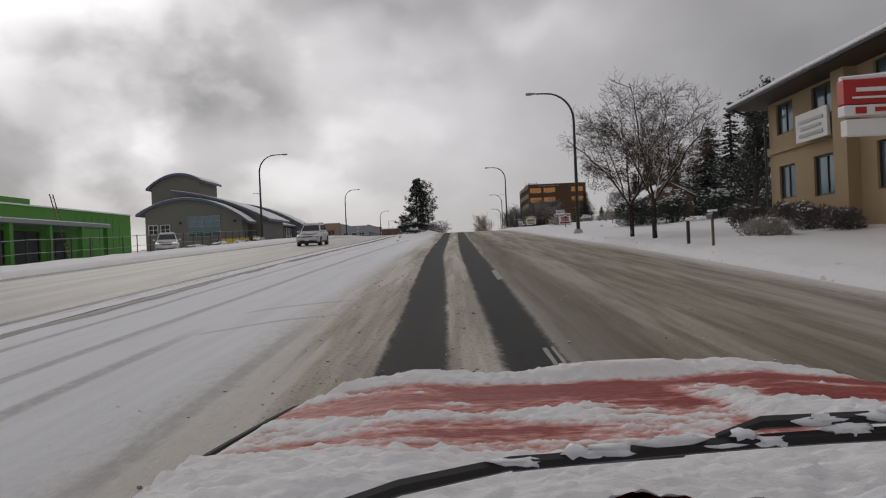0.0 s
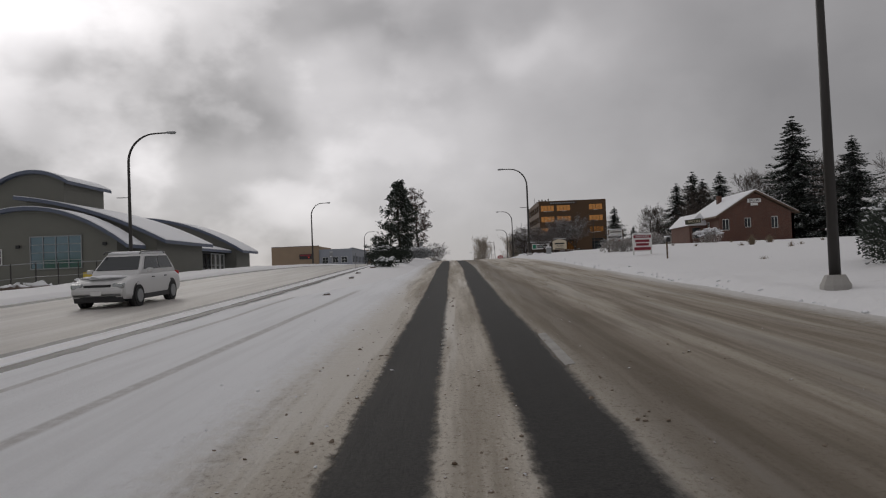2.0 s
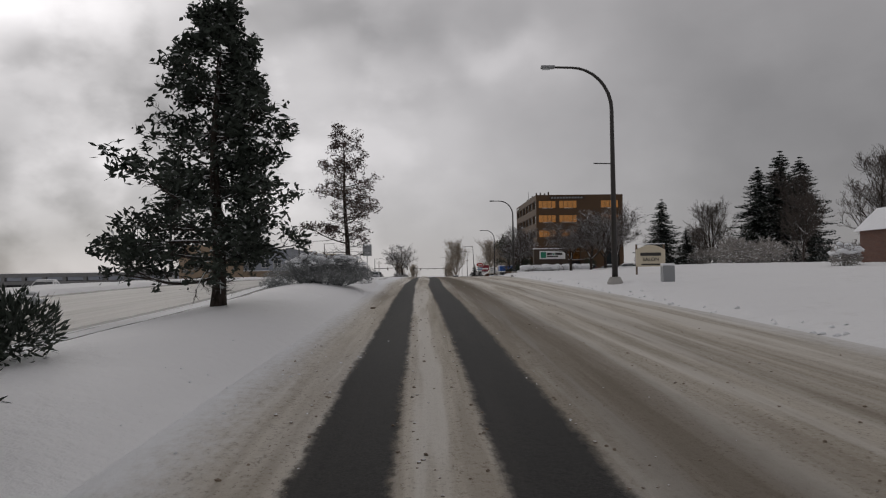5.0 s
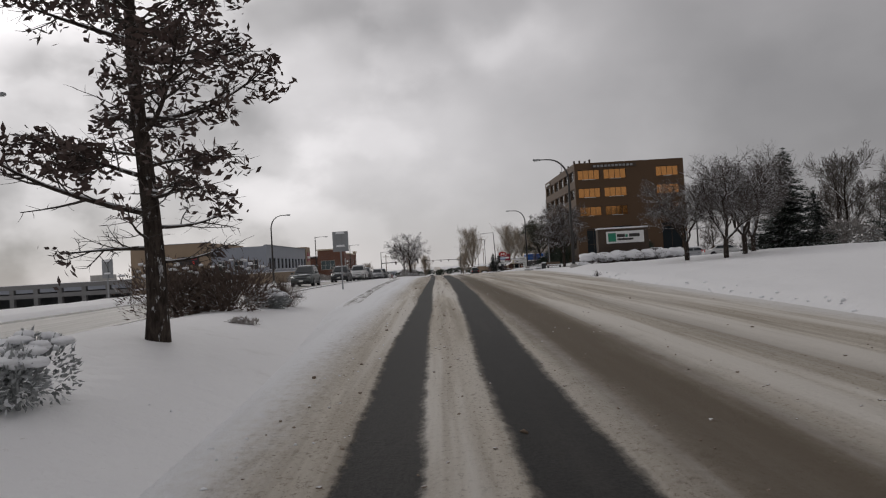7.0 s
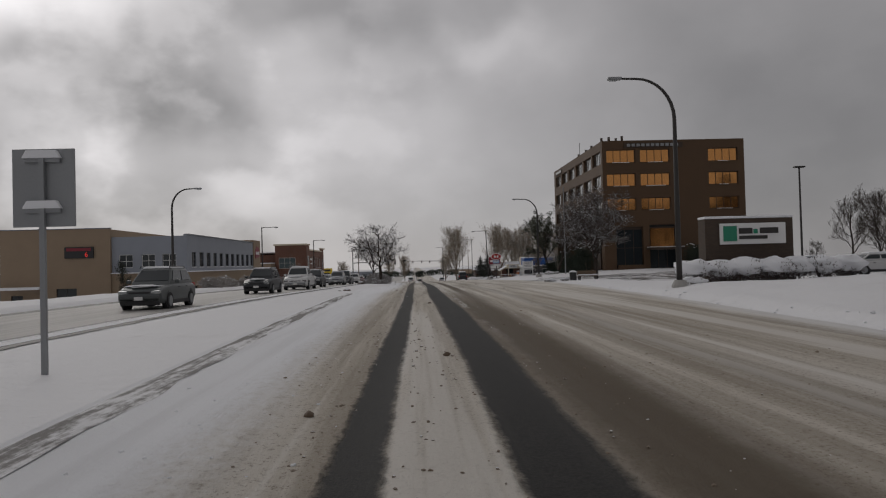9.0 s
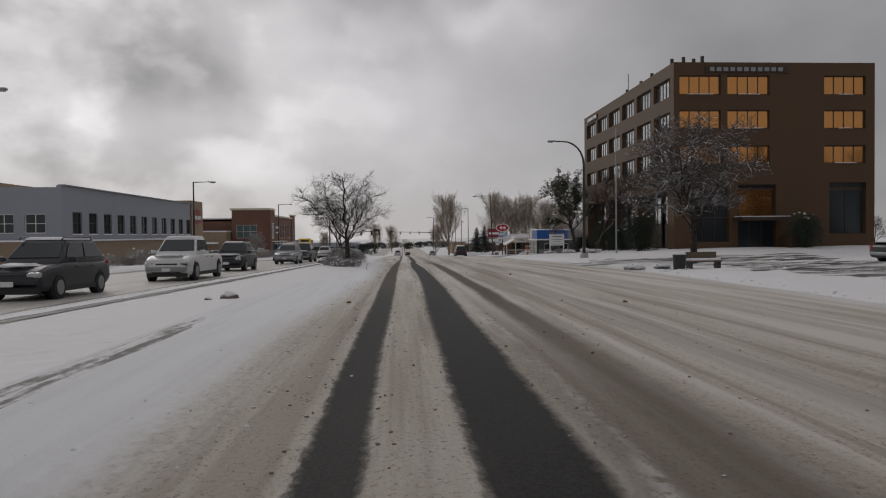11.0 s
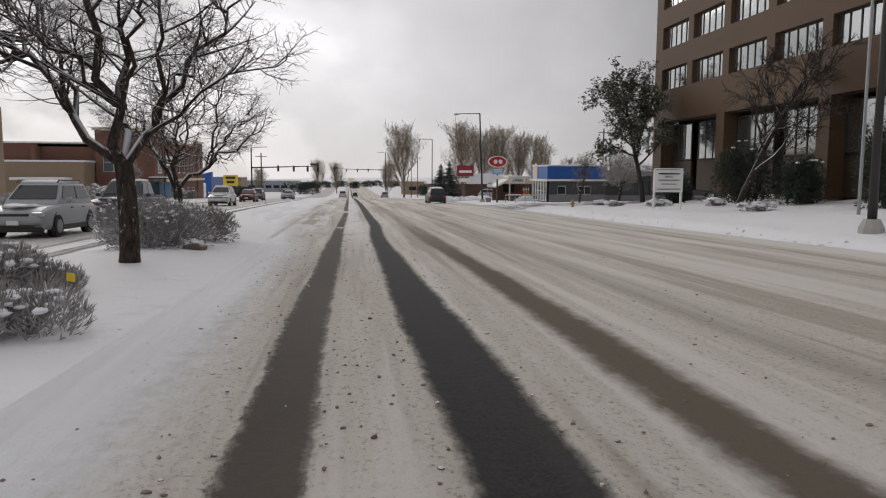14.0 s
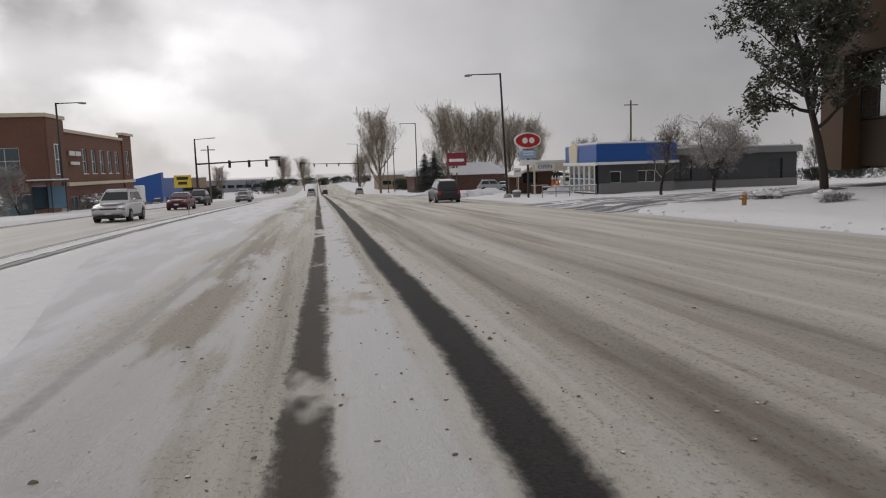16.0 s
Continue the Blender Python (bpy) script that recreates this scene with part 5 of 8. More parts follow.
open_tree("crab_apple", up(27.2, 274.8, 90), 86, 0.9, [(a, r * 0.66, h * 0.74 + 0.2) for a, r, h in BOUGHS], "small twiggy tree with russet leaves by the drive-in", thick=0.06, leaf=("leaf_tan", 0.05, 2, 0.35), twig="shrub_twig", fine=1.8)
# far poplars
pop = broad_tree("poplar_tree", up(16.0, 415.0), 91, 16.0, 0.10, 8.2, (21, 7, 5), "tall poplar with thinning tan leaves", "leaf_tan", 0.14, 6, 0.85, (0.1, 1), 0.5, "twig_pale", "twig_pale", 0.35, 0.95, 0.15, group="poplars", thin=3.5)
for x, y, a, s in [(30, 392, 60, 0.92), (35, 396, 130, 0.86), (40, 398, 200, 0.9), (47, 402, 280, 0.84), (53, 400, 20, 0.8), (-6, 560, 100, 0.7), (-16, 590, 100, 0.8), (-40, 540, 10, 0.6), (14, 470, 220, 0.6)]:
    copy_thing(pop, up(x, y, a, s))
copy_thing(big, up(21.4, 372, 30, 0.48)), copy_thing(big, up(24.0, 376, 90, 0.52))
far = shrub("thicket", up(-20, 520), 62, 9, 6, 6.0, "dark belt of trees far down the street", "needle", 8, 1500, 0.5, 0, "thicket", "far thickets")
for i in range(26):
    y = 420 + (i * 37) % 260
    x = (-62 + (i * 29) % 34) if i % 2 else (30 + (i * 31) % 60)
    copy_thing(far, up(x, y, i * 50, 0.55 + 0.3 * ((i * 7) % 5) / 5))
for i in range(18):
    copy_thing(far, up(-60 + i * 9, 700 + (i * 53) % 120, i * 40, 0.9))
for i in range(26):
    x, y = 33 + (i * 17) % 62, 296 + (i * 23) % 74
    copy_thing(far, up(x, y, i * 50, 0.32 + 0.05 * (i % 4)))
for i in range(12):
    copy_thing(wood, up(36 + (i * 19) % 64, 300 + (i * 31) % 60, i * 40, 0.42 + 0.06 * (i % 4)))
# hedge of snowy evergreens on the right verge
hedge = shrub("evergreen_bush", up(14.3, 54.6), 101, 2.0, 1.6, 2.3, "tall rounded evergreen bush loaded with snow", "needle_snow", 8, 4600, 0.085, 110, group="hedge bushes", snow_size=0.11)
for x, y, a, s in [(17.2, 54.0, 50, 1.02), (20.4, 53.2, 120, 1.05), (23.6, 52.0, 190, 1.0), (26.8, 51.0, 260, 1.08), (15.4, 57.2, 300, 0.9)]:
    copy_thing(hedge, up(x, y, a, s))
# median shrubs
shrub("juniper_bush", up(-4.2, 78.6), 111, 1.1, 0.8, 0.75, "low juniper buried under lumps of snow", "needle_snow", 5, 1600, 0.06, 60, snow_size=0.14)
shrub("juniper_bush", up(-4.3, 85.0), 112, 1.7, 1.3, 1.35, "dark spreading juniper dusted with snow", "needle_snow", 9, 7000, 0.065, 60, spiky=0.4, snow_size=0.1)
shrub("juniper_bush", up(-5.6, 88.5), 113, 1.4, 1.2, 1.2, "dark spreading juniper dusted with snow", "needle_snow", 8, 5500, 0.065, 45, spiky=0.4, snow_size=0.1)
shrub("juniper_bush", up(-4.15, 109.2), 114, 2.25, 1.6, 1.35, "broad grey green juniper heaped with clumps of snow", "juniper", 44, 56000, 0.025, 300, spiky=0.1, snow_size=0.11, lobe=(0.20, 0.36), drift=1.0)
shrub("rabbit_brush", up(-5.6, 107.9), 115, 0.8, 0.5, 0.35, "low grey sprig at the edge of a bush", "shrub_grey", 3, 400, 0.07, 5, snow_size=0.08)
shrub("rabbit_brush", up(-3.75, 116.2), 116, 0.6, 0.6, 0.65, "small rounded bush capped with snow", "shrub_grey", 4, 2400, 0.04, 46, snow_size=0.11)
shrub("twiggy_shrub", up(-6.3, 129.0), 117, 1.9, 1.3, 1.5, "brown twiggy shrub beside the kerb", "shrub_brown", 10, 9000, 0.055, 40, spiky=0.6, snow_size=0.09)
shrub("twiggy_shrub", up(-7.6, 133.0), 118, 1.5, 1.2, 1.2, "brown twiggy shrub beside the kerb", "shrub_brown", 8, 6000, 0.055, 30, spiky=0.6, snow_size=0.09)
shrub("rabbit_brush", up(-5.0, 130.6), 119, 0.75, 0.6, 0.6, "grey bush heaped with snow", "shrub_grey", 5, 2600, 0.04, 40, snow_size=0.14)
shrub("rabbit_brush", up(-4.05, 124.6), 120, 0.4, 0.3, 0.2, "sprig poking through the snow", "shrub_twig", 3, 220, 0.06, 3, snow_size=0.06)
tuft("dry_grass", up(-4.9, 132.0), 121, 1.05, 0.95, "dark clump of dry ornamental grass in the snow", 900, "shrub_brown")
shrub("rabbit_brush", up(-6.0, 136.2), 122, 0.42, 0.35, 0.28, "small snow covered tussock of grass", "shrub_twig", 3, 300, 0.06, 14, snow_size=0.13)
shrub("rabbit_brush", up(-5.8, 139.0), 123, 0.32, 0.3, 0.22, "small snow covered tussock of grass", "shrub_twig", 3, 200, 0.06, 10, snow_size=0.12)
shrub("twiggy_shrub", up(-4.5, 222.6), 124, 1.35, 1.1, 1.2, "dense frosted grey brown shrub beside a bare tree", "shrub_mid", 14, 11000, 0.045, 150, spiky=0.5, snow_size=0.06, drift=0.8)
shrub("twiggy_shrub", up(-3.8, 224.6), 125, 1.0, 0.9, 1.0, "dense frosted grey brown shrub beside a bare tree", "shrub_mid", 7, 4500, 0.05, 60, spiky=0.5, snow_size=0.06, drift=0.8)
shrub("rosemary_bush", up(-3.55, 212.9), 126, 1.0, 1.0, 0.62, "low spreading bush of upright frosted sprigs full of snow", "shrub_mid", 20, 9000, 0.045, 170, spiky=0.9, snow_size=0.075, lobe=(0.24, 0.42), drift=0.9)
shrub("rosemary_bush", up(-4.5, 215.5), 127, 0.95, 0.9, 0.66, "low spreading bush of upright frosted sprigs full of snow", "shrub_mid", 18, 8000, 0.045, 110, spiky=0.9, snow_size=0.07, lobe=(0.24, 0.42), drift=0.9)
stake = thing("stake", up(-2.0, 208.9), "thin bent dark stake poking out of the snow", "stake")
part("rod", tube([(0, 0, 0), (-0.02, 0, 0.2), (0.03, 0.02, 0.38), (0.11, 0.03, 0.44)], [0.012, 0.012, 0.011, 0.016], 6), M["pole"], stake, smooth=True)
shrub("twiggy_shrub", up(-6.2, 232.0), 129, 0.9, 0.7, 0.5, "low frosted shrub on the median", "shrub_twig", 5, 1200, 0.09, 6, spiky=0.8, snow_size=0.08)
# right verge shrubs
for x, y, sx, h, seed in [(12.2, 26.6, 1.1, 0.75, 131), (15.0, 29.0, 0.9, 0.95, 132), (15.2, 31.6, 1.0, 1.15, 133), (14.4, 34.0, 1.1, 1.2, 134), (14.9, 26.6, 0.9, 0.9, 135)]:
    shrub("garden_shrub", up(x, y), seed, sx, sx, h, "brown winter shrub beside the office path", "shrub_twig" if seed == 131 else "shrub_dark", 6, 2600, 0.075, 14, spiky=0.5, snow_size=0.1)
shrub("garden_shrub", up(14.2, 94.5), 136, 1.6, 1.1, 1.5, "dark bare bush behind an estate sign", "shrub_twig", 6, 2200, 0.09, 4, spiky=0.6)
tuft("dry_grass", up(20.5, 82.0), 137, 0.8, 0.45, "tawny clump of ornamental grass", 600)
tuft("dry_grass", up(23.5, 86.0), 138, 0.7, 0.45, "tawny clump of ornamental grass", 500)
shrub("garden_shrub", up(25.5, 104.5), 139, 1.5, 1.3, 1.5, "clipped bush with a thick cap of snow", "shrub_twig", 5, 1500, 0.08, 60, snow_size=0.26)
shrub("garden_shrub", up(21.5, 116.0), 140, 1.2, 1.0, 1.2, "clipped bush with a thick cap of snow", "shrub_twig", 5, 1300, 0.08, 55, snow_size=0.24)
tuft("dry_shrub", up(8.9, 150.1), 141, 0.5, 0.4, "small dry shrub poking through the bank", 140, "bark")
for i in range(7):
    rg = random.Random(150 + i)
    w_ = rg.uniform(0.85, 1.1)
    bw = shrub("boxwood", up(13.9 + 1.3 * i, 174.6 + rg.uniform(-0.2, 0.2)), 150 + i, w_, 0.85, 1.15, "clipped dark hedge bush under a thick cap of snow", "shrub_dark", 6, 1600, 0.06, 0, group="bank hedge")
    child("snow_cap", *lump(rg, (0.05, 0.1, 0.78), (w_ * 0.95, 0.85, 0.42), 0.22, 18, 10), M["snow_cap"], bw, True, "smooth thick cap of snow")
for x, y, sx, h, seed in [(22.4, 232.2, 1.7, 3.5, 161), (22.3, 243.5, 1.9, 3.4, 162), (20.7, 249.2, 1.25, 2.1, 163), (22.2, 238.4, 1.3, 2.4, 167), (23.4, 254.0, 1.0, 1.0, 164), (34.2, 226.4, 1.7, 3.0, 166)]:
    shrub("evergreen_bush", up(x, y), seed, sx, sx * 0.9, h, "rounded dark shrub against the office", "needle", 9, 4600, 0.10, 8, snow_size=0.12)
for x, y, s, seed in [(18.4, 236, 1, 171), (18.8, 247, 1, 172), (17.6, 251, 0.8, 173), (19.2, 241, 0.9, 174), (18.6, 256.0, 1, 175), (12.6, 171.6, 0.7, 176), (12.2, 204.0, 0.6, 177), (13.2, 203.0, 0.5, 178)]:
    shrub("low_shrub", up(x, y), seed, 0.9 * s, 0.6 * s, 0.5 * s, "low shrub mounded over with snow", "shrub_twig", 4, 700, 0.07, 30, snow_size=0.2, group="low snowy shrubs")
for i in range(12):
    x, y = 13.5 + (i * 7.3) % 15, 64 + (i * 11.7) % 40
    tuft("dry_grass", up(x, y), 300 + i, 0.30 + 0.06 * (i % 4), 0.28, "thin clump of dry grass poking through the snow", 150)
# left verge
for i in range(9):
    shrub("verge_shrub", up(-25.5 - (i % 3) * 0.8, 232 + 4.3 * i), 180 + i, 1.3, 1.2, 1.5, "dark winter shrub in front of the grey building", "shrub_twig", 5, 1300, 0.10, 8, spiky=0.4, group="verge shrubs")
low_hedge = shrub("verge_shrub", up(-18.4, 206), 189, 1.7, 1.1, 1.15, "frosted brown twigs along the pavement", "shrub_twig", 9, 2600, 0.075, 16, spiky=0.7, group="pavement shrubs", snow_size=0.09)
for i in range(1, 19):
    copy_thing(low_hedge, up(-18.4 - 0.9 * ((i * 7) % 4) / 3, 206 + 3.4 * i, i * 67, 0.75 + 0.4 * ((i * 5) % 7) / 6))
for x, y, s, seed in [(-23, 272, 1.0, 191), (-24, 279, 1.1, 192), (-23.5, 285, 0.9, 193), (-22.5, 306, 0.8, 194), (-22.8, 313, 0.8, 195)]:
    shrub("verge_shrub", up(x, y), seed, 1.6 * s, 1.4 * s, 2.0 * s, "frosted shrub beside a shop forecourt", "shrub_twig", 6, 1700, 0.11, 24, spiky=0.3, group="verge shrubs")
broad_tree("small_tree", up(-24.5, 293, 0), 196, 4.6, 0.2, 1.5, (12, 6, 5), "small frosted tree in front of a brick shop", "shrub_twig", 0.07, 4, 0.9, (0.2, 1), 0.12, "bark_snow", "twig", 0.1, 0.4, 0.25)
broad_tree("small_tree", up(-34.0, 224.5, 0), 197, 5.0, 0.12, 1.1, (14, 5, 4), "slim dark tree against a tan wall", "needle", 0.06, 3, 0.8, (0.1, 1), 0.1, "bark", "twig", 0.08, 0.6, 0.2)
# ---- left side buildings ----
def curve_top(p0, p1, p2, n=14):
    """Points of the parabola through three points (x, z)."""
    pts = []
    for i in range(n + 1):
        x = p0[0] + (p2[0] - p0[0]) * i / n
        a = (x - p1[0]) * (x - p2[0]) / ((p0[0] - p1[0]) * (p0[0] - p2[0]))
        b = (x - p0[0]) * (x - p2[0]) / ((p1[0] - p0[0]) * (p1[0] - p2[0]))
        c = (x - p0[0]) * (x - p1[0]) / ((p2[0] - p0[0]) * (p2[0] - p1[0]))
        pts.append((x, a * p0[1] + b * p1[1] + c * p2[1]))
    return pts


def vault(parent, y0, y1, base, crown, wall, over=0.5, name="wall"):
    """A hall under a curved roof: wall block, roof with fascia, snow on the roof. crown: three (x, z) points of the roof."""
    top = curve_top(*crown)
    inner = [(x, z - 0.25) for x, z in top if crown[0][0] + over <= x <= crown[2][0] - over]
    part(name, prism([(inner[0][0], base), *inner, (inner[-1][0], base)][::-1], y1 - y0, at=(0, y0, 0)), wall, parent)
    part("roof", prism([*top, *[(x, z - 0.28) for x, z in top[::-1]]], y1 - y0 + over * 2, at=(0, y0 - over, 0)), M["roof_blue"], parent, "curved roof with a blue grey fascia")
    part("roof_snow", prism([*[(x, z + 0.07) for x, z in top], *[(x, z + 0.005) for x, z in top[::-1]]], y1 - y0 + over * 2 - 0.24, at=(0, y0 - over + 0.12, 0)), M["snow_cap"], parent, "thin layer of snow on the roof")


g0 = ground_z(-32, 88) - 0.3
arch = thing("arched_building", pose(0, 0, 0), "grey green hall with stepped curved roofs, still being finished", "building")
vault(arch, 88.0, 90.4, g0, ((-39.1, 7.4), (-33.6, 9.2), (-25.0, 6.0)), M["arch_wall"])
vault(arch, 94.0, 101.0, g0, ((-40.3, 11.15), (-36.4, 13.0), (-32.8, 12.0)), M["arch_wall"], name="tower_wall")
vault(arch, 91.4, 102.0, g0, ((-35.9, 10.5), (-30.9, 9.5), (-23.4, 6.4)), M["arch_wall"], name="hall_wall")
vault(arch, 113.5, 118.8, g0, ((-36.5, 10.3), (-29.5, 9.1), (-23.6, 6.15)), M["arch_wall"], name="end_wall")
part("glazed_wall", box((5.5, 11.0, 3.4), (-28.6, 108.0, g0)), M["dark_wall"], arch)
part("wing_roof", prism([(-35.0, 9.0), (-25.0, 6.15), (-25.0, 5.9), (-35.0, 8.75)], 11.4, at=(0, 102.4, 0)), M["roof_blue"], arch)
part("roof_snow", prism([(-35.0, 9.09), (-25.1, 6.26), (-25.1, 6.16), (-35.0, 9.01)], 11.2, at=(0, 102.5, 0)), M["snow_cap"], arch, "smooth snow on the sloping roof")
part("canopy", box((3.6, 6.4, 0.22), (-26.2, 117.0, 6.2)), M["roof_blue"], arch)
part("porch_wall", box((2.6, 5.0, 3.0), (-26.4, 117.0, g0)), M["dark_wall"], arch)
f = part("garage_window", frame_mesh(4.1, 2.6, 3, 3, 0.08), M["galv"], arch, "glazed sectional door")
f.matrix_basis = Matrix.Translation((-32.8, 87.93, 4.3))
part("pane", box((4.0, 0.03, 2.5), (2.05, 0.04, 0.05)), M["teal_glass"], f)
for x in (-37.7, -36.2):
    f = part("window", frame_mesh(1.2, 1.25, 1, 1), M["frame_white"], arch)
    f.matrix_basis = Matrix.Translation((x, 87.93, 4.75))
    part("pane", box((1.15, 0.03, 1.2), (0.6, 0.04, 0.02)), M["dark_glass"], f)
for i in range(7):
    f = part("window", frame_mesh(1.3, 2.5, 0, 1), M["frame_white"] if i > 3 else M["pole"], arch)
    f.matrix_basis = Matrix.Translation((-25.78, 102.8 + 1.5 * i, 3.3)) @ pose(0, 0, 0, 0, 0, 90)
    part("pane", box((1.25, 0.03, 2.45), (0.65, 0.04, 0.02)), M["dark_glass"] if i < 4 else M["grey_glass"], f)
for x in (-33.7, -26.9):
    part("wall_lamp", box((0.3, 0.2, 0.25), (x, 87.88, 6.0), 0.04), M["black"], arch)
part("yellow_sheathing", box((3.4, 0.1, 1.35), (-26.9, 87.86, ground_z(-27, 88) - 0.2)), M["yellow_board"], arch, "yellow weatherproof sheathing")
part("yellow_sheathing", box((0.1, 13.0, 1.2), (-24.98, 95.5, ground_z(-25, 94) - 0.2)), M["yellow_board"], arch, "yellow weatherproof sheathing")
for i in range(5):
    part("sheathing_mark", box((0.04, 0.9, 0.3), (-24.9, 90.5 + 2.3 * i, ground_z(-25, 94) + 0.35)), M["black"], arch)

# building under green sheathing
g1 = ground_z(-32, 60) - 0.2
green = thing("unfinished_building", pose(0, 0, 0), "low shop shell clad in bright green sheathing boards", "building")
facade(green, (-31, 40.0, g1), 90, 28.5, 6.05 - g1, [(1.0, 0.1, 3.6, 2.5), (5.6, 0.1, 3.6, 2.5), (10.2, 0.1, 3.2, 2.5), (14.4, 0.1, 2.6, 2.5)], M["green_board"], M["dark_wall"], M["pole"], 0.3)
part("wall", box((12, 0.3, 4.3), (-37.1, 68.35, g1)), M["green_board"], green)
part("upper_wall", box((0.3, 22.0, 5.9), (-37.0, 51.0, g1)), M["green_board"], green)
part("wall", box((12, 0.3, 4.3), (-37.1, 40.15, g1)), M["green_board"], green)
part("roof", box((11.6, 28.0, 0.2), (-37.1, 54.2, 5.5)), M["snow_cap"], green, "snow covered flat roof")
part("canopy", box((2.6, 19.5, 0.28), (-29.7, 49.5, g1 + 2.9), 0.03), M["galv"], green, "grey canopy edged with snow")
part("canopy_snow", box((2.5, 19.3, 0.06), (-29.7, 49.5, g1 + 3.184)), M["snow_cap"], green)
part("parapet_cap", box((0.5, 28.6, 0.1), (-31.1, 54.2, 6.04)), M["snow_cap"], green)
for y in (41.5, 46.0, 50.6, 55.0, 59.0):
    part("post", box((0.35, 0.35, 2.9), (-28.7, y, g1)), M["green_board"], green)
for i in range(7):
    part("board_seam", box((0.012, 0.03, 3.9), (-30.985, 58.6 + 1.25 * i, g1 + 0.1)), M["pole"], green)
lad = thing("ladder", pose(-28.2, 52.5, g1 + 0.05, 0, -14, 0), "tall orange ladder leaning on the canopy", "ladder")
for s in (-0.22, 0.22):
    part("rail", box((0.06, 0.05, 5.4), (0, s, 0)), M["wood"], lad)
for i in range(16):
    part("rung", box((0.04, 0.42, 0.03), (0, 0, 0.3 + 0.32 * i)), M["galv"], lad)
fence = thing("chain_fence", pose(0, 0, 0), "galvanised site fence along the verge", "fence")
for i in range(24):
    y = 34 + 2.4 * i
    z = ground_z(-24.6, y)
    part("post", tube([(-24.6, y, z - 0.2), (-24.6, y, z + 1.75)], 0.04, 6), M["pole"], fence)
    if i:
        z0 = ground_z(-24.6, y - 2.4)
        part("rail", tube([(-24.6, y - 2.4, z0 + 1.7), (-24.6, y, z + 1.7)], 0.025, 5), M["galv"], fence)
        part("rail", tube([(-24.6, y - 2.4, z0 + 0.9), (-24.6, y, z + 0.9)], 0.015, 4), M["galv"], fence)
for i, (x, y, s) in enumerate([(-23.4, 64, 0.5), (-23.8, 67, 0.7), (-23.2, 70.5, 0.6), (-24.0, 74, 0.8), (-23.0, 77, 0.5), (-24.4, 82, 0.9), (-23.6, 85.5, 0.7), (-26.5, 79, 0.9)]):
    rg = random.Random(300 + i)
    ob = mesh_ob("debris_mound", *lump(rg, (0, 0, 0.1), (s * 1.3, s, s * 0.6), 0.4, 12, 8), M["rock"], True)
    ob.matrix_world = up(x, y, i * 40)
    tagged(ob, "pile of earth and boards under snow", "rubble", "rubble piles")

# tan and grey office with a red display
g2 = ground_z(-38, 226) - 0.3
gb = thing("office_building", pose(0, 0, 0), "tan and blue grey two storey office with a red display", "office building")
facade(gb, (-49.4, 226.5, g2), 0, 12.9, 11.0 - g2, [(6.5, 0.3, 2.4, 2.2, 1, 0), (1.2, 0.4, 1.4, 1.4, 1, 0)], M["tan2"], M["dark_glass"], M["pole"], 0.4, inset=0.2)
facade(gb, (-36.5, 226.9, 5.6), 0, 8.95, 4.35, [(0.85, 0.6, 1.65, 1.6), (3.55, 0.6, 1.6, 1.6), (6.0, 0.6, 1.65, 1.6)], M["grey_wall"], M["dark_glass"], M["frame_white"], 0.4, bars=1, rows=1)
facade(gb, (-36.5, 226.8, g2), 0, 9.0, 5.6 - g2, [(1.0, 0.6, 1.8, 1.7), (5.4, 0.6, 1.8, 1.7)], M["tan2"], M["dark_glass"], M["pole"], 0.4)
facade(gb, (-27.55, 226.9, 5.6), 90, 35.2, 4.5, [(1.9 + 3.15 * i, 0.55, 1.75, 1.85, 1, 1) for i in range(11)], M["grey_wall"], M["dark_glass"], M["pole"], 0.4, sill=M["snow_cap"])
facade(gb, (-27.45, 226.85, g2), 90, 35.2, 5.6 - g2, [(2.5 + 3.15 * i, 0.8, 1.5, 1.6, 1, 0) for i in range(10)], M["tan2"], M["dark_glass"], M["pole"], 0.4)
part("ledge", box((0.3, 35.2, 0.14), (-27.4, 244.5, 5.52)), M["snow_cap"], gb, "ledge lined with snow")
part("ledge", box((9.2, 0.3, 0.14), (-32.0, 226.72, 5.52)), M["snow_cap"], gb, "ledge lined with snow")
part("end_tower", box((4.0, 5.2, 10.55 - g2), (-29.4, 264.7, g2), 0.05), M["tan2"], gb)
part("logo", prism([(263.2, 7.4), (266.2, 7.7), (266.0, 9.2), (264.4, 9.5), (263.0, 8.8)], 0.1, plane="YZ", at=(-27.42, 0, 0)), M["dark_red"], gb)
for y in (263.6, 264.6, 265.5):
    part("sign_bar", box((0.08, 0.6, 0.5), (-27.3, y, 8.1)), M["white"], gb)
part("wall", box((0.4, 40, 9.0 - g2), (-49.2, 246.9, g2)), M["tan2"], gb)
part("wall", box((21.0, 0.4, 9.0 - g2), (-38.8, 267.0, g2)), M["tan2"], gb)
part("roof", box((21.0, 39.4, 0.3), (-38.6, 246.9, 9.3)), M["snow_cap"], gb, "snow covered flat roof")
part("wall", box((0.4, 20, 10.9 - g2), (-36.7, 236.9, g2)), M["tan2"], gb)
part("roof", box((12.4, 20, 0.25), (-43.0, 236.9, 10.5)), M["snow_cap"], gb, "snow covered flat roof")
part("parapet_cap", box((13.0, 0.55, 0.08), (-42.95, 226.7, 11.0)), M["roof_blue"], gb)
part("parapet_cap", box((0.55, 35.2, 0.08), (-27.6, 244.6, 10.1)), M["galv"], gb)
disp = part("display", box((3.4, 0.2, 1.35), (-40.1, 226.39, 7.5), 0.03), M["black"], gb, "dark display with red letters")
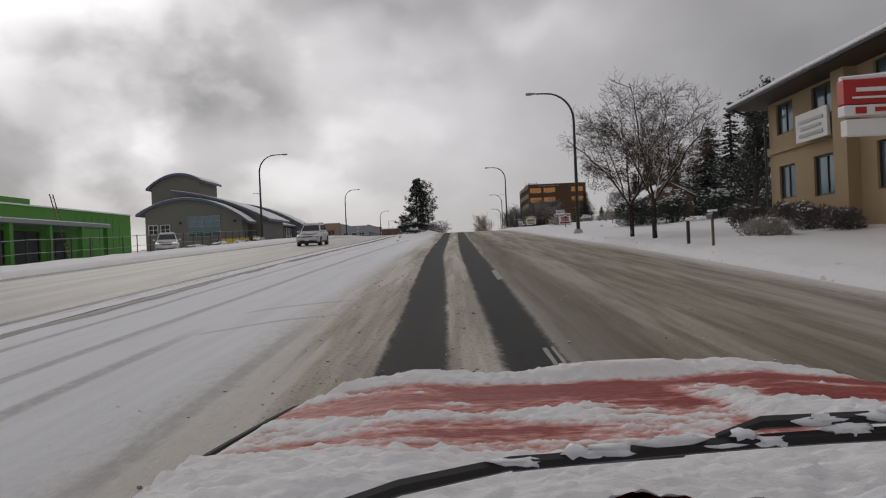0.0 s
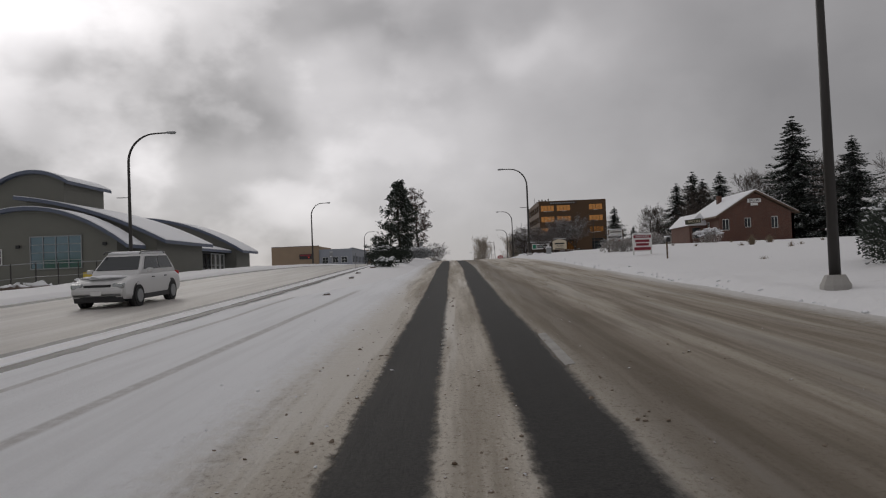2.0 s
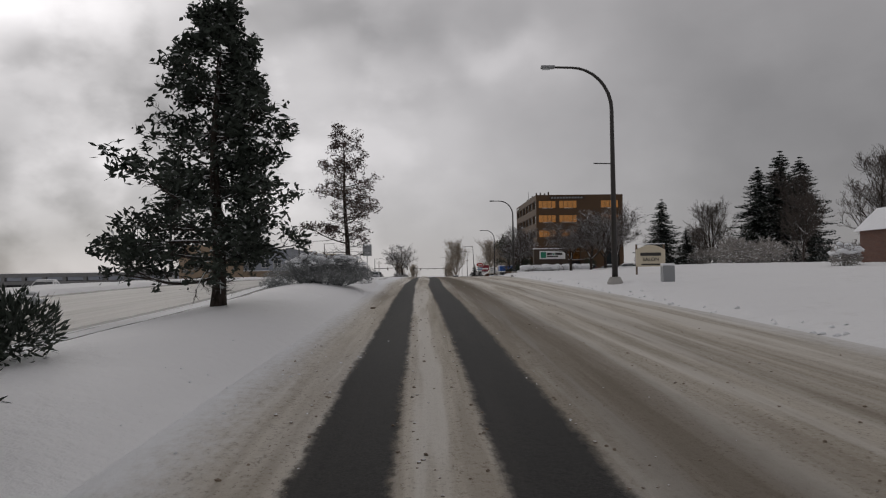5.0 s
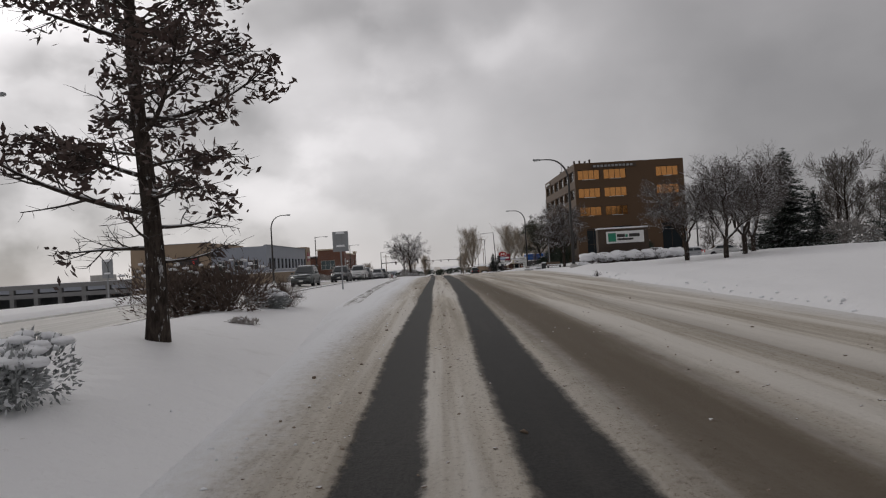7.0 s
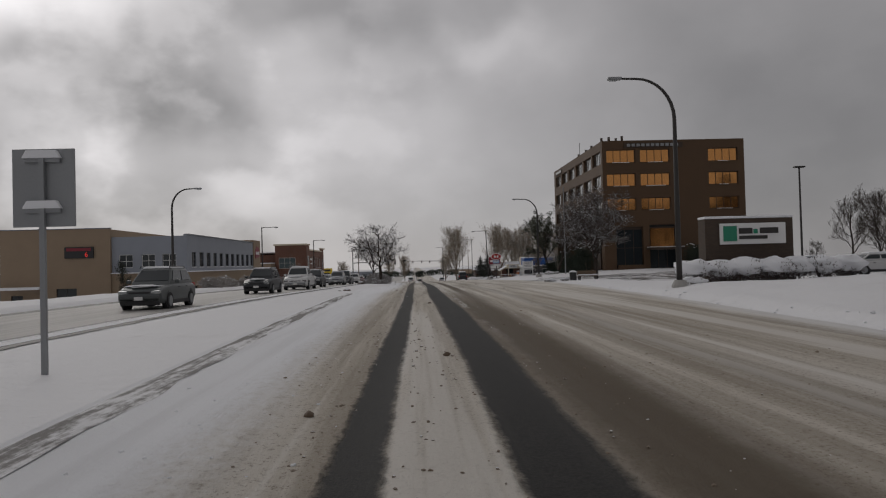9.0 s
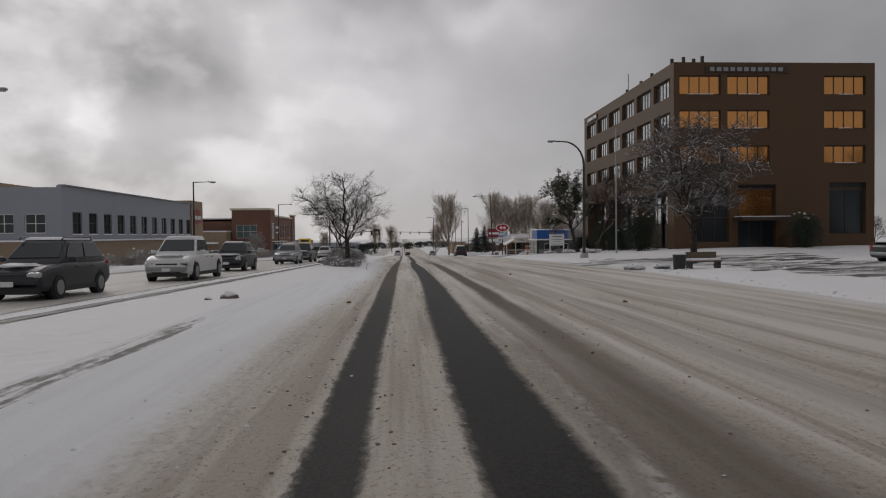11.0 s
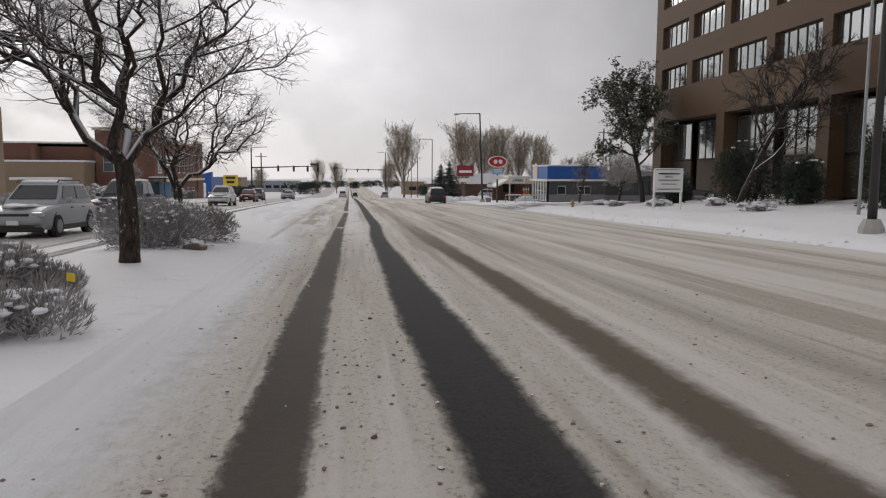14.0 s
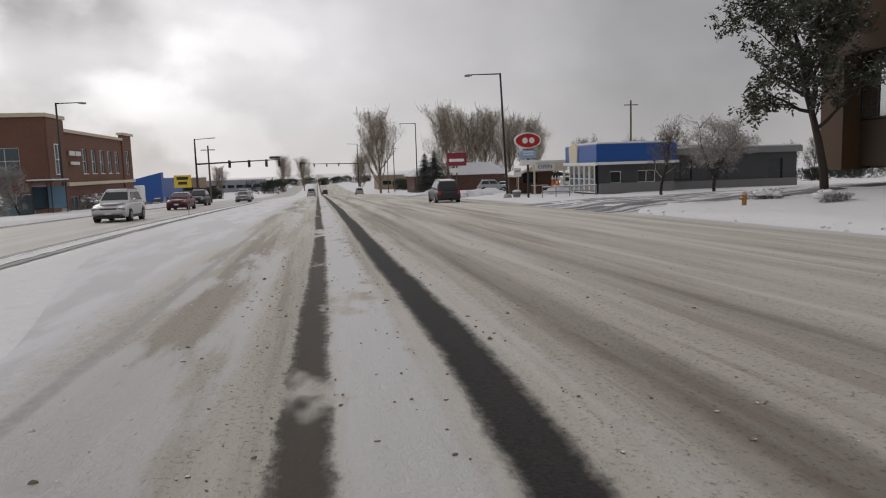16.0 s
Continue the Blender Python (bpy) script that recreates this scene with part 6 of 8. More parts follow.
part("sign_bar", box((2.9, 0.06, 0.36), (-40.1, 226.27, 8.36)), M["dark_red"], disp)
lettering("6", 0.85, (-39.2, 226.27, 7.92), pose(0, 0, 0, 90, 0, 0), M["led_red"], disp, "red_figure")
part("porch", box((5.0, 2.0, 0.3), (-46.5, 225.6, g2 + 2.5)), M["snow_cap"], gb)

# low parking deck
g3 = ground_z(-75, 262) - 0.5
deck = thing("parking_deck", pose(0, 0, 0), "low concrete parking deck dusted with snow", "parking deck")
for i, z in enumerate((3.0, 4.9)):
    part("slab", box((62, 30, 0.9), (-86, 278, z)), M["grey_base"], deck)
for i in range(13):
    part("column", box((0.9, 0.9, 5.1 - g3), (-116 + 5.1 * i, 263.6, g3)), M["grey_base"], deck)
part("core", box((60, 24, 3.0), (-86, 279, g3)), M["dark_wall"], deck)
part("roof_snow", box((61.6, 29.6, 0.1), (-86, 278, 5.81)), M["snow_cap"], deck)
part("stair_head", box((4, 4, 1.4), (-74, 270, 5.8)), M["concrete"], deck)
low = thing("warehouse", pose(0, 0, 0), "long low grey warehouse roof far off", "building")
part("wall", box((90, 40, 9), (-140, 360, -4.0)), M["grey_wall"], low)
part("roof", box((91, 41, 0.3), (-140, 360, 5.01)), M["snow_cap"], low)

# brick shop with a corner tower
g4 = ground_z(-26, 300) - 0.3
shop = thing("brick_shop", pose(0, 0, 0), "red brick two storey shop with a corner tower", "shop building")
facade(shop, (-31.0, 299.2, g4), 0, 6.85, 10.6 - g4, [(0.8, 5.45 - g4, 3.7, 2.4, 2, 1), (0.8, 0.4, 4.6, 2.6, 2, 0)], M["brick_red"], M["teal_glass"], M["frame_white"], 0.4)
facade(shop, (-24.15, 299.2, g4), 90, 4.6, 10.6 - g4, [(1.7, 5.3 - g4, 1.7, 2.9, 1, 1), (0.8, 0.4, 3.0, 2.4, 1, 0)], M["brick_red"], M["teal_glass"], M["frame_white"], 0.4)
facade(shop, (-24.3, 303.8, g4), 90, 21.4, 9.5 - g4, [(5.8 + 3.1 * i, 5.4 - g4, 1.6, 2.6, 0, 1) for i in range(5)] + [(1.2 + 3.3 * i, 0.3, 2.6, 2.2, 1, 0) for i in range(6)], M["brick_red"], M["teal_glass"], M["frame_white"], 0.4, sill=M["frame_white"])
facade(shop, (-24.15, 325.2, g4), 90, 4.4, 10.2 - g4, [(1.2, 5.2 - g4, 1.8, 3.0, 1, 1)], M["brick_red"], M["teal_glass"], M["frame_white"], 0.4)
part("side_wall", box((0.08, 4.56, 10.5 - g4), (-24.09, 301.5, g4)), M["brick_red"], shop)
f = part("window", frame_mesh(1.7, 2.9, 1, 1, 0.1), M["frame_white"], shop)
f.matrix_basis = Matrix.Translation((-24.02, 300.7, 5.3)) @ pose(0, 0, 0, 0, 0, 90)
for cx, cz, cw, ch in frame_cells(1.7, 2.9, 1, 1, 0.1):
    part("pane", box((cw + 0.02, 0.02, ch + 0.02), (cx + cw / 2, 0.015, cz - 0.01)), M["teal_glass"], f)
part("cornice", box((7.3, 5.2, 0.35), (-27.6, 301.5, 10.55)), M["cream"], shop)
part("cornice", box((0.7, 21.4, 0.3), (-24.4, 314.5, 9.45)), M["cream"], shop)
part("cornice", box((0.9, 4.8, 0.3), (-24.3, 327.4, 10.15)), M["cream"], shop)
part("ledge", box((0.5, 26, 0.35), (-24.1, 316.5, 4.2)), M["cream"], shop)
part("roof", box((14, 28, 0.3), (-31.6, 315.5, 8.6)), M["snow_cap"], shop, "snow covered flat roof")
part("wall", box((0.4, 30, 8.6 - g4), (-38.4, 314.4, g4)), M["brick_red"], shop)
part("wall", box((14, 0.4, 9.4 - g4), (-31.4, 329.6, g4)), M["brick_red"], shop)
part("rear_wing", box((36, 16, 9.0 - g4), (-49.0, 309.5, g4)), M["brick_red"], shop)
part("rear_wing_snow", box((36.2, 16.2, 0.2), (-49.0, 309.5, 9.0)), M["snow_cap"], shop)
part("front_wing", box((28, 5.0, 6.6 - g4), (-45.2, 298.0, g4)), M["tan2"], shop, "low tan front block")
part("front_wing_snow", box((28.2, 5.2, 0.22), (-45.2, 298.0, 6.6)), M["snow_cap"], shop)
part("canopy", box((6.0, 2.4, 0.3), (-35.5, 294.4, 4.5)), M["snow_cap"], shop)
part("shop_door", box((5.2, 0.2, 2.6), (-36.0, 295.4, g4 + 0.2)), M["dark_glass"], shop)
for y, w in ((305.6, 1.6), (307.5, 1.6)):
    part("sign_bar", box((0.08, w, 0.45), (-24.05, y, 7.2)), M["white"], shop)
part("sign_bar", box((0.08, 2.6, 0.3), (-24.05, 306.4, 6.3)), M["white"], shop)
pyl = thing("pylon_sign", on_ground(-28.5, 292.6), "low shop sign with a red head and white panels", "sign")
part("plinth", box((2.4, 0.5, 0.7), (0, 0, 0)), M["concrete"], pyl)
part("panel", box((2.3, 0.35, 1.0), (0, 0, 0.7)), M["white"], pyl)
part("head", box((2.5, 0.42, 0.75), (0, 0, 1.7), 0.03), M["red"], pyl)
part("sign_bar", box((1.6, 0.04, 0.25), (0, -0.23, 1.95)), M["white"], pyl)
part("snow_cap", box((2.5, 0.42, 0.1), (0, 0, 2.45), 0.04), M["snow_cap"], pyl)
shel = thing("bus_shelter", on_ground(-20.6, 288.5), "glass bus shelter with snow on its roof", "bus shelter")
for x in (-0.7, 0.7):
    for y in (-1.6, 1.6):
        part("post", box((0.08, 0.08, 2.4), (x, y, 0)), M["pole"], shel)
part("roof", box((1.9, 3.7, 0.14), (0, 0, 2.4), 0.03), M["pole"], shel)
part("roof_snow", box((1.85, 3.6, 0.1), (0, 0, 2.545), 0.04), M["snow_cap"], shel)
part("back_pane", box((0.03, 3.1, 1.9), (-0.7, 0, 0.3)), M["dark_glass"], shel)
part("poster", box((1.3, 0.06, 1.7), (0, 1.6, 0.35)), M["light_blue"], shel)

# blue store, yellow sign, trailer
g5 = ground_z(-60, 450)
blue = thing("blue_store", pose(0, 0, 0), "large blue and white store far down the street", "shop building")
part("wall", box((40, 30, 8.0), (-64, 462, g5 - 0.5)), M["blue"], blue)
part("wedge", prism([(-56, g5 + 1), (-44, g5 + 1), (-44, g5 + 9.2), (-56, g5 + 6.4)], 3.0, at=(0, 444.5, 0)), M["blue"], blue)
part("white_band", box((40.2, 0.3, 2.6), (-64, 446.8, g5 - 0.4)), M["white"], blue)
ys = thing("pole_sign", on_ground(-35.5, 429), "square yellow store sign on a post", "sign")
part("post", tube([(0, 0, 0), (0, 0, 4.9)], 0.2, 8), M["pole"], ys)
part("face", box((4.3, 0.5, 3.3), (0, 0, 4.4), 0.05), M["yellow"], ys)
for z, w in ((6.5, 2.9), (5.2, 2.3)):
    part("sign_bar", box((w, 0.05, 0.75), (0, -0.28, z)), M["black"], ys)
tr = thing("box_trailer", on_ground(-29.5, 352, 8), "white box trailer parked beside the brick shop", "trailer")
part("box", box((2.5, 8.5, 2.7), (0, 0, 1.1), 0.04), M["white"], tr)
part("chassis", box((0.9, 8.0, 0.3), (0, 0, 0.75)), M["black"], tr)
for y in (-3.4, 2.2, 3.3):
    for x in (-1.0, 1.0):
        part("wheel", disc(0.48, 0.3, (x, y, 0.48)), M["rubber"], tr)
part("snow", box((2.4, 8.3, 0.12), (0, 0, 3.8), 0.05), M["snow_cap"], tr)
for i, (x, y, w, d, h, mat) in enumerate([(-70, 560, 40, 20, 9, "tan2"), (-44, 640, 30, 20, 7, "grey_wall"), (40, 540, 30, 22, 6.5, "tan2"), (62, 480, 36, 20, 6, "brick_house"), (-95, 520, 30, 30, 11, "cream")]):
    fb = thing("far_shop", on_ground(x, y, 0, 0.5), "low flat roofed shop far down the street", "shop building", "far shops")
    part("wall", box((w, d, h), (0, 0, 0)), M[mat], fb)
    part("roof", box((w + 0.4, d + 0.4, 0.3), (0, 0, h)), M["snow_cap"], fb)
    for q in range(6):
        part("window", box((w / 9, 0.1, 1.6), (-w / 2 + (q + 0.8) * w / 6.6, -d / 2 - 0.05, h * 0.4)), M["dark_glass"], fb)

# ---- right side buildings ----
g6 = ground_z(18, 28) - 0.2
tan = thing("stucco_office", pose(0, 0, 0), "tan stucco two storey office under a deep hipped roof", "office building")
facade(tan, (16.35, 36.0, g6), -90, 26.0, 8.0 - g6, [(0.85, 6.35 - g6, 1.7, 1.5), (4.3, 6.45 - g6, 1.9, 1.45), (9.0, 6.4 - g6, 1.9, 1.5), (0.95, 3.25 - g6, 1.6, 1.6), (4.3, 3.15 - g6, 1.9, 1.75), (9.0, 3.1 - g6, 2.2, 1.8)], M["tan"], M["teal_glass"], M["pole"], 0.35, bars=1, rows=0, inset=0.14, t=0.09)
part("wall", box((11, 0.35, 8.0 - g6), (21.9, 35.8, g6)), M["tan"], tan)
part("pilaster", box((0.5, 1.0, 8.0 - g6), (16.1, 28.6, g6)), M["tan"], tan)
part("cornice", box((0.14, 26.0, 0.3), (16.29, 23.0, 5.5)), M["tan"], tan)
roof = bmesh.new()
a = [roof.verts.new(v) for v in ((14.9, 37.4, 8.0), (14.9, 8.5, 8.0), (28.9, 8.5, 8.0), (28.9, 37.4, 8.0))]
b = [roof.verts.new(v) for v in ((14.9, 37.4, 8.22), (14.9, 8.5, 8.22), (28.9, 8.5, 8.22), (28.9, 37.4, 8.22))]
c = [roof.verts.new(v) for v in ((21.9, 31.0, 11.0), (21.9, 15.0, 11.0))]
roof.faces.new(a)
for i in range(4):
    roof.faces.new((a[i], a[(i + 1) % 4], b[(i + 1) % 4], b[i]))
roof.faces.new((b[0], b[1], c[1], c[0])), roof.faces.new((b[2], b[3], c[0], c[1])), roof.faces.new((b[1], b[2], c[1])), roof.faces.new((b[3], b[0], c[0]))
part("roof", roof, M["office_dark"], tan, "dark hipped roof with deep eaves")
rs = bmesh.new()
b = [rs.verts.new(v) for v in ((15.15, 37.1, 8.36), (15.15, 8.8, 8.36), (28.6, 8.8, 8.36), (28.6, 37.1, 8.36))]
c = [rs.verts.new(v) for v in ((21.9, 31.0, 11.14), (21.9, 15.0, 11.14))]
rs.faces.new((b[0], b[1], c[1], c[0])), rs.faces.new((b[2], b[3], c[0], c[1])), rs.faces.new((b[1], b[2], c[1])), rs.faces.new((b[3], b[0], c[0])), rs.faces.new(b[::-1])
part("roof_snow", rs, M["snow_cap"], tan, "smooth snow over the roof")
part("gutter", tube([(14.85, 37.4, 8.1), (14.85, 8.5, 8.1)], 0.09, 6), M["black"], tan)
part("eave_snow", tube([(14.95, 37.5, 8.24), (14.95, 30, 8.27), (14.95, 20, 8.24), (14.95, 8.4, 8.25)], 0.13, 8), M["snow_cap"], tan, "snow hanging along the eave")
part("downpipe", tube([(14.9, 37.0, 8.05), (15.7, 36.3, 7.5), (16.2, 36.1, 7.2), (16.2, 36.1, g6)], 0.06, 6), M["black"], tan)
brd = part("sign_board", box((0.14, 2.7, 1.25), (15.95, 30.9, 5.55), 0.02), M["frame_white"], tan, "white wall sign in a dark frame")
for z, w in ((6.35, 2.1), (6.05, 1.7), (5.75, 2.0)):
    part("sign_bar", box((0.03, w, 0.13), (15.86, 30.9, z)), M["galv"], brd)
rsn = thing("pylon_sign", on_ground(11.83, 18.0), "red and white insurance sign beside the pavement", "sign")
zz = ground_z(11.83, 18.0) + 0.06
part("post", box((0.35, 0.3, 4.6 - zz), (0.9, 0, 0)), M["office_dark"], rsn)
part("face", box((3.2, 0.32, 0.62), (0, 0, 4.82 - zz), 0.02), M["red"], rsn)
part("face", box((3.2, 0.32, 0.26), (0, 0, 4.54 - zz), 0.02), M["white"], rsn)
part("lower_face", box((3.1, 0.3, 0.4), (0, 0, 4.05 - zz), 0.02), M["white"], rsn)
part("top_cap", tube([(-1.6, 0, 5.46 - zz), (0, 0, 5.56 - zz), (1.6, 0, 5.46 - zz)], 0.08, 6), M["snow_cap"], rsn)
for x, z, w, h, m_ in ((-0.45, 5.12, 1.7, 0.10, "white"), (-0.45, 4.95, 1.9, 0.05, "white"), (-0.1, 4.62, 1.5, 0.10, "red"), (-1.2, 4.58, 0.26, 0.16, "red")):
    part("sign_bar", box((w, 0.03, h), (x, -0.18, z - zz)), M[m_], rsn)

g7 = ground_z(33, 115) - 0.25
house = thing("brick_house", pose(0, 0, 0), "single storey brown brick house with a snowy gable roof", "house")
facade(house, (30.3, 114.0, g7), 0, 8.4, 7.9 - g7, [(0.35, 6.2 - g7, 0.8, 1.3, 1, 0), (2.85, 6.45 - g7, 0.75, 1.1, 1, 0), (5.85, 6.25 - g7, 0.8, 1.35, 1, 0)], M["brick_house"], M["dark_glass"], M["frame_white"], 0.3)
facade(house, (30.3, 125.0, g7), -90, 11.0, 7.9 - g7, [(2.0, 6.1 - g7, 0.9, 1.3, 1, 0), (7.0, 6.1 - g7, 0.9, 1.3, 1, 0)], M["brick_house"], M["dark_glass"], M["frame_white"], 0.3)
part("wall", box((0.3, 11, 7.9 - g7), (38.55, 119.5, g7)), M["brick_house"], house)
part("wall", box((8.4, 0.3, 7.9 - g7), (34.5, 124.85, g7)), M["brick_house"], house)
part("gable", prism([(30.3, 7.9), (38.7, 7.9), (34.4, 10.35)], 0.3, at=(0, 114.0, 0)), M["brick_house"], house)
part("gable", prism([(30.3, 7.9), (38.7, 7.9), (34.4, 10.35)], 0.3, at=(0, 124.7, 0)), M["brick_house"], house)
for sx, ex in ((34.4, 29.8), (34.4, 39.2)):
    ez = 7.64 if ex < sx else 10.45 - (ex - sx) * 0.545
    part("roof", prism([(sx, 10.45), (ex, ez), (ex, ez + 0.16), (sx, 10.62)], 11.8, at=(0, 113.6, 0)), M["wood"], house)
    part("roof_snow", prism([(sx, 10.74), (ex - 0.02 * (ex - sx), ez + 0.30), (ex - 0.02 * (ex - sx), ez + 0.17), (sx, 10.625)], 11.6, at=(0, 113.7, 0)), M["snow_cap"], house, "thick snow on the roof")
part("chimney", box((0.5, 0.5, 1.0), (33.0, 121.0, 9.7)), M["brick_house"], house)
part("wing", box((2.0, 7.0, 7.2 - g7), (29.3, 121.8, g7)), M["brick_house"], house)
part("wing_roof", prism([(28.0, 7.1), (30.5, 7.1), (29.6, 8.6)], 7.4, at=(0, 118.1, 0)), M["snow_cap"], house, "snowy roof of the side wing")
part("wing_window", box((0.9, 0.1, 1.2), (29.1, 118.26, 5.6)), M["dark_glass"], house)
bd = part("gable_sign", box((1.5, 0.08, 0.42), (34.3, 113.93, 9.25)), M["white"], house)
lettering("SALON", 0.36, (34.3, 113.87, 9.46), pose(0, 0, 0, 90, 0, 0), M["pole"], bd)
bd = part("gable_sign", box((0.8, 0.08, 0.3), (34.3, 113.93, 8.9)), M["white"], house)
ws = part("wing_sign", box((1.9, 0.1, 0.55), (28.7, 117.9, 7.3), 0.02, rot=pose(0, 0, 0, 0, -6, 0)), M["leaf_olive"], house)
lettering("SALON", 0.45, (28.75, 117.83, 7.58), pose(0, 0, 0, 90, 0, 0), M["cream"], ws)

# drive-in restaurant
g8 = ground_z(23, 280) - 0.2
dq = thing("drive_in_restaurant", pose(0, 0, 0), "low charcoal restaurant with a bright blue roof band", "restaurant")
facade(dq, (22.5, 284.2, g8), 0, 6.6, 4.75 - g8, [(1.0, 0.95, 1.0, 1.0, 0, 0), (3.4, 0.95, 1.6, 1.0, 1, 0)], M["dark_wall"], M["dark_glass"], M["frame_white"], 0.3)
part("plinth", box((6.6, 0.12, 0.98), (25.8, 284.13, g8)), M["grey_base"], dq)
part("roof_band", box((7.0, 7.4, 1.45), (25.7, 287.6, 4.9), 0.06), M["blue"], dq, "deep blue roof band")
part("white_trim", box((7.3, 7.7, 0.22), (25.7, 287.6, 4.68)), M["white"], dq)
part("roof_snow", box((6.8, 7.2, 0.16), (25.7, 287.6, 6.36), 0.05), M["snow_cap"], dq)
part("badge", prism([(288.2, 4.75), (289.9, 4.75), (290.1, 6.2), (289.0, 6.7), (288.0, 6.2)], 0.2, plane="YZ", at=(22.1, 0, 0)), M["cream"], dq)
for i in range(5):
    f = part("window", frame_mesh(1.1, 2.3, 0, 1, 0.08), M["frame_white"], dq)
    f.matrix_basis = Matrix.Translation((22.2, 290.2 - 1.2 * i, g8 + 0.2)) @ pose(0, 0, 0, 0, 0, -90)
    part("pane", box((1.05, 0.03, 2.2), (0.55, 0.04, 0.03)), M["grey_glass"], f)
part("inner_wall", box((5.8, 6.4, 4.6 - g8), (25.8, 287.8, g8)), M["dark_wall"], dq)
part("wall", box((0.3, 6.6, 4.75 - g8), (28.95, 287.8, g8)), M["dark_wall"], dq)
wing = facade(dq, (29.1, 287.0, g8), 0, 13.4, 3.7 + 1.6 - g8, [(1.2, 0.95, 2.0, 1.6, 1, 0), (4.6, 0.95, 2.0, 1.6, 1, 0), (10.6, 0.3, 1.4, 2.3, 0, 1)], M["dark_wall"], M["dark_glass"], M["pole"], 0.3, name="wing_wall")
part("wing_plinth", box((13.4, 0.12, 0.8), (35.8, 286.93, g8)), M["grey_base"], dq)
part("wing_back", box((13.4, 6.0, 3.6 + 1.6 - g8), (35.8, 290.4, g8)), M["dark_wall"], dq)
part("wing_fascia", box((13.8, 7.2, 0.55), (35.9, 290.2, 5.3), 0.03), M["grey_base"], dq)
part("wing_snow", box((13.6, 7.0, 0.14), (35.9, 290.2, 5.855), 0.05), M["snow_cap"], dq)
can = thing("drive_canopy", pose(0, 0, 0), "cream drive-through canopy with an open sign", "canopy")
gc = ground_z(21, 296) - 0.05
part("fascia", box((3.5, 4.6, 0.85), (21.9, 297.0, 4.2), 0.05), M["cream"], can)
part("roof_snow", box((3.4, 4.4, 0.2), (21.9, 297.0, 5.05), 0.06), M["snow_cap"], can)
part("awning", prism([(18.6, 3.7), (20.14, 4.5), (20.14, 4.62), (18.5, 3.78)], 4.0, at=(0, 295.0, 0)), M["cream"], can, "sloping cream awning")
part("awning_snow", prism([(18.6, 3.84), (20.13, 4.63), (20.13, 4.78), (18.55, 3.92)], 3.9, at=(0, 295.05, 0)), M["snow_cap"], can)
for x, y in ((18.8, 295.2), (20.4, 295.0), (23.4, 295.0)):
    part("post", box((0.16, 0.16, (4.25 if x > 19 else 3.85) - gc), (x, y, gc), 0.02), M["cream"], can)
part("back_wall", box((4.6, 0.25, 4.2 - gc), (21.3, 299.2, gc)), M["brick_house"], can)
part("hatch", box((1.5, 0.1, 1.0), (21.2, 299.04, gc + 1.1), 0.02), M["dark_glass"], can)
bd = part("open_sign", box((1.9, 0.1, 0.62), (21.35, 294.62, 4.31)), M["white"], can)
lettering("OPEN", 0.55, (21.35, 294.55, 4.62), pose(0, 0, 0, 90, 0, 0), M["black"], bd)
ct = thing("service_counter", pose(21.4, 296.6, gc), "low reddish brown counter under the canopy", "counter")
part("body", box((1.5, 0.6, 0.85), (0, 0, 0), 0.02), M["brick_house"], ct)
part("top", box((1.6, 0.7, 0.06), (0, 0, 0.852), 0.01), M["snow_cap"], ct, "snowy counter top")
for i in range(3):
    um = thing("folded_umbrella", pose(22.35 + 0.34 * i, 295.4 + 0.15 * i, gc), "folded orange umbrella with a snowy tip", "umbrella", "folded umbrellas")
    part("pole", tube([(0, 0, 0), (0, 0, 1.75)], 0.02, 6), M["galv"], um)
    part("canopy", tube([(0, 0, 0.45), (0, 0, 0.9), (0, 0, 1.5)], [0.17, 0.14, 0.05], 8), M["orange"], um)
    part("snow_tip", tube([(0, 0, 1.42), (0, 0, 1.6), (0, 0, 1.8)], [0.10, 0.09, 0.02], 8), M["snow_cap"], um)
rg = random.Random(77)
pile = thing("snow_heap", pose(22.2, 293.9, ground_z(22.2, 293.9) - 0.1), "rough heap of ploughed snow by the canopy", "snow heap")
child("snow", *merge([lump(rg, (dx, 0.2 * rg.random(), 0.1), (0.75, 0.6, h_), 0.3, 12, 7) for dx, h_ in ((-0.5, 0.45), (0.2, 0.75), (0.8, 0.5))]), M["snow_cap"], pile, True)
rail = thing("patio_railing", pose(0, 0, 0), "low metal railing with snow round the patio", "railing")
zr = ground_z(19, 282) - 0.05
for i in range(5):
    part("post", tube([(17.0 + 1.1 * i, 282.0, zr), (17.0 + 1.1 * i, 282.0, zr + 0.8)], 0.035, 6), M["galv"], rail)
for z in (0.42, 0.78):
    part("rail", box((4.5, 0.07, 0.07), (19.2, 282.0, zr + z), 0.01), M["galv"], rail)
part("rail_snow", box((4.4, 0.09, 0.06), (19.2, 282.0, zr + 0.852), 0.02), M["snow_cap"], rail)
nb = thing("notice_sign", on_ground(15.75, 284.6), "small pale notice on a thin post", "sign")
part("post", tube([(0, 0, 0), (0, 0, 2.2)], 0.035, 6), M["pole"], nb)
pn = part("panel", box((0.62, 0.05, 0.7), (0, -0.06, 1.75), 0.01), M["white"], nb)
part("sign_bar", box((0.44, 0.02, 0.1), (0, -0.095, 2.15)), M["galv"], pn)
bn = thing("planter", on_ground(15.5, 284.0), "grey planter tub filled with snow", "planter")
part("tub", tube([(0, 0, 0), (0, 0, 0.5)], [0.26, 0.36], 10), M["grey_base"], bn)
child("snow", *lump(rg, (0, 0, 0.5), (0.34, 0.34, 0.14), 0.2, 12, 6), M["snow_cap"], bn, True)
rg = random.Random(78)
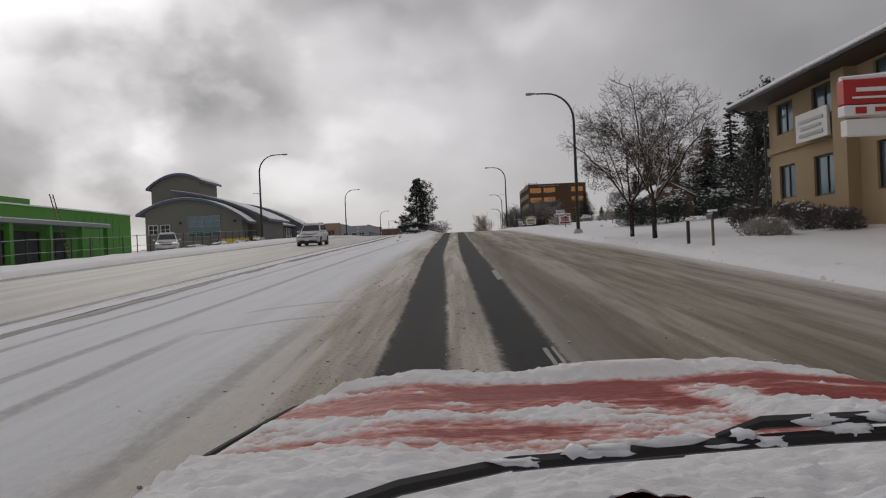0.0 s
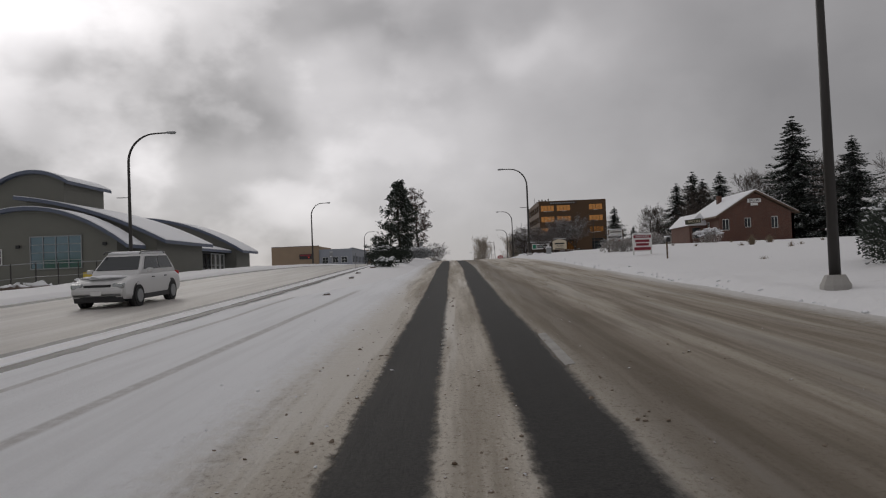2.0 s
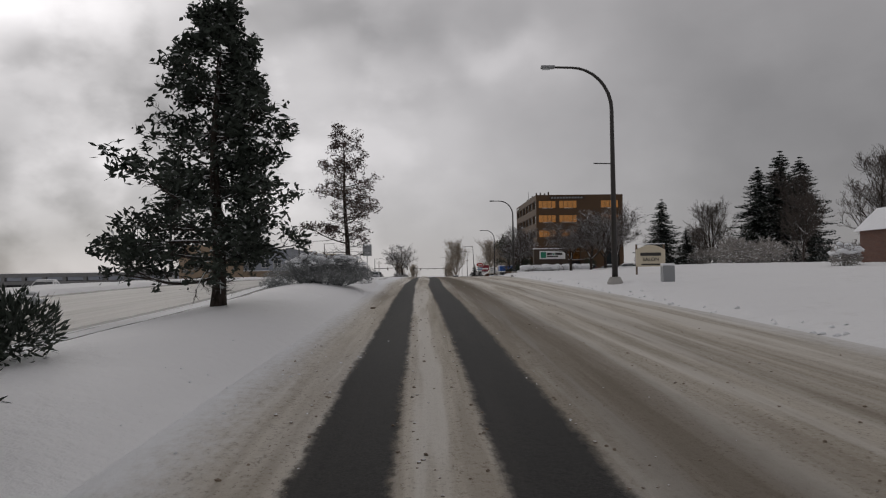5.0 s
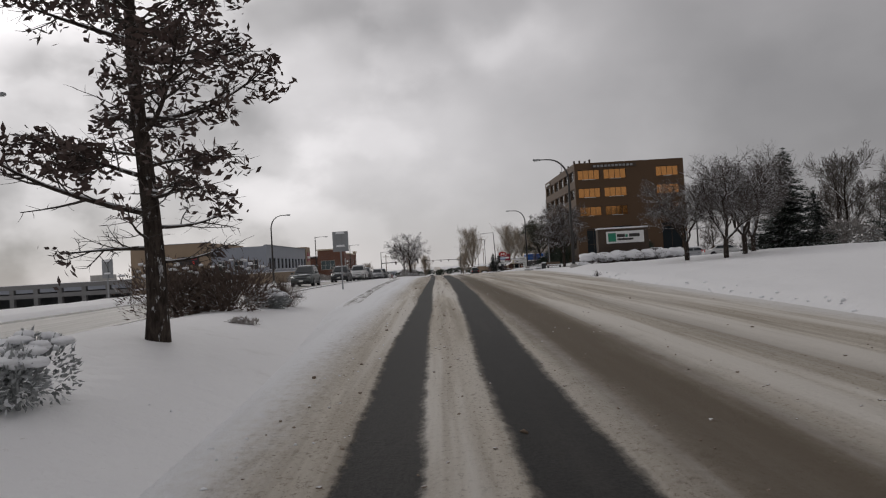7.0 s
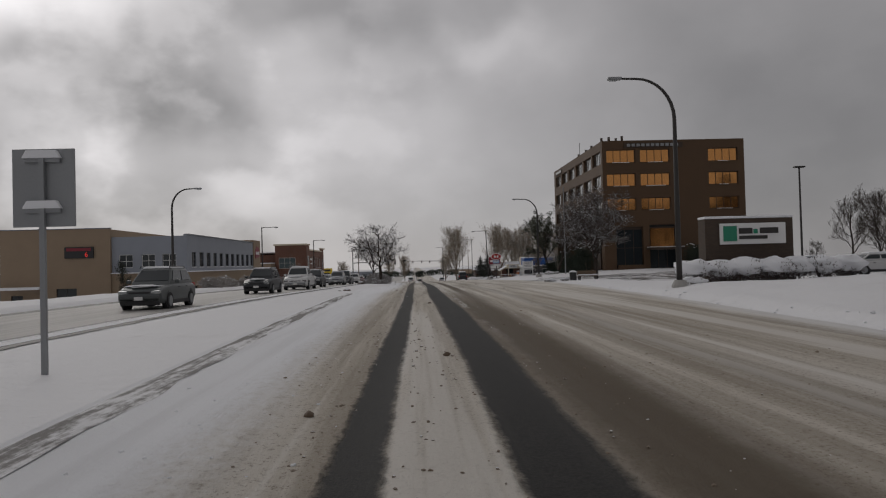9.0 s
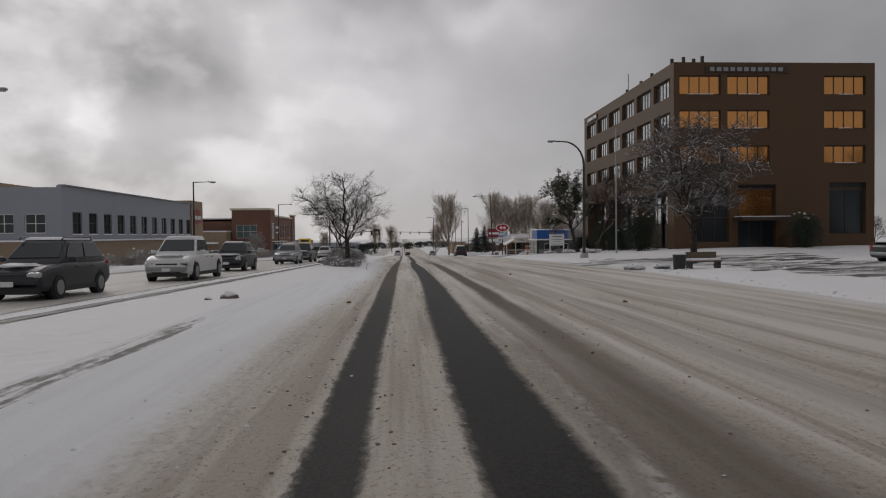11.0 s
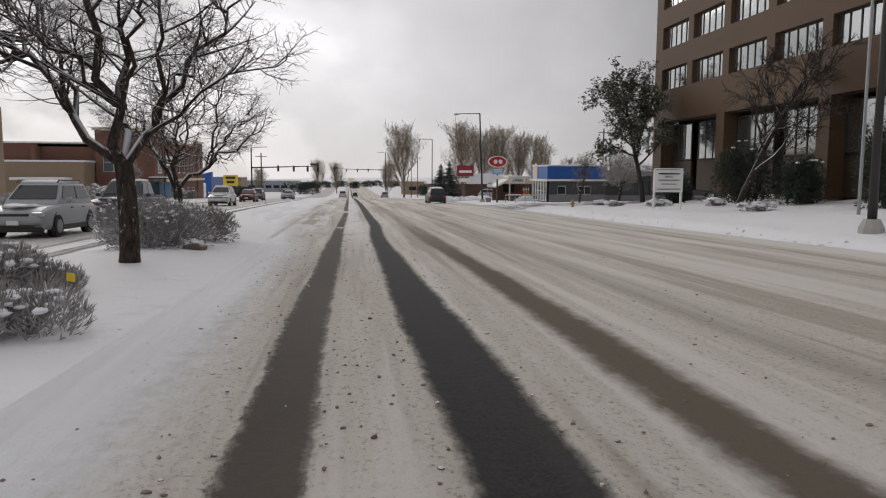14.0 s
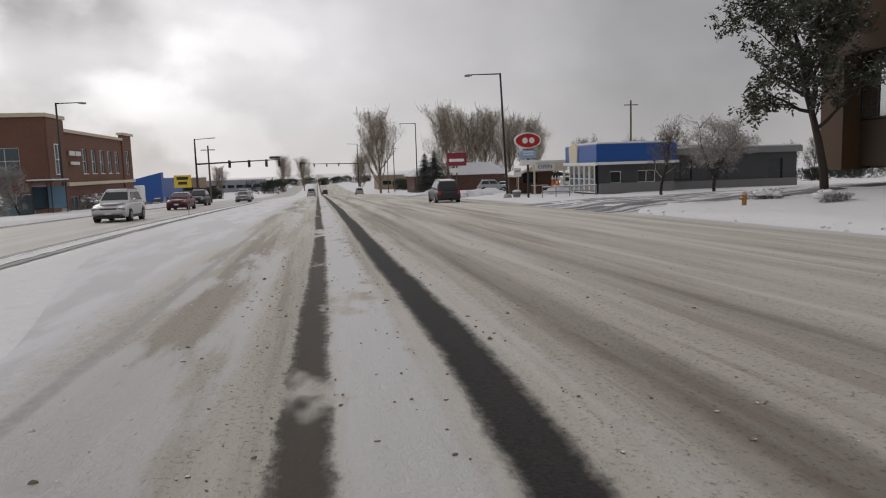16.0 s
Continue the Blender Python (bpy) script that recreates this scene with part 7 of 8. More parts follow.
for x, y, w_ in ((12.6, 296.0, 1.1), (14.6, 300.0, 1.5), (17.2, 306.0, 1.6), (20.0, 312.0, 1.8), (13.6, 318.0, 1.7)):
    hp = thing("snow_heap", up(x, y), "rough heap of ploughed snow at the edge of a car park", "snow heap", "ploughed heaps")
    child("snow", *merge([lump(rg, (dx * w_, 0.2 * rg.random(), 0.05), (0.7 * w_, 0.6, h_), 0.35, 12, 7) for dx, h_ in ((-0.6, 0.4), (0.1, 0.6), (0.7, 0.35))]), M["snow_cap"], hp, True)
sg = thing("pole_sign", on_ground(16.5, 284.1), "red lens shaped sign over a pale blue panel", "sign")
zz = ground_z(16.5, 284.1)
part("post", tube([(0, 0, 0), (0, 0, 6.3 - zz)], 0.09, 8), M["pole"], sg)
lens = bmesh.new()
lens = prism([(0.98 * math.cos(a) * abs(math.cos(a)) ** 0.15, 0.55 * math.sin(a)) for a in [6.283 * i / 28 for i in range(28)]], 0.3, lens, at=(0, -0.15, 6.85 - zz))
fc = part("face", lens, M["red"], sg)
rim = prism([(1.1 * math.cos(a), 0.64 * math.sin(a)) for a in [6.283 * i / 28 for i in range(28)]], 0.2, at=(0, -0.1, 6.85 - zz))
part("rim", rim, M["white"], sg)
for x in (-0.26, 0.3):
    part("white_mark", prism([(x + 0.22 * math.cos(a), 0.24 * math.sin(a)) for a in [6.283 * i / 14 for i in range(14)]], 0.04, at=(0, -0.2, 6.85 - zz)), M["white"], fc)
part("lower_face", box((1.3, 0.2, 0.62), (0, 0, 5.45 - zz), 0.02), M["light_blue"], sg)
for z in (5.9, 5.7):
    part("sign_bar", box((0.9, 0.03, 0.1), (0, -0.12, z - zz)), M["white"], sg)
part("lower_face", box((1.2, 0.2, 0.35), (0, 0, 4.95 - zz), 0.02), M["white"], sg)
inn = thing("diner", on_ground(33, 400, 0, 0.4), "brown diner with a snowy hipped roof", "restaurant")
part("wall", box((22, 14, 4.2), (0, 0, 0)), M["brick_house"], inn)
part("roof", prism([(-12, 4.2), (12, 4.2), (7, 7.0), (-7, 7.0)], 15, at=(0, -7.5, 0)), M["snow_cap"], inn)
bs = thing("billboard_sign", on_ground(23.6, 350), "dark red roadside sign on a post", "sign")
part("post", tube([(0, 0, 0), (0, 0, 4.6)], 0.12, 8), M["pole"], bs)
part("face", box((3.4, 0.3, 2.2), (0, 0, 4.5), 0.03), M["dark_red"], bs)
part("sign_bar", box((2.6, 0.05, 0.5), (0, -0.18, 5.2)), M["white"], bs)
part("lower_face", box((2.4, 0.25, 0.8), (0, 0, 3.3), 0.03), M["white"], bs)

# bank sign wall
bk = thing("monument_sign", pose(0, 0, 0), "brick sign wall with a white panel and green emblem", "sign")
zb = ground_z(17.5, 176.5) - 0.2
part("wall", box((4.7, 0.9, 7.75 - zb), (17.5, 176.75, zb)), M["brick_dark"], bk)
part("snow_cap", box((4.75, 0.95, 0.13), (17.5, 176.75, 7.755), 0.05), M["snow_cap"], bk)
pn = part("panel", box((3.5, 0.12, 1.1), (17.65, 176.23, 6.4), 0.02), M["white"], bk)
part("emblem", box((0.72, 0.03, 0.8), (16.42, 176.155, 6.56)), M["green_logo"], pn, "green square emblem")
for i, (x, w) in enumerate(((17.25, 0.72), (17.78, 0.22), (18.5, 0.98))):
    part("sign_bar", box((w, 0.03, 0.3 if i != 1 else 0.24), (x, 176.155, 6.94)), M["green_logo"] if i == 1 else M["pole"], pn)
part("sign_bar", box((1.5, 0.03, 0.18), (17.65, 176.155, 6.66)), M["pole"], pn)
# ---- street furniture ----
def post_sign(m, w, h, leg, label, posts="frame_white", face="white", rows=(), arch_top=False, words=()):
    ob = thing("yard_sign", m, label, "sign")
    for x in (-w / 2 + 0.05, w / 2 - 0.05):
        part("post", box((0.09, 0.09, leg + h + 0.04), (x, 0.06, 0)), M[posts], ob)
    if arch_top:
        n = 10
        top = [(w / 2 - w * i / n, leg + h - 0.28 + 0.28 * math.sin(math.pi * i / n)) for i in range(n + 1)]
        pn = part("panel", prism([(-w / 2, leg), (w / 2, leg), *top], 0.06, at=(0, -0.05, 0)), M[face], ob)
    else:
        pn = part("panel", box((w, 0.05, h), (0, -0.02, leg), 0.01), M[face], ob)
    for x, z, bw, bh, mat in rows:
        part("sign_bar", box((bw, 0.02, bh), (x, -0.062 if arch_top else -0.055, leg + z)), M[mat], pn)
    for text, size, z, mat in words:
        lettering(text, size, (0, -0.075, leg + z), pose(0, 0, 0, 90, 0, 0), M[mat], pn, depth=0.006)
    part("snow_cap", box((w, 0.1, 0.05), (0, 0, leg + h + 0.03), 0.02), M["snow_cap"], ob)
    return ob


zb = ground_z(12.9, 81.4)
post_sign(pose(12.9, 81.4, zb - 0.05), 1.28, 1.15, 4.93 - 1.15 - zb, "white letting board with maroon print on two posts", rows=[(0, 0.90, 1.16, 0.2, "dark_red"), (0, 0.62, 0.95, 0.17, "dark_red"), (0, 0.38, 0.85, 0.17, "dark_red"), (0, 0.08, 1.12, 0.2, "dark_red")], words=[("AVAILABLE", 0.19, 1.0, "white")])
zb = ground_z(14.35, 95.9)
post_sign(pose(14.35, 95.9, zb - 0.05), 1.3, 1.1, 5.5 - 1.1 - zb, "white letting board with dark print on dark posts", "pole", rows=[(0, 0.86, 1.15, 0.17, "pole"), (0, 0.6, 0.9, 0.1, "dark_red"), (0, 0.42, 0.9, 0.1, "pole"), (0, 0.1, 1.1, 0.15, "dark_red")], words=[("AVAILABLE", 0.17, 0.945, "white")])
zb = ground_z(13.2, 120.9)
post_sign(pose(13.2, 120.9, zb - 0.05), 1.7, 1.25, max(0.5, 5.95 - 1.25 - zb), "cream salon sign with an arched top on dark posts", "wood", "cream", [(0, 0.62, 1.2, 0.18, "pole"), (0, 0.08, 1.1, 0.08, "pole")], True, [("SALON", 0.3, 0.4, "pole")])
zb = ground_z(15.8, 239.3)
post_sign(pose(15.8, 239.3, zb - 0.05), 1.5, 1.1, 5.72 - 1.1 - zb, "white office notice board on two white posts", rows=[(0, 0.88, 1.1, 0.07, "pole"), (0, 0.56, 1.1, 0.07, "galv"), (0, 0.38, 0.8, 0.05, "galv"), (0, 0.12, 1.2, 0.06, "galv")], words=[("OFFICE", 0.13, 0.76, "pole")])

est = thing("estate_board", pose(14.65, 96.8, ground_z(14.65, 96.8) - 0.05), "dark framed estate board on two posts in the snow", "sign")
for x in (-0.62, 0.62):
    part("post", box((0.1, 0.1, 2.1), (x, 0, 0)), M["wood"], est)
brd_ = part("board", box((1.2, 0.06, 1.05), (0, -0.02, 0.95), 0.01), M["frame_white"], est)
for z, w_ in ((1.8, 0.95), (1.55, 0.8), (1.32, 0.95), (1.1, 0.7)):
    part("sign_bar", box((w_, 0.02, 0.1), (0, -0.06, z)), M["office_dark"], brd_)
part("snow", box((1.36, 0.14, 0.07), (0, 0, 2.06), 0.03), M["snow_cap"], est)
# back of a road sign on the median
def road_sign(x, y, low, high, w):
    zb = ground_z(x, y)
    ob = thing("road_sign", pose(x, y, zb - 0.1), "grey back of a road sign with snow on its brackets", "road sign", "road signs")
    part("post", box((0.075, 0.06, high + 0.05 - zb), (0, -0.06, 0)), M["galv"], ob)
    part("panel", box((w, 0.03, high - low), (0, 0, low + 0.1 - zb), 0.012), M["galv"], ob)
    for z in (low + 0.2, high - 0.2):
        part("bracket", box((w * 0.57, 0.05, 0.06), (0, -0.04, z - zb + 0.1)), M["galv"], ob)
        part("snow", prism([(-0.3 * w, z - zb + 0.16), (0.3 * w, z - zb + 0.16), (0.23 * w, z - zb + 0.27), (-0.23 * w, z - zb + 0.27)], 0.09, at=(0, -0.1, 0)), M["snow_cap"], ob)


road_sign(-5.36, 149.95, 6.5, 7.62, 0.88)
road_sign(-21.0, 155.8, 5.8, 7.0, 0.7)
for x, y, h in [(-7.0, 84.6, 1.1), (-7.4, 271.0, 1.3)]:
    d = thing("marker_post", up(x, y), "thin pale marker post in the snow", "marker post", "marker posts")
    part("post", tube([(0, 0, -0.1), (0, 0, h)], 0.02, 6), M["galv"], d)
    part("cap", box((0.07, 0.03, 0.1), (0, 0, h)), M["galv"], d)
fl = thing("survey_flag", up(-3.4, 214.6), "small yellow survey flag on a wire", "flag")
part("wire", tube([(0, 0, -0.1), (0.02, 0, 0.42)], 0.005, 4), M["pole"], fl)
part("flag", prism([(0, 0.32), (0.1, 0.3), (0.11, 0.4), (0.01, 0.42)], 0.01, at=(0.02, 0, 0)), M["yellow"], fl)
for i, (x, y, s) in enumerate([(-3.95, 226.6, 0.5), (-6.9, 229.5, 0.4), (-3.4, 222.0, 0.25), (-5.2, 72.4, 0.14), (-4.9, 67.7, 0.16), (-6.6, 60.2, 0.12), (-4.2, 57.0, 0.13), (-5.0, 78.0, 0.2), (-4.6, 186.8, 0.22), (-5.0, 186.2, 0.12)]):
    rg = random.Random(400 + i)
    ob = mesh_ob("boulder", *lump(rg, (0, 0, s * 0.35), (s * 1.1, s * 0.9, s * 0.75), 0.25, 14, 9), M["rock"], True)
    ob.matrix_world = up(x, y, i * 70)
    tagged(ob, "brown boulder capped with snow on the median", "boulder", "boulders")
for i in range(60):
    rg = random.Random(500 + i)
    s = rg.uniform(0.012, 0.028) if i % 9 else 0.055
    x, y = rg.choice([rg.uniform(-1.9, -1.0), rg.uniform(-0.05, 0.5), rg.uniform(1.7, 6.0)]), rg.uniform(4, 262)
    ob = mesh_ob("slush_lump", *lump(rg, (0, 0, s * 0.3), (s * 1.3, s, s * 0.7), 0.4, 8, 5), M["wood"], True)
    ob.matrix_world = pose(x, y, ground_z(x, y), 0, 0, i * 33)
    tagged(ob, "frozen lump of dirty slush on the road", "slush lump", "slush lumps")
M["crumb"] = plain("frozen_slush", (0.24, 0.19, 0.145), 0.85, grain=0.4, snow=0.35)
rg = random.Random(640)
bits = []
for i in range(7000):
    c, w_ = rg.choice([(-0.86, 0.14), (-0.9, 0.35), (-1.4, 0.6), (-0.12, 0.10), (0.25, 0.30), (0.6, 0.10), (1.5, 0.15), (1.9, 0.6), (3.4, 0.6), (5.0, 1.2)])
    x, y = rg.gauss(c, w_), rg.uniform(2.5, 262)
    if abs(x - track_left(y)) < half_left(y) - 0.05 or abs(x - track_right(y)) < half_right(y) - 0.05 or x < -1.9:
        continue
    s_ = rg.uniform(0.006, 0.016) if rg.random() < 0.97 else rg.uniform(0.016, 0.022)
    bits.append(lump(rg, (x, y, ground_z(x, y) + s_ * 0.3), (s_ * rg.uniform(0.9, 1.8), s_ * rg.uniform(0.9, 1.6), s_ * 0.8), 0.4, 5, 3))
tagged(mesh_ob("slush_crumbs", *merge(bits), M["crumb"]), "brown crumbs of frozen slush thrown beside the wheel tracks", "slush", kind="stuff")
bits = []
for i in range(1500):
    side = rg.random() < 0.3
    y = rg.uniform(2.5, 262)
    x = edge_right(y) + abs(rg.gauss(0.05, 0.3)) if side else rg.gauss(-2.0, 0.6)
    s_ = rg.uniform(0.015, 0.05) if side else rg.uniform(0.006, 0.016)
    bits.append(lump(rg, (x, y, ground_z(x, y) + s_ * 0.2), (s_ * rg.uniform(0.9, 1.8), s_ * rg.uniform(0.9, 1.6), s_ * 0.8), 0.45, 7, 4))
tagged(mesh_ob("thrown_snow", *merge(bits), M["snow_cap"], True), "clods of ploughed snow along the road edge", "snow", kind="stuff")
st = thing("timber_post", up(8.9, 26.0), "short square timber post capped with snow", "post")
part("post", box((0.1, 0.1, 0.95), (0, 0, -0.05), 0.01), M["bark"], st)
part("snow", box((0.15, 0.15, 0.1), (0, 0, 0.9), 0.04), M["snow_cap"], st)


def mailbox(x, y):
    mb = thing("mailbox", up(x, y), "dark mailbox on a post in the snow bank", "mailbox", "mailboxes")
    part("post", box((0.07, 0.07, 1.05), (0, 0, -0.1)), M["wood"], mb)
    prof = [(-0.1, 1.0), (0.1, 1.0), (0.1, 1.14), (0.07, 1.21), (0, 1.24), (-0.07, 1.21), (-0.1, 1.14)]
    part("box", prism(prof, 0.5, at=(0, -0.28, -0.05)), M["black"], mb)
    part("snow", box((0.2, 0.46, 0.07), (0, -0.03, 1.18), 0.03), M["snow_cap"], mb)


mailbox(9.0, 23.8), mailbox(11.3, 70.5)
ub = thing("utility_box", up(10.4, 110.0), "pale utility cabinet standing in the snow", "utility cabinet")
part("body", box((0.5, 0.4, 0.8), (0, 0, -0.05), 0.03), M["galv"], ub)
part("snow", box((0.5, 0.4, 0.1), (0, 0, 0.755), 0.04), M["snow_cap"], ub)
M["rusty"] = plain("faded_hydrant_paint", (0.34, 0.17, 0.06), 0.6, grain=0.3, snow=0.7)
hy = thing("fire_hydrant", up(15.1, 252.4, 0, 0.85), "faded orange fire hydrant in deep snow", "fire hydrant")
part("barrel", tube([(0, 0, -0.1), (0, 0, 0.5), (0, 0, 0.62)], [0.10, 0.10, 0.05], 12), M["rusty"], hy)
part("bonnet", tube([(0, 0, 0.5), (0, 0, 0.54), (0, 0, 0.68)], [0.13, 0.13, 0.05], 12), M["rusty"], hy)
for s in (-1, 1):
    part("nozzle", tube([(s * 0.08, 0, 0.38), (s * 0.22, 0, 0.38)], 0.05, 8), M["rusty"], hy)
bn = thing("litter_bin", up(13.9, 202.2), "dark litter bin with a snowy lid", "litter bin")
part("body", tube([(0, 0, -0.05), (0, 0, 0.8)], [0.28, 0.32], 14), M["black"], bn)
part("snow", tube([(0, 0, 0.8), (0, 0, 0.9), (0, 0, 0.96)], [0.33, 0.3, 0.1], 14), M["snow_cap"], bn, smooth=True)
be = thing("bench", up(15.3, 202.6, 10), "slatted street bench with snow on the seat", "bench")
for x in (-0.8, 0.8):
    part("leg", box((0.08, 0.5, 0.45), (x, 0, -0.05)), M["black"], be)
part("seat", box((1.8, 0.5, 0.06), (0, 0, 0.4)), M["wood"], be)
part("backrest", box((1.8, 0.05, 0.4), (0, 0.26, 0.5)), M["wood"], be)
part("snow", box((1.75, 0.42, 0.12), (0, -0.02, 0.46), 0.05), M["snow_cap"], be)
pl = thing("car_park_lamp", up(32.9, 199.0), "slim car park lamp with a flat head", "street lamp")
part("pole", tube([(0, 0, 0), (0, 0, 13.2 - ground_z(32.9, 199))], [0.1, 0.07], 8), M["pole"], pl)
part("lamp_head", box((0.9, 0.4, 0.14), (0, 0, 13.2 - ground_z(32.9, 199)), 0.03), M["pole"], pl)
fp = thing("flag_pole", up(19.2, 230.2), "thin grey mast beside the office drive", "mast")
part("mast", tube([(0, 0, 0), (0, 0, 11.2)], [0.07, 0.05], 8), M["galv"], fp)


def utility_pole(x, y, h, label="weathered wooden utility pole"):
    z = ground_z(x, y)
    ob = thing("utility_pole", pose(x, y, z - 0.2), label, "utility pole", "utility poles")
    part("pole", tube([(0, 0, 0), (0, 0, h)], [0.16, 0.11], 8), M["wood"], ob)
    part("crossarm", box((2.0, 0.1, 0.12), (0, -0.12, h - 0.7)), M["wood"], ob)


utility_pole(42.1, 320.8, 11.8), utility_pole(-15.6, 338, 8.5), utility_pole(23.0, 446, 14)


def traffic_signal(x, y, top, tip, arm_z, heads, label):
    z = ground_z(x, y)
    ob = thing("traffic_signal", pose(x, y, z - 0.1), label, "traffic signal", "traffic signals")
    part("pole", tube([(0, 0, 0), (0, 0, top - z)], [0.17, 0.1], 10), M["pole"], ob)
    part("arm", tube([(0, 0, arm_z - z - 0.35), (tip - x, 0, arm_z - z)], [0.12, 0.06], 8), M["pole"], ob)
    s = 1 if tip > x else -1
    part("lamp_arm", tube([(0, 0, top - z - 0.1), (s * 2.4, 0, top - z + 0.05)], 0.045, 6), M["pole"], ob)
    part("lamp_head", box((0.6, 0.26, 0.12), (s * 2.5, 0, top - z), 0.03), M["galv"], ob)
    for hx in heads:
        hd = part("signal_head", box((0.36, 0.2, 1.05), (hx - x, -0.22, arm_z - z - 1.0), 0.03), M["black"], ob)
        for i, mat in enumerate(("dark_glass", "dark_glass", "signal_red")):
            part("lens", disc(0.12, 0.05, (hx - x, -0.34, arm_z - z - 0.83 + 0.33 * i), "Y", 12), M[mat], hd)
    part("street_plate", box((1.5, 0.05, 0.35), (tip - x - s * 0.8, -0.1, arm_z - z + 0.1)), M["pole"], ob)


traffic_signal(-16.9, 334.8, 10.0, -5.2, 6.8, (-12.3, -9.6, -7.2, -5.4), "traffic signal on a long mast arm over the oncoming lanes")
traffic_signal(12.1, 445.0, 12.5, -5.1, 7.05, (-4.7, -0.8, 2.9, 6.4), "traffic signal on a long mast arm over the lanes")
def lot_material():
    m, k, b = shader("slushy_car_park")
    pos = k.add("ShaderNodeNewGeometry").outputs["Position"]
    x, y, z = k.xyz(pos)
    streak, clump = k.noise(pos, 1.0, 5.0, 0.6, (0.10, 1.0, 1)), k.noise(pos, 5.0, 6.0, 0.7)
    f = k.smooth(k.math("MULTIPLY_ADD", clump, 0.3, streak), 0.60, 0.72)
    wet = k.mix(k.smooth(clump, 0.4, 0.65), (0.035, 0.034, 0.033, 1), (0.11, 0.10, 0.09, 1))
    k.put(b.inputs["Base Color"], k.mix(f, wet, (0.66, 0.66, 0.67, 1)))
    k.put(b.inputs["Roughness"], k.smooth(f, 0.0, 1.0, 0.45, 0.8))
    k.put(b.inputs["Normal"], k.bump(k.math("ADD", clump, streak), 0.6, 0.05))
    return m


M["lot"] = lot_material()


def paved(name, x0, x1, y0, y1, label, category):
    """A sheet laid over the land."""
    nx, ny = int((x1 - x0) / 0.8) + 1, int((y1 - y0) / 0.8) + 1
    verts = []
    for j in range(ny + 1):
        for i in range(nx + 1):
            x, y = x0 + (x1 - x0) * i / nx, y0 + (y1 - y0) * j / ny
            edge = min(1.0, (x - x0) / 1.2 + 0.25, (x1 - x) / 1.0, (y - y0) / 1.0, (y1 - y) / 1.0)
            verts.append((x, y, ground_z(x, y) + 0.05 * edge - 0.02 + 0.02 * noise.noise((x, y, 2)) * edge))
    faces = [(j * (nx + 1) + i, j * (nx + 1) + i + 1, (j + 1) * (nx + 1) + i + 1, (j + 1) * (nx + 1) + i) for j in range(ny) for i in range(nx)]
    return tagged(mesh_ob(name, verts, faces, M["lot"], True), label, category, kind="structure")


paved("car_park", 16.5, 52.0, 190.0, 209.5, "wet slushy car park before the office", "car park")
paved("driveway", 11.4, 30.0, 210.8, 219.5, "wet driveway with slushy ruts", "driveway")
paved("driveway", 11.6, 34.0, 256.5, 271.5, "wet driveway with slushy ruts beside the restaurant", "driveway")


# ---- vehicles ----
def paint(name, colour, rough=0.35, metal=0.2):
    m = plain(name, colour, rough, metal, grain=0.06, bump=0.0)
    return m


CAR = {"white": paint("white_car_paint", (0.62, 0.62, 0.62)), "dark": paint("charcoal_car_paint", (0.03, 0.033, 0.038)), "silver": paint("silver_car_paint", (0.33, 0.34, 0.36)),
       "maroon": paint("maroon_car_paint", (0.13, 0.015, 0.02)), "olive": paint("grey_green_car_paint", (0.09, 0.10, 0.10))}


def loft(sections, bm=None):
    """A closed skin through rings of equal length."""
    bm = bm or bmesh.new()
    rings = [[bm.verts.new(p) for p in s] for s in sections]
    n = len(rings[0])
    for a, b in zip(rings, rings[1:]):
        for j in range(n):
            bm.faces.new((a[j], a[(j + 1) % n], b[(j + 1) % n], b[j]))
    bm.faces.new(rings[0][::-1]), bm.faces.new(rings[-1])
    return bm


def rounded(bm, width):
    """Softens the long edges of a skin."""
    bmesh.ops.recalc_face_normals(bm, faces=bm.faces)
    es = [e for e in bm.edges if len(e.link_faces) == 2 and e.calc_face_angle(0) > 0.35]
    bmesh.ops.bevel(bm, geom=es, offset=width, segments=3, affect="EDGES", profile=0.5, clamp_overlap=True)
    return bm


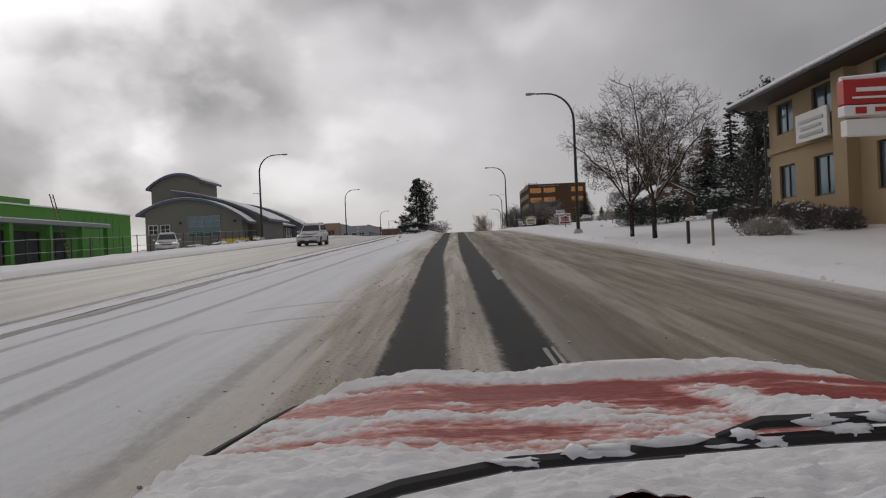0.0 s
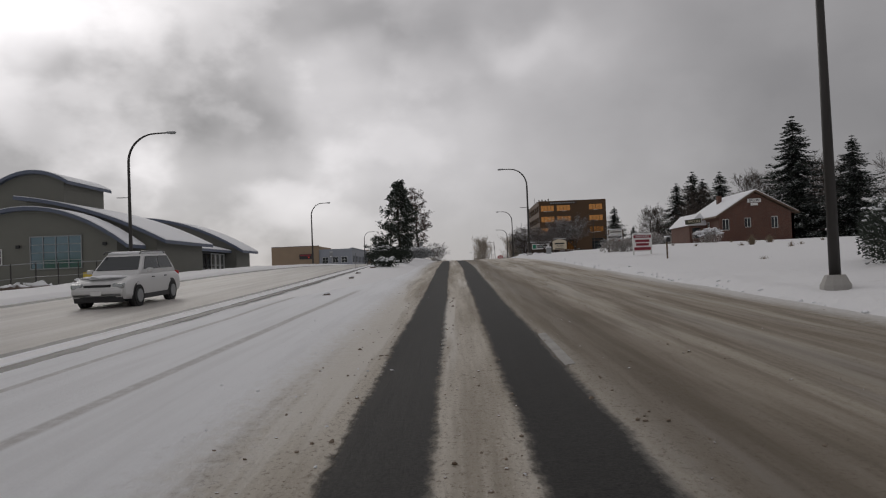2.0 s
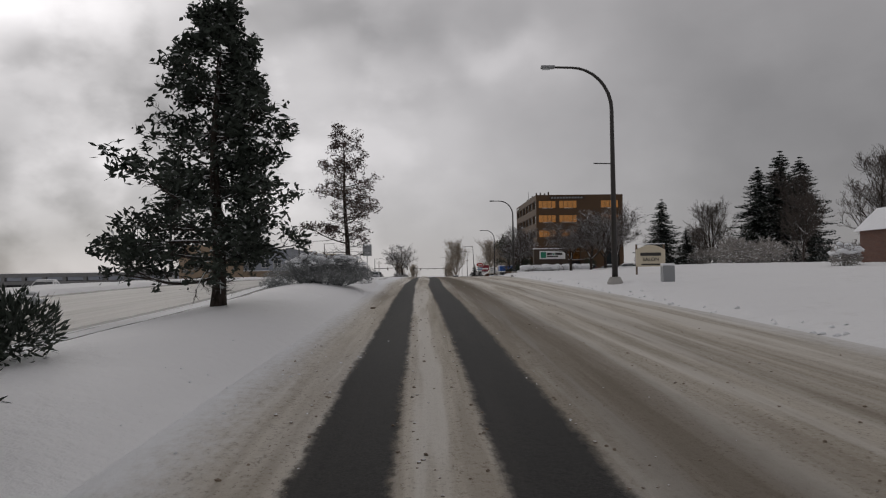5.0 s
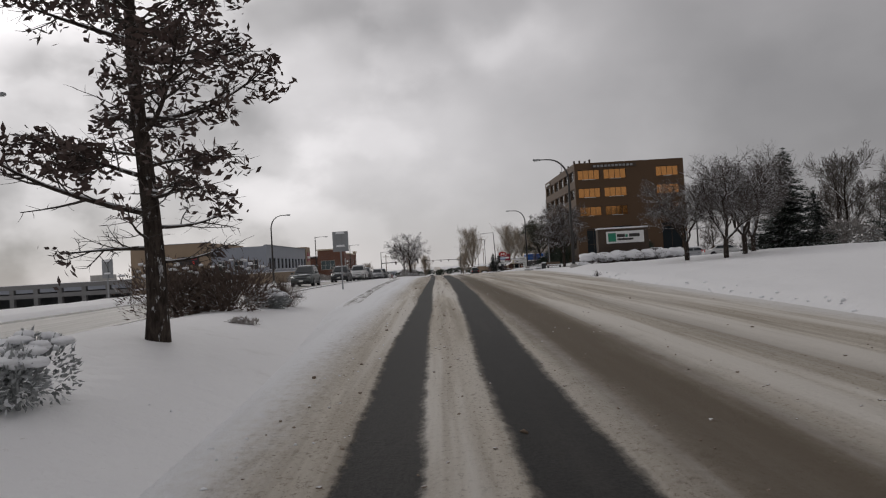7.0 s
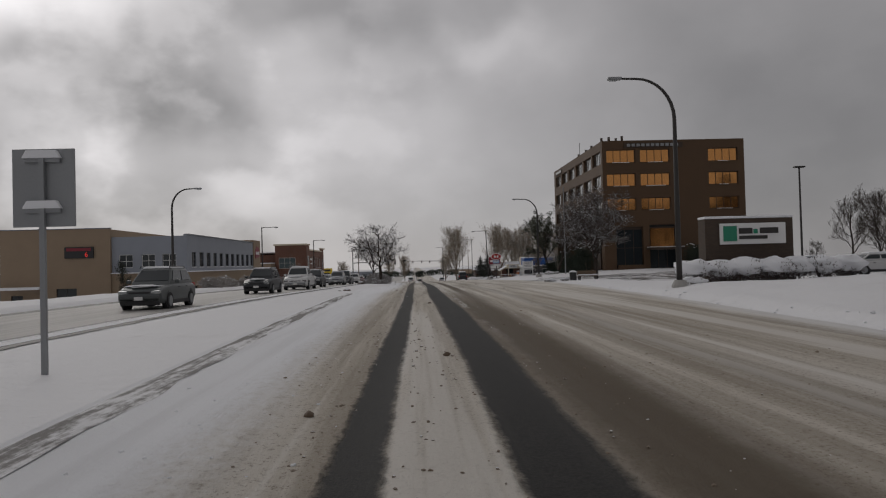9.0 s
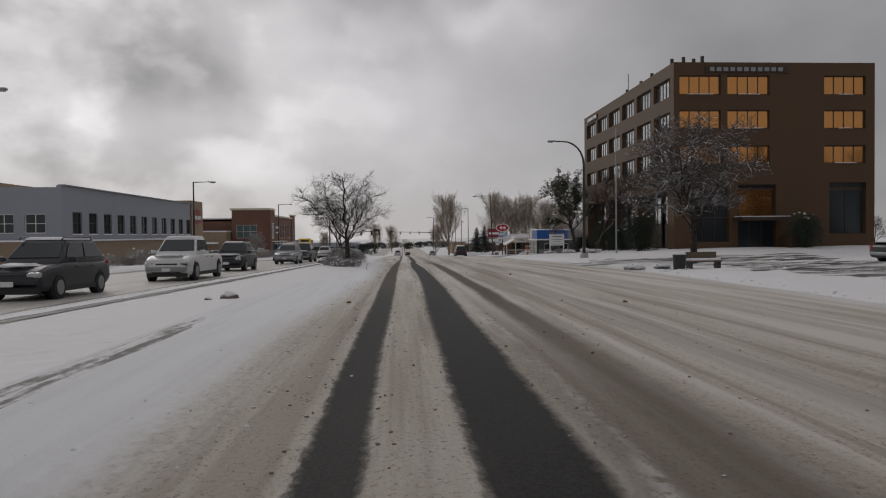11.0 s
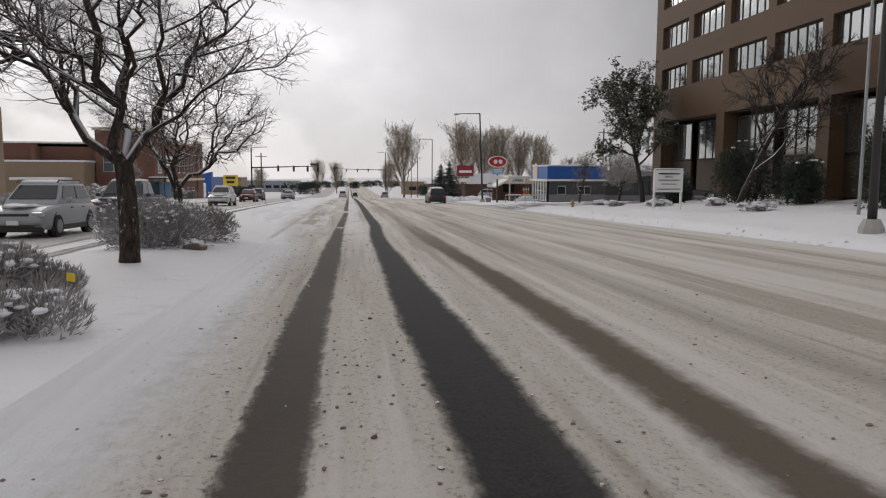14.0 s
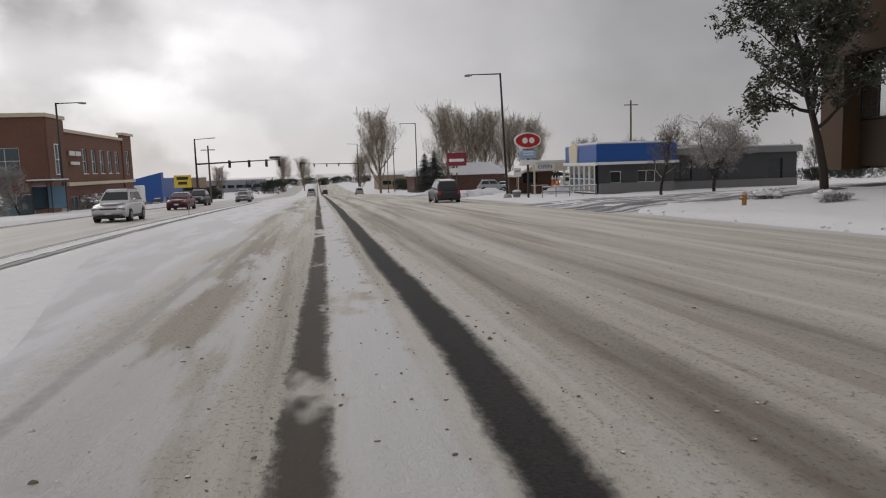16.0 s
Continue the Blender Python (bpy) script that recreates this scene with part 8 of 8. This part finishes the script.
def vehicle(name, m, colour, label, style="suv", group="traffic"):
    """A car whose nose points to -y. Stations along y: half width, underside, shoulder height."""
    L, W, H, shoulder, hood = {"suv": (4.6, 1.86, 1.72, 1.05, 1.0), "sedan": (4.7, 1.8, 1.46, 0.95, 0.9), "van": (5.0, 1.95, 1.9, 1.1, 1.05), "pickup": (5.6, 1.98, 1.88, 1.15, 1.12)}[style]
    ob = thing(name, m, label, "car", group)
    body = CAR[colour]
    h, w = L / 2, W / 2
    st = [(-h, 0.80, 0.42, 0.66), (-h + 0.12, 0.93, 0.30, hood * 0.82), (-h + 0.5, 0.99, 0.26, hood * 0.95), (-h + 1.15, 1.0, 0.25, hood), (-h + 1.35, 1.0, 0.25, shoulder), (0.2 * h, 1.0, 0.25, shoulder), (h - 0.4, 0.99, 0.28, shoulder), (h - 0.06, 0.94, 0.36, shoulder * 0.92), (h, 0.88, 0.45, shoulder * 0.8)]
    secs = []
    for y, k_, lo, hi in st:
        a = w * k_
        secs.append([(-a * 0.93, y, lo), (-a, y, lo + 0.14), (-a, y, hi - 0.2), (-a * 0.95, y, hi - 0.06), (-a * 0.82, y, hi), (a * 0.82, y, hi), (a * 0.95, y, hi - 0.06), (a, y, hi - 0.2), (a, y, lo + 0.14), (a * 0.93, y, lo)])
    part("body", rounded(loft(secs), 0.05), body, ob, smooth=True)
    for s in (-1, 1):
        part("sill", box((0.05, L * 0.62, 0.16), (s * (w - 0.01), 0.0, 0.22), 0.02), M["black"], ob)
        for y in (-0.25, 0.75) if style != "pickup" else (-0.35, 0.55):
            part("door_handle", box((0.03, 0.16, 0.04), (s * (w + 0.012), y, shoulder - 0.16), 0.01), M["black"], ob)
        if style in ("suv", "van"):
            part("roof_rail", tube([(s * w * 0.66, -0.5, H - 0.01), (s * w * 0.66, -0.4, H + 0.07), (s * w * 0.66, h - 0.9, H + 0.07), (s * w * 0.66, h - 0.8, H - 0.01)], 0.02, 6), M["black"], ob)
    part("apron", box((W * 0.84, 0.2, 0.2), (0, -h + 0.16, 0.2), 0.04), M["black"], ob)
    y0, y1 = -h + 1.2, (h - 0.25 if style in ("suv", "van") else h - 0.75 if style == "sedan" else 0.75)
    t0, t1 = y0 + 0.75, y1 - (0.35 if style in ("suv", "van") else 0.6 if style == "sedan" else 0.15)
    a, b = w * 0.86, w * 0.70
    def ring(z, ya, yb, hw):
        return [(-hw, ya, z), (hw, ya, z), (hw, yb, z), (-hw, yb, z)]
    cabin = loft([ring(shoulder - 0.05, y0, y1, a), ring(shoulder + 0.12, y0 + 0.2, y1 - 0.08, a * 0.985), ring(H - 0.08, t0, t1, b), ring(H, t0 + 0.15, t1 - 0.12, b * 0.9)])
    cb = part("cabin", rounded(cabin, 0.045), body, ob, smooth=True)
    def quad(p, nm):
        bm = bmesh.new()
        vs = [bm.verts.new(q) for q in p]
        bm.faces.new(vs)
        r = bmesh.ops.extrude_face_region(bm, geom=bm.faces[:])
        nrm = (Vector(p[1]) - Vector(p[0])).cross(Vector(p[3]) - Vector(p[0])).normalized()
        bmesh.ops.translate(bm, vec=nrm * 0.02, verts=[v for v in r["geom"] if isinstance(v, bmesh.types.BMVert)])
        part(nm, bm, M["dark_glass"], cb)
    z0, z1 = shoulder + 0.13, H - 0.11
    def edge(f):
        z = z0 + (z1 - z0) * f
        s = (z - shoulder - 0.12) / (H - 0.08 - shoulder - 0.12)
        return z, y0 + 0.2 + (t0 - y0 - 0.2) * s, y1 - 0.08 + (t1 - y1 + 0.08) * s, a * 0.985 + (b - a * 0.985) * s
    za, fa, ra, wa = edge(0.0)
    zc, fc_, rc, wc = edge(1.0)
    quad([(-wa + 0.08, fa - 0.005, za), (wa - 0.08, fa - 0.005, za), (wc - 0.08, fc_ - 0.005, zc), (-wc + 0.08, fc_ - 0.005, zc)], "windscreen")
    quad([(wa - 0.1, ra + 0.005, za), (-wa + 0.1, ra + 0.005, za), (-wc + 0.1, rc + 0.005, zc), (wc - 0.1, rc + 0.005, zc)], "rear_window")
    cuts = [0.06, 0.50, 0.94] if style != "van" else [0.05, 0.36, 0.66, 0.95]
    for s in (-1, 1):
        for p, q in zip(cuts, cuts[1:]):
            pts = [(s * (wa + 0.004), fa + (ra - fa) * (p + 0.02), za), (s * (wa + 0.004), fa + (ra - fa) * (q - 0.02), za), (s * (wc + 0.004), fc_ + (rc - fc_) * (q - 0.02), zc), (s * (wc + 0.004), fc_ + (rc - fc_) * (p + 0.02), zc)]
            quad(pts if s > 0 else pts[::-1], "side_window")
    R = 0.35 if style != "pickup" else 0.4
    for s in (-1, 1):
        for y in (-h + 0.92, h - 0.95):
            wh = part("wheel", disc(R, 0.24, (s * (w - 0.10), y, R), "X", 20), M["rubber"], ob)
            part("rim", disc(R * 0.62, 0.03, (s * (w + 0.03), y, R), "X", 14), M["galv"], wh)
            part("wheel_arch", disc(R + 0.07, 0.1, (s * (w - 0.055), y, R + 0.03), "X", 20), M["black"], ob)
    fr = -h - 0.005
    part("grille", box((W * 0.46, 0.06, 0.2), (0, fr + 0.05, 0.56), 0.02), M["black"], ob)
    part("lower_grille", box((W * 0.62, 0.06, 0.13), (0, fr + 0.06, 0.36), 0.02), M["black"], ob)
    part("bumper", box((W * 0.86, 0.14, 0.16), (0, -h + 0.03, 0.46), 0.04), body if style != "pickup" else M["galv"], ob)
    part("bumper", box((W * 0.86, 0.14, 0.2), (0, h - 0.03, 0.45), 0.04), body if style != "pickup" else M["galv"], ob)
    for s in (-1, 1):
        part("headlight", box((0.36, 0.16, 0.16), (s * (w - 0.27), -h + 0.1, 0.64), 0.04), M["grey_glass"], ob)
        part("tail_light", box((0.2, 0.1, 0.32), (s * (w - 0.2), h - 0.04, 0.72), 0.03), M["red"], ob)
        part("mirror", box((0.2, 0.12, 0.15), (s * (w + 0.08), -h + 1.62, shoulder + 0.02), 0.04), body, ob)
    part("plate_bar", box((0.34, 0.02, 0.14), (0, -h - 0.06, 0.42)), M["white"], ob)
    if style == "pickup":
        part("cargo_bed", box((W * 0.84, h - 0.95, 0.04), (0, (h + 0.85) / 2 + 0.1, shoulder + 0.005)), M["black"], ob)
    rg = random.Random(len(label) + int(L * 10))
    part("roof_snow", loft([ring(H - 0.01, t0 + 0.1, t1 - 0.05, b * 0.92), ring(H + 0.05, t0 + 0.14, t1 - 0.1, b * 0.88), ring(H + 0.075, t0 + 0.25, t1 - 0.2, b * 0.75)]), M["snow_cap"], ob, "snow left on the roof")
    v, f = lump(rg, (0, -h + 0.72, hood - 0.03), (w * 0.7, 0.45, 0.07), 0.3, 16, 6)
    s_ = child("hood_snow", v, f, M["snow_cap"], ob, True)
    return ob


def on_road(x, y, turn=0.0):
    z = min(ground_z(x, y), road_z(y) + 0.05)
    d = math.degrees(math.atan((road_z(y + 2) - road_z(y - 2)) / 4))
    return pose(x, y, z - 0.01, 0, 0, 0) @ pose(0, 0, 0, d, 0, turn)


vehicle("suv", on_road(-11.1, 57.5), "white", "white off-road car with snow on its roof")
vehicle("suv", on_road(-11.2, 171.0), "olive", "dark grey estate car with a snowy bonnet")
vehicle("suv", on_road(-10.6, 189.5), "dark", "dark off-road car with a snowy bonnet")
vehicle("pickup", on_road(-9.8, 200.5), "white", "white pickup driving through the slush", "pickup")
vehicle("suv", on_road(-10.2, 211.8), "dark", "black off-road car with a snowy bonnet")
vehicle("suv", on_road(-9.9, 230.5), "silver", "silver off-road car beside the median")
vehicle("pickup", on_road(-9.9, 240.0), "dark", "dark pickup waiting beside the median", "pickup")
vehicle("sedan", on_road(-13.4, 249.0), "silver", "silver saloon in the kerb lane", "sedan")
vehicle("suv", on_road(-11.2, 271.5), "white", "white off-road car passing the brick shop")
vehicle("sedan", on_road(-12.0, 294.5), "maroon", "dark red saloon with a snowy roof", "sedan")
vehicle("suv", on_road(-13.2, 312.0), "dark", "black off-road car near the signals")
vehicle("sedan", on_road(-10.2, 330.0), "silver", "silver saloon near the signals", "sedan")
vehicle("van", on_road(-12.4, 352.0), "silver", "grey van queueing past the signals", "van")
vehicle("suv", on_road(-13.6, 372.0), "white", "white car queueing past the signals")
vehicle("suv", on_road(9.4, 283.0, 180), "dark", "black off-road car heading away beside the drive-in")
vehicle("pickup", on_road(-1.6, 396.0, 180), "white", "white pickup heading away past the signals", "pickup")
vehicle("suv", on_road(9.8, 404.0, 180), "silver", "silver car heading away beyond the signals")
vehicle("suv", on_road(2.2, 470.0, 180), "dark", "dark car far ahead down the street")
for x, y, a, c, s in [(29.6, 205.8, 90, "dark", "pickup"), (29.5, 190.5, 70, "silver", "sedan"), (31.0, 186.0, 80, "white", "sedan"), (36.5, 189.0, 80, "silver", "suv"), (-24.0, 60.0, 20, "white", "suv"), (-27.5, 133.0, 15, "white", "sedan"), (25.0, 330.0, 80, "silver", "suv"), (28.5, 336.0, 80, "dark", "sedan"),
                      (30.0, 310.0, 90, "white", "suv"), (-31.5, 365.0, 10, "maroon", "sedan"), (-28.5, 377.0, 10, "white", "suv"), (-33.0, 385.0, 10, "dark", "suv")]:
    vehicle("parked_car", up(x, y, a), c, "parked car with snow on its roof and bonnet", s, "parked cars")
# ---- the red car at the start of the drive ----
CX = 0.90
red = thing("red_car", pose(CX, 0, 0), "red car bonnet half covered in swept snow", "car")
M["red_paint"] = plain("red_car_bonnet_paint", (0.25, 0.014, 0.011), 0.5, 0.0, grain=0.5, scale=14.0, fine=60, bump=0.1)
M["red_paint"].node_tree.nodes["Principled BSDF"].inputs["Specular IOR Level"].default_value = 0.2
M["red_body"] = plain("red_car_paint", (0.24, 0.02, 0.016), 0.3, 0.2, grain=0.08, bump=0)


def thin_snow():
    m, k, b = shader("thin_swept_snow")
    pos = k.add("ShaderNodeNewGeometry").outputs["Position"]
    n = k.add("ShaderNodeAttribute")
    n.attribute_name = "depth"
    smear, fine = k.noise(pos, 5.0, 6.0, 0.6, (0.6, 2.6, 1)), k.noise(pos, 55.0, 5.0, 0.7, (0.6, 1.3, 1))
    thick = k.math("ADD", n.outputs["Fac"], k.math("ADD", k.math("MULTIPLY_ADD", fine, 0.022, -0.011), k.math("MULTIPLY_ADD", smear, 0.03, -0.015)))
    paint_ = k.mix(k.smooth(fine, 0.5, 0.62, 0.0, 0.55), (0.23, 0.014, 0.012, 1), (0.46, 0.12, 0.10, 1))
    col = k.mix(k.smooth(thick, -0.012, 0.002), paint_, (0.56, 0.27, 0.235, 1))
    col = k.mix(k.smooth(thick, -0.001, 0.014), col, (0.80, 0.795, 0.80, 1))
    k.put(b.inputs["Base Color"], col)
    k.put(b.inputs["Roughness"], k.smooth(thick, -0.012, 0.006, 0.45, 0.85))
    b.inputs["Specular IOR Level"].default_value = 0.2
    k.put(b.inputs["Normal"], k.bump(k.math("ADD", smear, k.math("MULTIPLY", fine, 0.5)), 0.6, 0.02))
    return m


M["thin_snow"] = thin_snow()


def bonnet_z(x, y):
    s = abs(x) / 0.98
    z = 1.193 - 0.065 * max(0, (y - 1.0) / 1.4) ** 1.4 - 0.035 * s ** 4
    z -= 0.9 * max(0.0, (y - (2.44 - 0.10 * s * s))) ** 1.5
    return z + 0.012 * (1 - step(abs(abs(x) - 0.55), 0.0, 0.2)) * step(y, 1.0, 1.5)


def half_width(y):
    return 1.0 - 0.09 * max(0, (y - 1.0) / 1.3) ** 1.3 - 0.30 * max(0, (y - 2.28) / 0.3) ** 1.5


def snow_depth(x, y):
    """Depth of the swept snow over the paint; below zero the paint is bare."""
    q = Vector((x * 1.7 + y * 0.5, y * 7.0, 0.4))
    v = noise.fractal(q, 0.8, 2.0, 5) * 0.020 + noise.noise((x * 1.1 + 3, y * 2.6, 1)) * 0.016
    v += 0.010 * noise.fractal(Vector((x * 22, y * 34, 2)), 0.7, 2.1, 4) + 0.018 * max(0, noise.noise((x * 5, y * 6, 7)))
    base = 0.030 - 0.030 * step(y, 1.15, 1.55) - 0.014 * step(y, 1.75, 2.0) + 0.052 * step(y, 2.26, 2.42) + 0.014 * (1 - step(x, -0.80, -0.40))
    base += 0.022 * (1 - step(abs(x - 0.42 + 0.25 * (y - 1.6)), 0.05, 0.14))
    return base + v


def sheet(nx, ny, y0, y1, lift):
    verts, faces = [], []
    for j in range(ny + 1):
        y = y0 + (y1 - y0) * j / ny
        for i in range(nx + 1):
            x = half_width(y) * (2 * i / nx - 1)
            verts.append((x, y, bonnet_z(x, y) + lift(x, y)))
    for j in range(ny):
        for i in range(nx):
            a = j * (nx + 1) + i
            faces.append((a, a + 1, a + nx + 2, a + nx + 1))
    return verts, faces


bon = child("bonnet", *sheet(60, 60, 0.98, 2.62, lambda x, y: 0.0), M["red_paint"], red, True, "red bonnet smeared with thin snow")
sol = bon.modifiers.new("thick", "SOLIDIFY")
sol.thickness, sol.offset = 0.02, -1
bs = child("bonnet_snow", *sheet(240, 190, 0.99, 2.60, lambda x, y: max(0.003, min(0.06, snow_depth(x, y))) * (1 - step(abs(x), half_width(y) - 0.05, half_width(y)))), M["thin_snow"], red, True, "wind swept snow left on the bonnet")
tagged(bs, kind="stuff")
at = bs.data.attributes.new("depth", "FLOAT", "POINT")
at.data.foreach_set("value", [snow_depth(v.co.x, v.co.y) for v in bs.data.vertices])
for s in (-1, 1):
    pts = [(s * (half_width(0.9 + 1.45 * q / 12) + 0.012), 0.9 + 1.45 * q / 12, bonnet_z(0.95, 0.9 + 1.45 * q / 12) - 0.004) for q in range(13)]
    part("bonnet_seal", tube(pts, 0.010, 6), M["rubber"], red)
    part("wing", loft([[(s * 1.0, 0.8, 0.35), (s * 1.05, 0.8, 0.8), (s * 1.01, 0.8, 1.12), (s * 0.8, 0.8, 1.1), (s * 0.8, 0.8, 0.35)], [(s * 0.97, 2.0, 0.35), (s * 1.0, 2.0, 0.75), (s * 0.93, 2.0, 1.05), (s * 0.75, 2.0, 1.04), (s * 0.75, 2.0, 0.35)], [(s * 0.6, 2.6, 0.4), (s * 0.64, 2.6, 0.6), (s * 0.58, 2.58, 0.85), (s * 0.4, 2.55, 0.85), (s * 0.4, 2.55, 0.4)]]), M["red_body"], red)
    part("wheel", disc(0.36, 0.25, (s * 0.82, 1.75, 0.40), "X", 22), M["rubber"], red)
part("front_panel", box((1.1, 0.1, 0.6), (0, 2.55, 0.38), 0.03), M["red_body"], red)
rg = random.Random(77)
verts, faces = [], []
for j in range(41):
    y = 0.79 + 0.24 * j / 40
    for i in range(201):
        x = -1.0 + 2.0 * i / 200
        s = math.sin(math.pi * j / 40)
        verts.append((x, y, 1.175 + (0.05 + 0.035 * noise.fractal(Vector((x * 6, y * 9, 4)), 0.8, 2.0, 4) + 0.02 * noise.noise((x * 1.7, 2, 2))) * s ** 0.6))
for j in range(40):
    for i in range(200):
        a = j * 201 + i
        faces.append((a, a + 1, a + 202, a + 201))
tagged(child("cowl_snow", verts, faces, M["snow_cap"], red, True, "crusted snow along the windscreen foot"), kind="stuff")
part("cowl", box((1.9, 0.22, 0.06), (0, 0.91, 1.09), 0.02), M["black"], red)
arm = [(-0.62, 0.93, 1.235), (-0.48, 0.945, 1.275), (-0.33, 0.95, 1.30), (-0.1, 0.96, 1.305)]
wp = part("wiper_arm", tube(arm, [0.013, 0.011, 0.010, 0.009], 6), M["black"], red)
bl = [(-0.33 + 1.0 * q / 12, 0.95 - 0.03 * q / 12, 1.298 + 0.028 * math.sin(math.pi * q / 14)) for q in range(13)]
wb = part("wiper_blade", tube(bl, 0.010, 6), M["black"], red)
ice = [lump(rg, (p[0] + rg.uniform(-0.04, 0.04), p[1] - 0.004, p[2] + rg.uniform(0.0, 0.012)), (rg.uniform(0.015, 0.045), 0.009, rg.uniform(0.004, 0.008)), 0.4, 10, 5) for p in bl + [(0.05, 0.945, 1.34), (0.15, 0.94, 1.342), (0.25, 0.94, 1.342), (0.35, 0.93, 1.336)] for _ in range(2)]
tagged(child("wiper_ice", *merge(ice), M["snow_cap"], red, True, "ice crusted along the wiper"), kind="stuff")
part("wiper_spine", tube([(-0.06, 0.945, 1.326), (0.0, 0.945, 1.343), (0.2, 0.94, 1.346), (0.45, 0.925, 1.336)], [0.005, 0.009, 0.009, 0.005], 6), M["black"], wb)
dash = part("dashboard", loft([[(x, y, z) for x in (-0.85, 0.85)] + [(x, y, z - 0.16) for x in (0.85, -0.85)] for y, z in ((0.80, 1.165), (0.6, 1.20), (0.42, 1.195), (0.30, 1.12))]), M["black"], red, "dark grained dashboard top")
vt = part("air_vent", box((0.62, 0.11, 0.012), (0.32, 0.60, 1.197), 0.003), M["rubber"], red, "long slotted air vent")
for i in range(26):
    part("slat", box((0.005, 0.10, 0.012), (0.03 + 0.0235 * i, 0.60, 1.207), rot=pose(0, 0, 0, 0, 0, 18)), M["black"], vt)
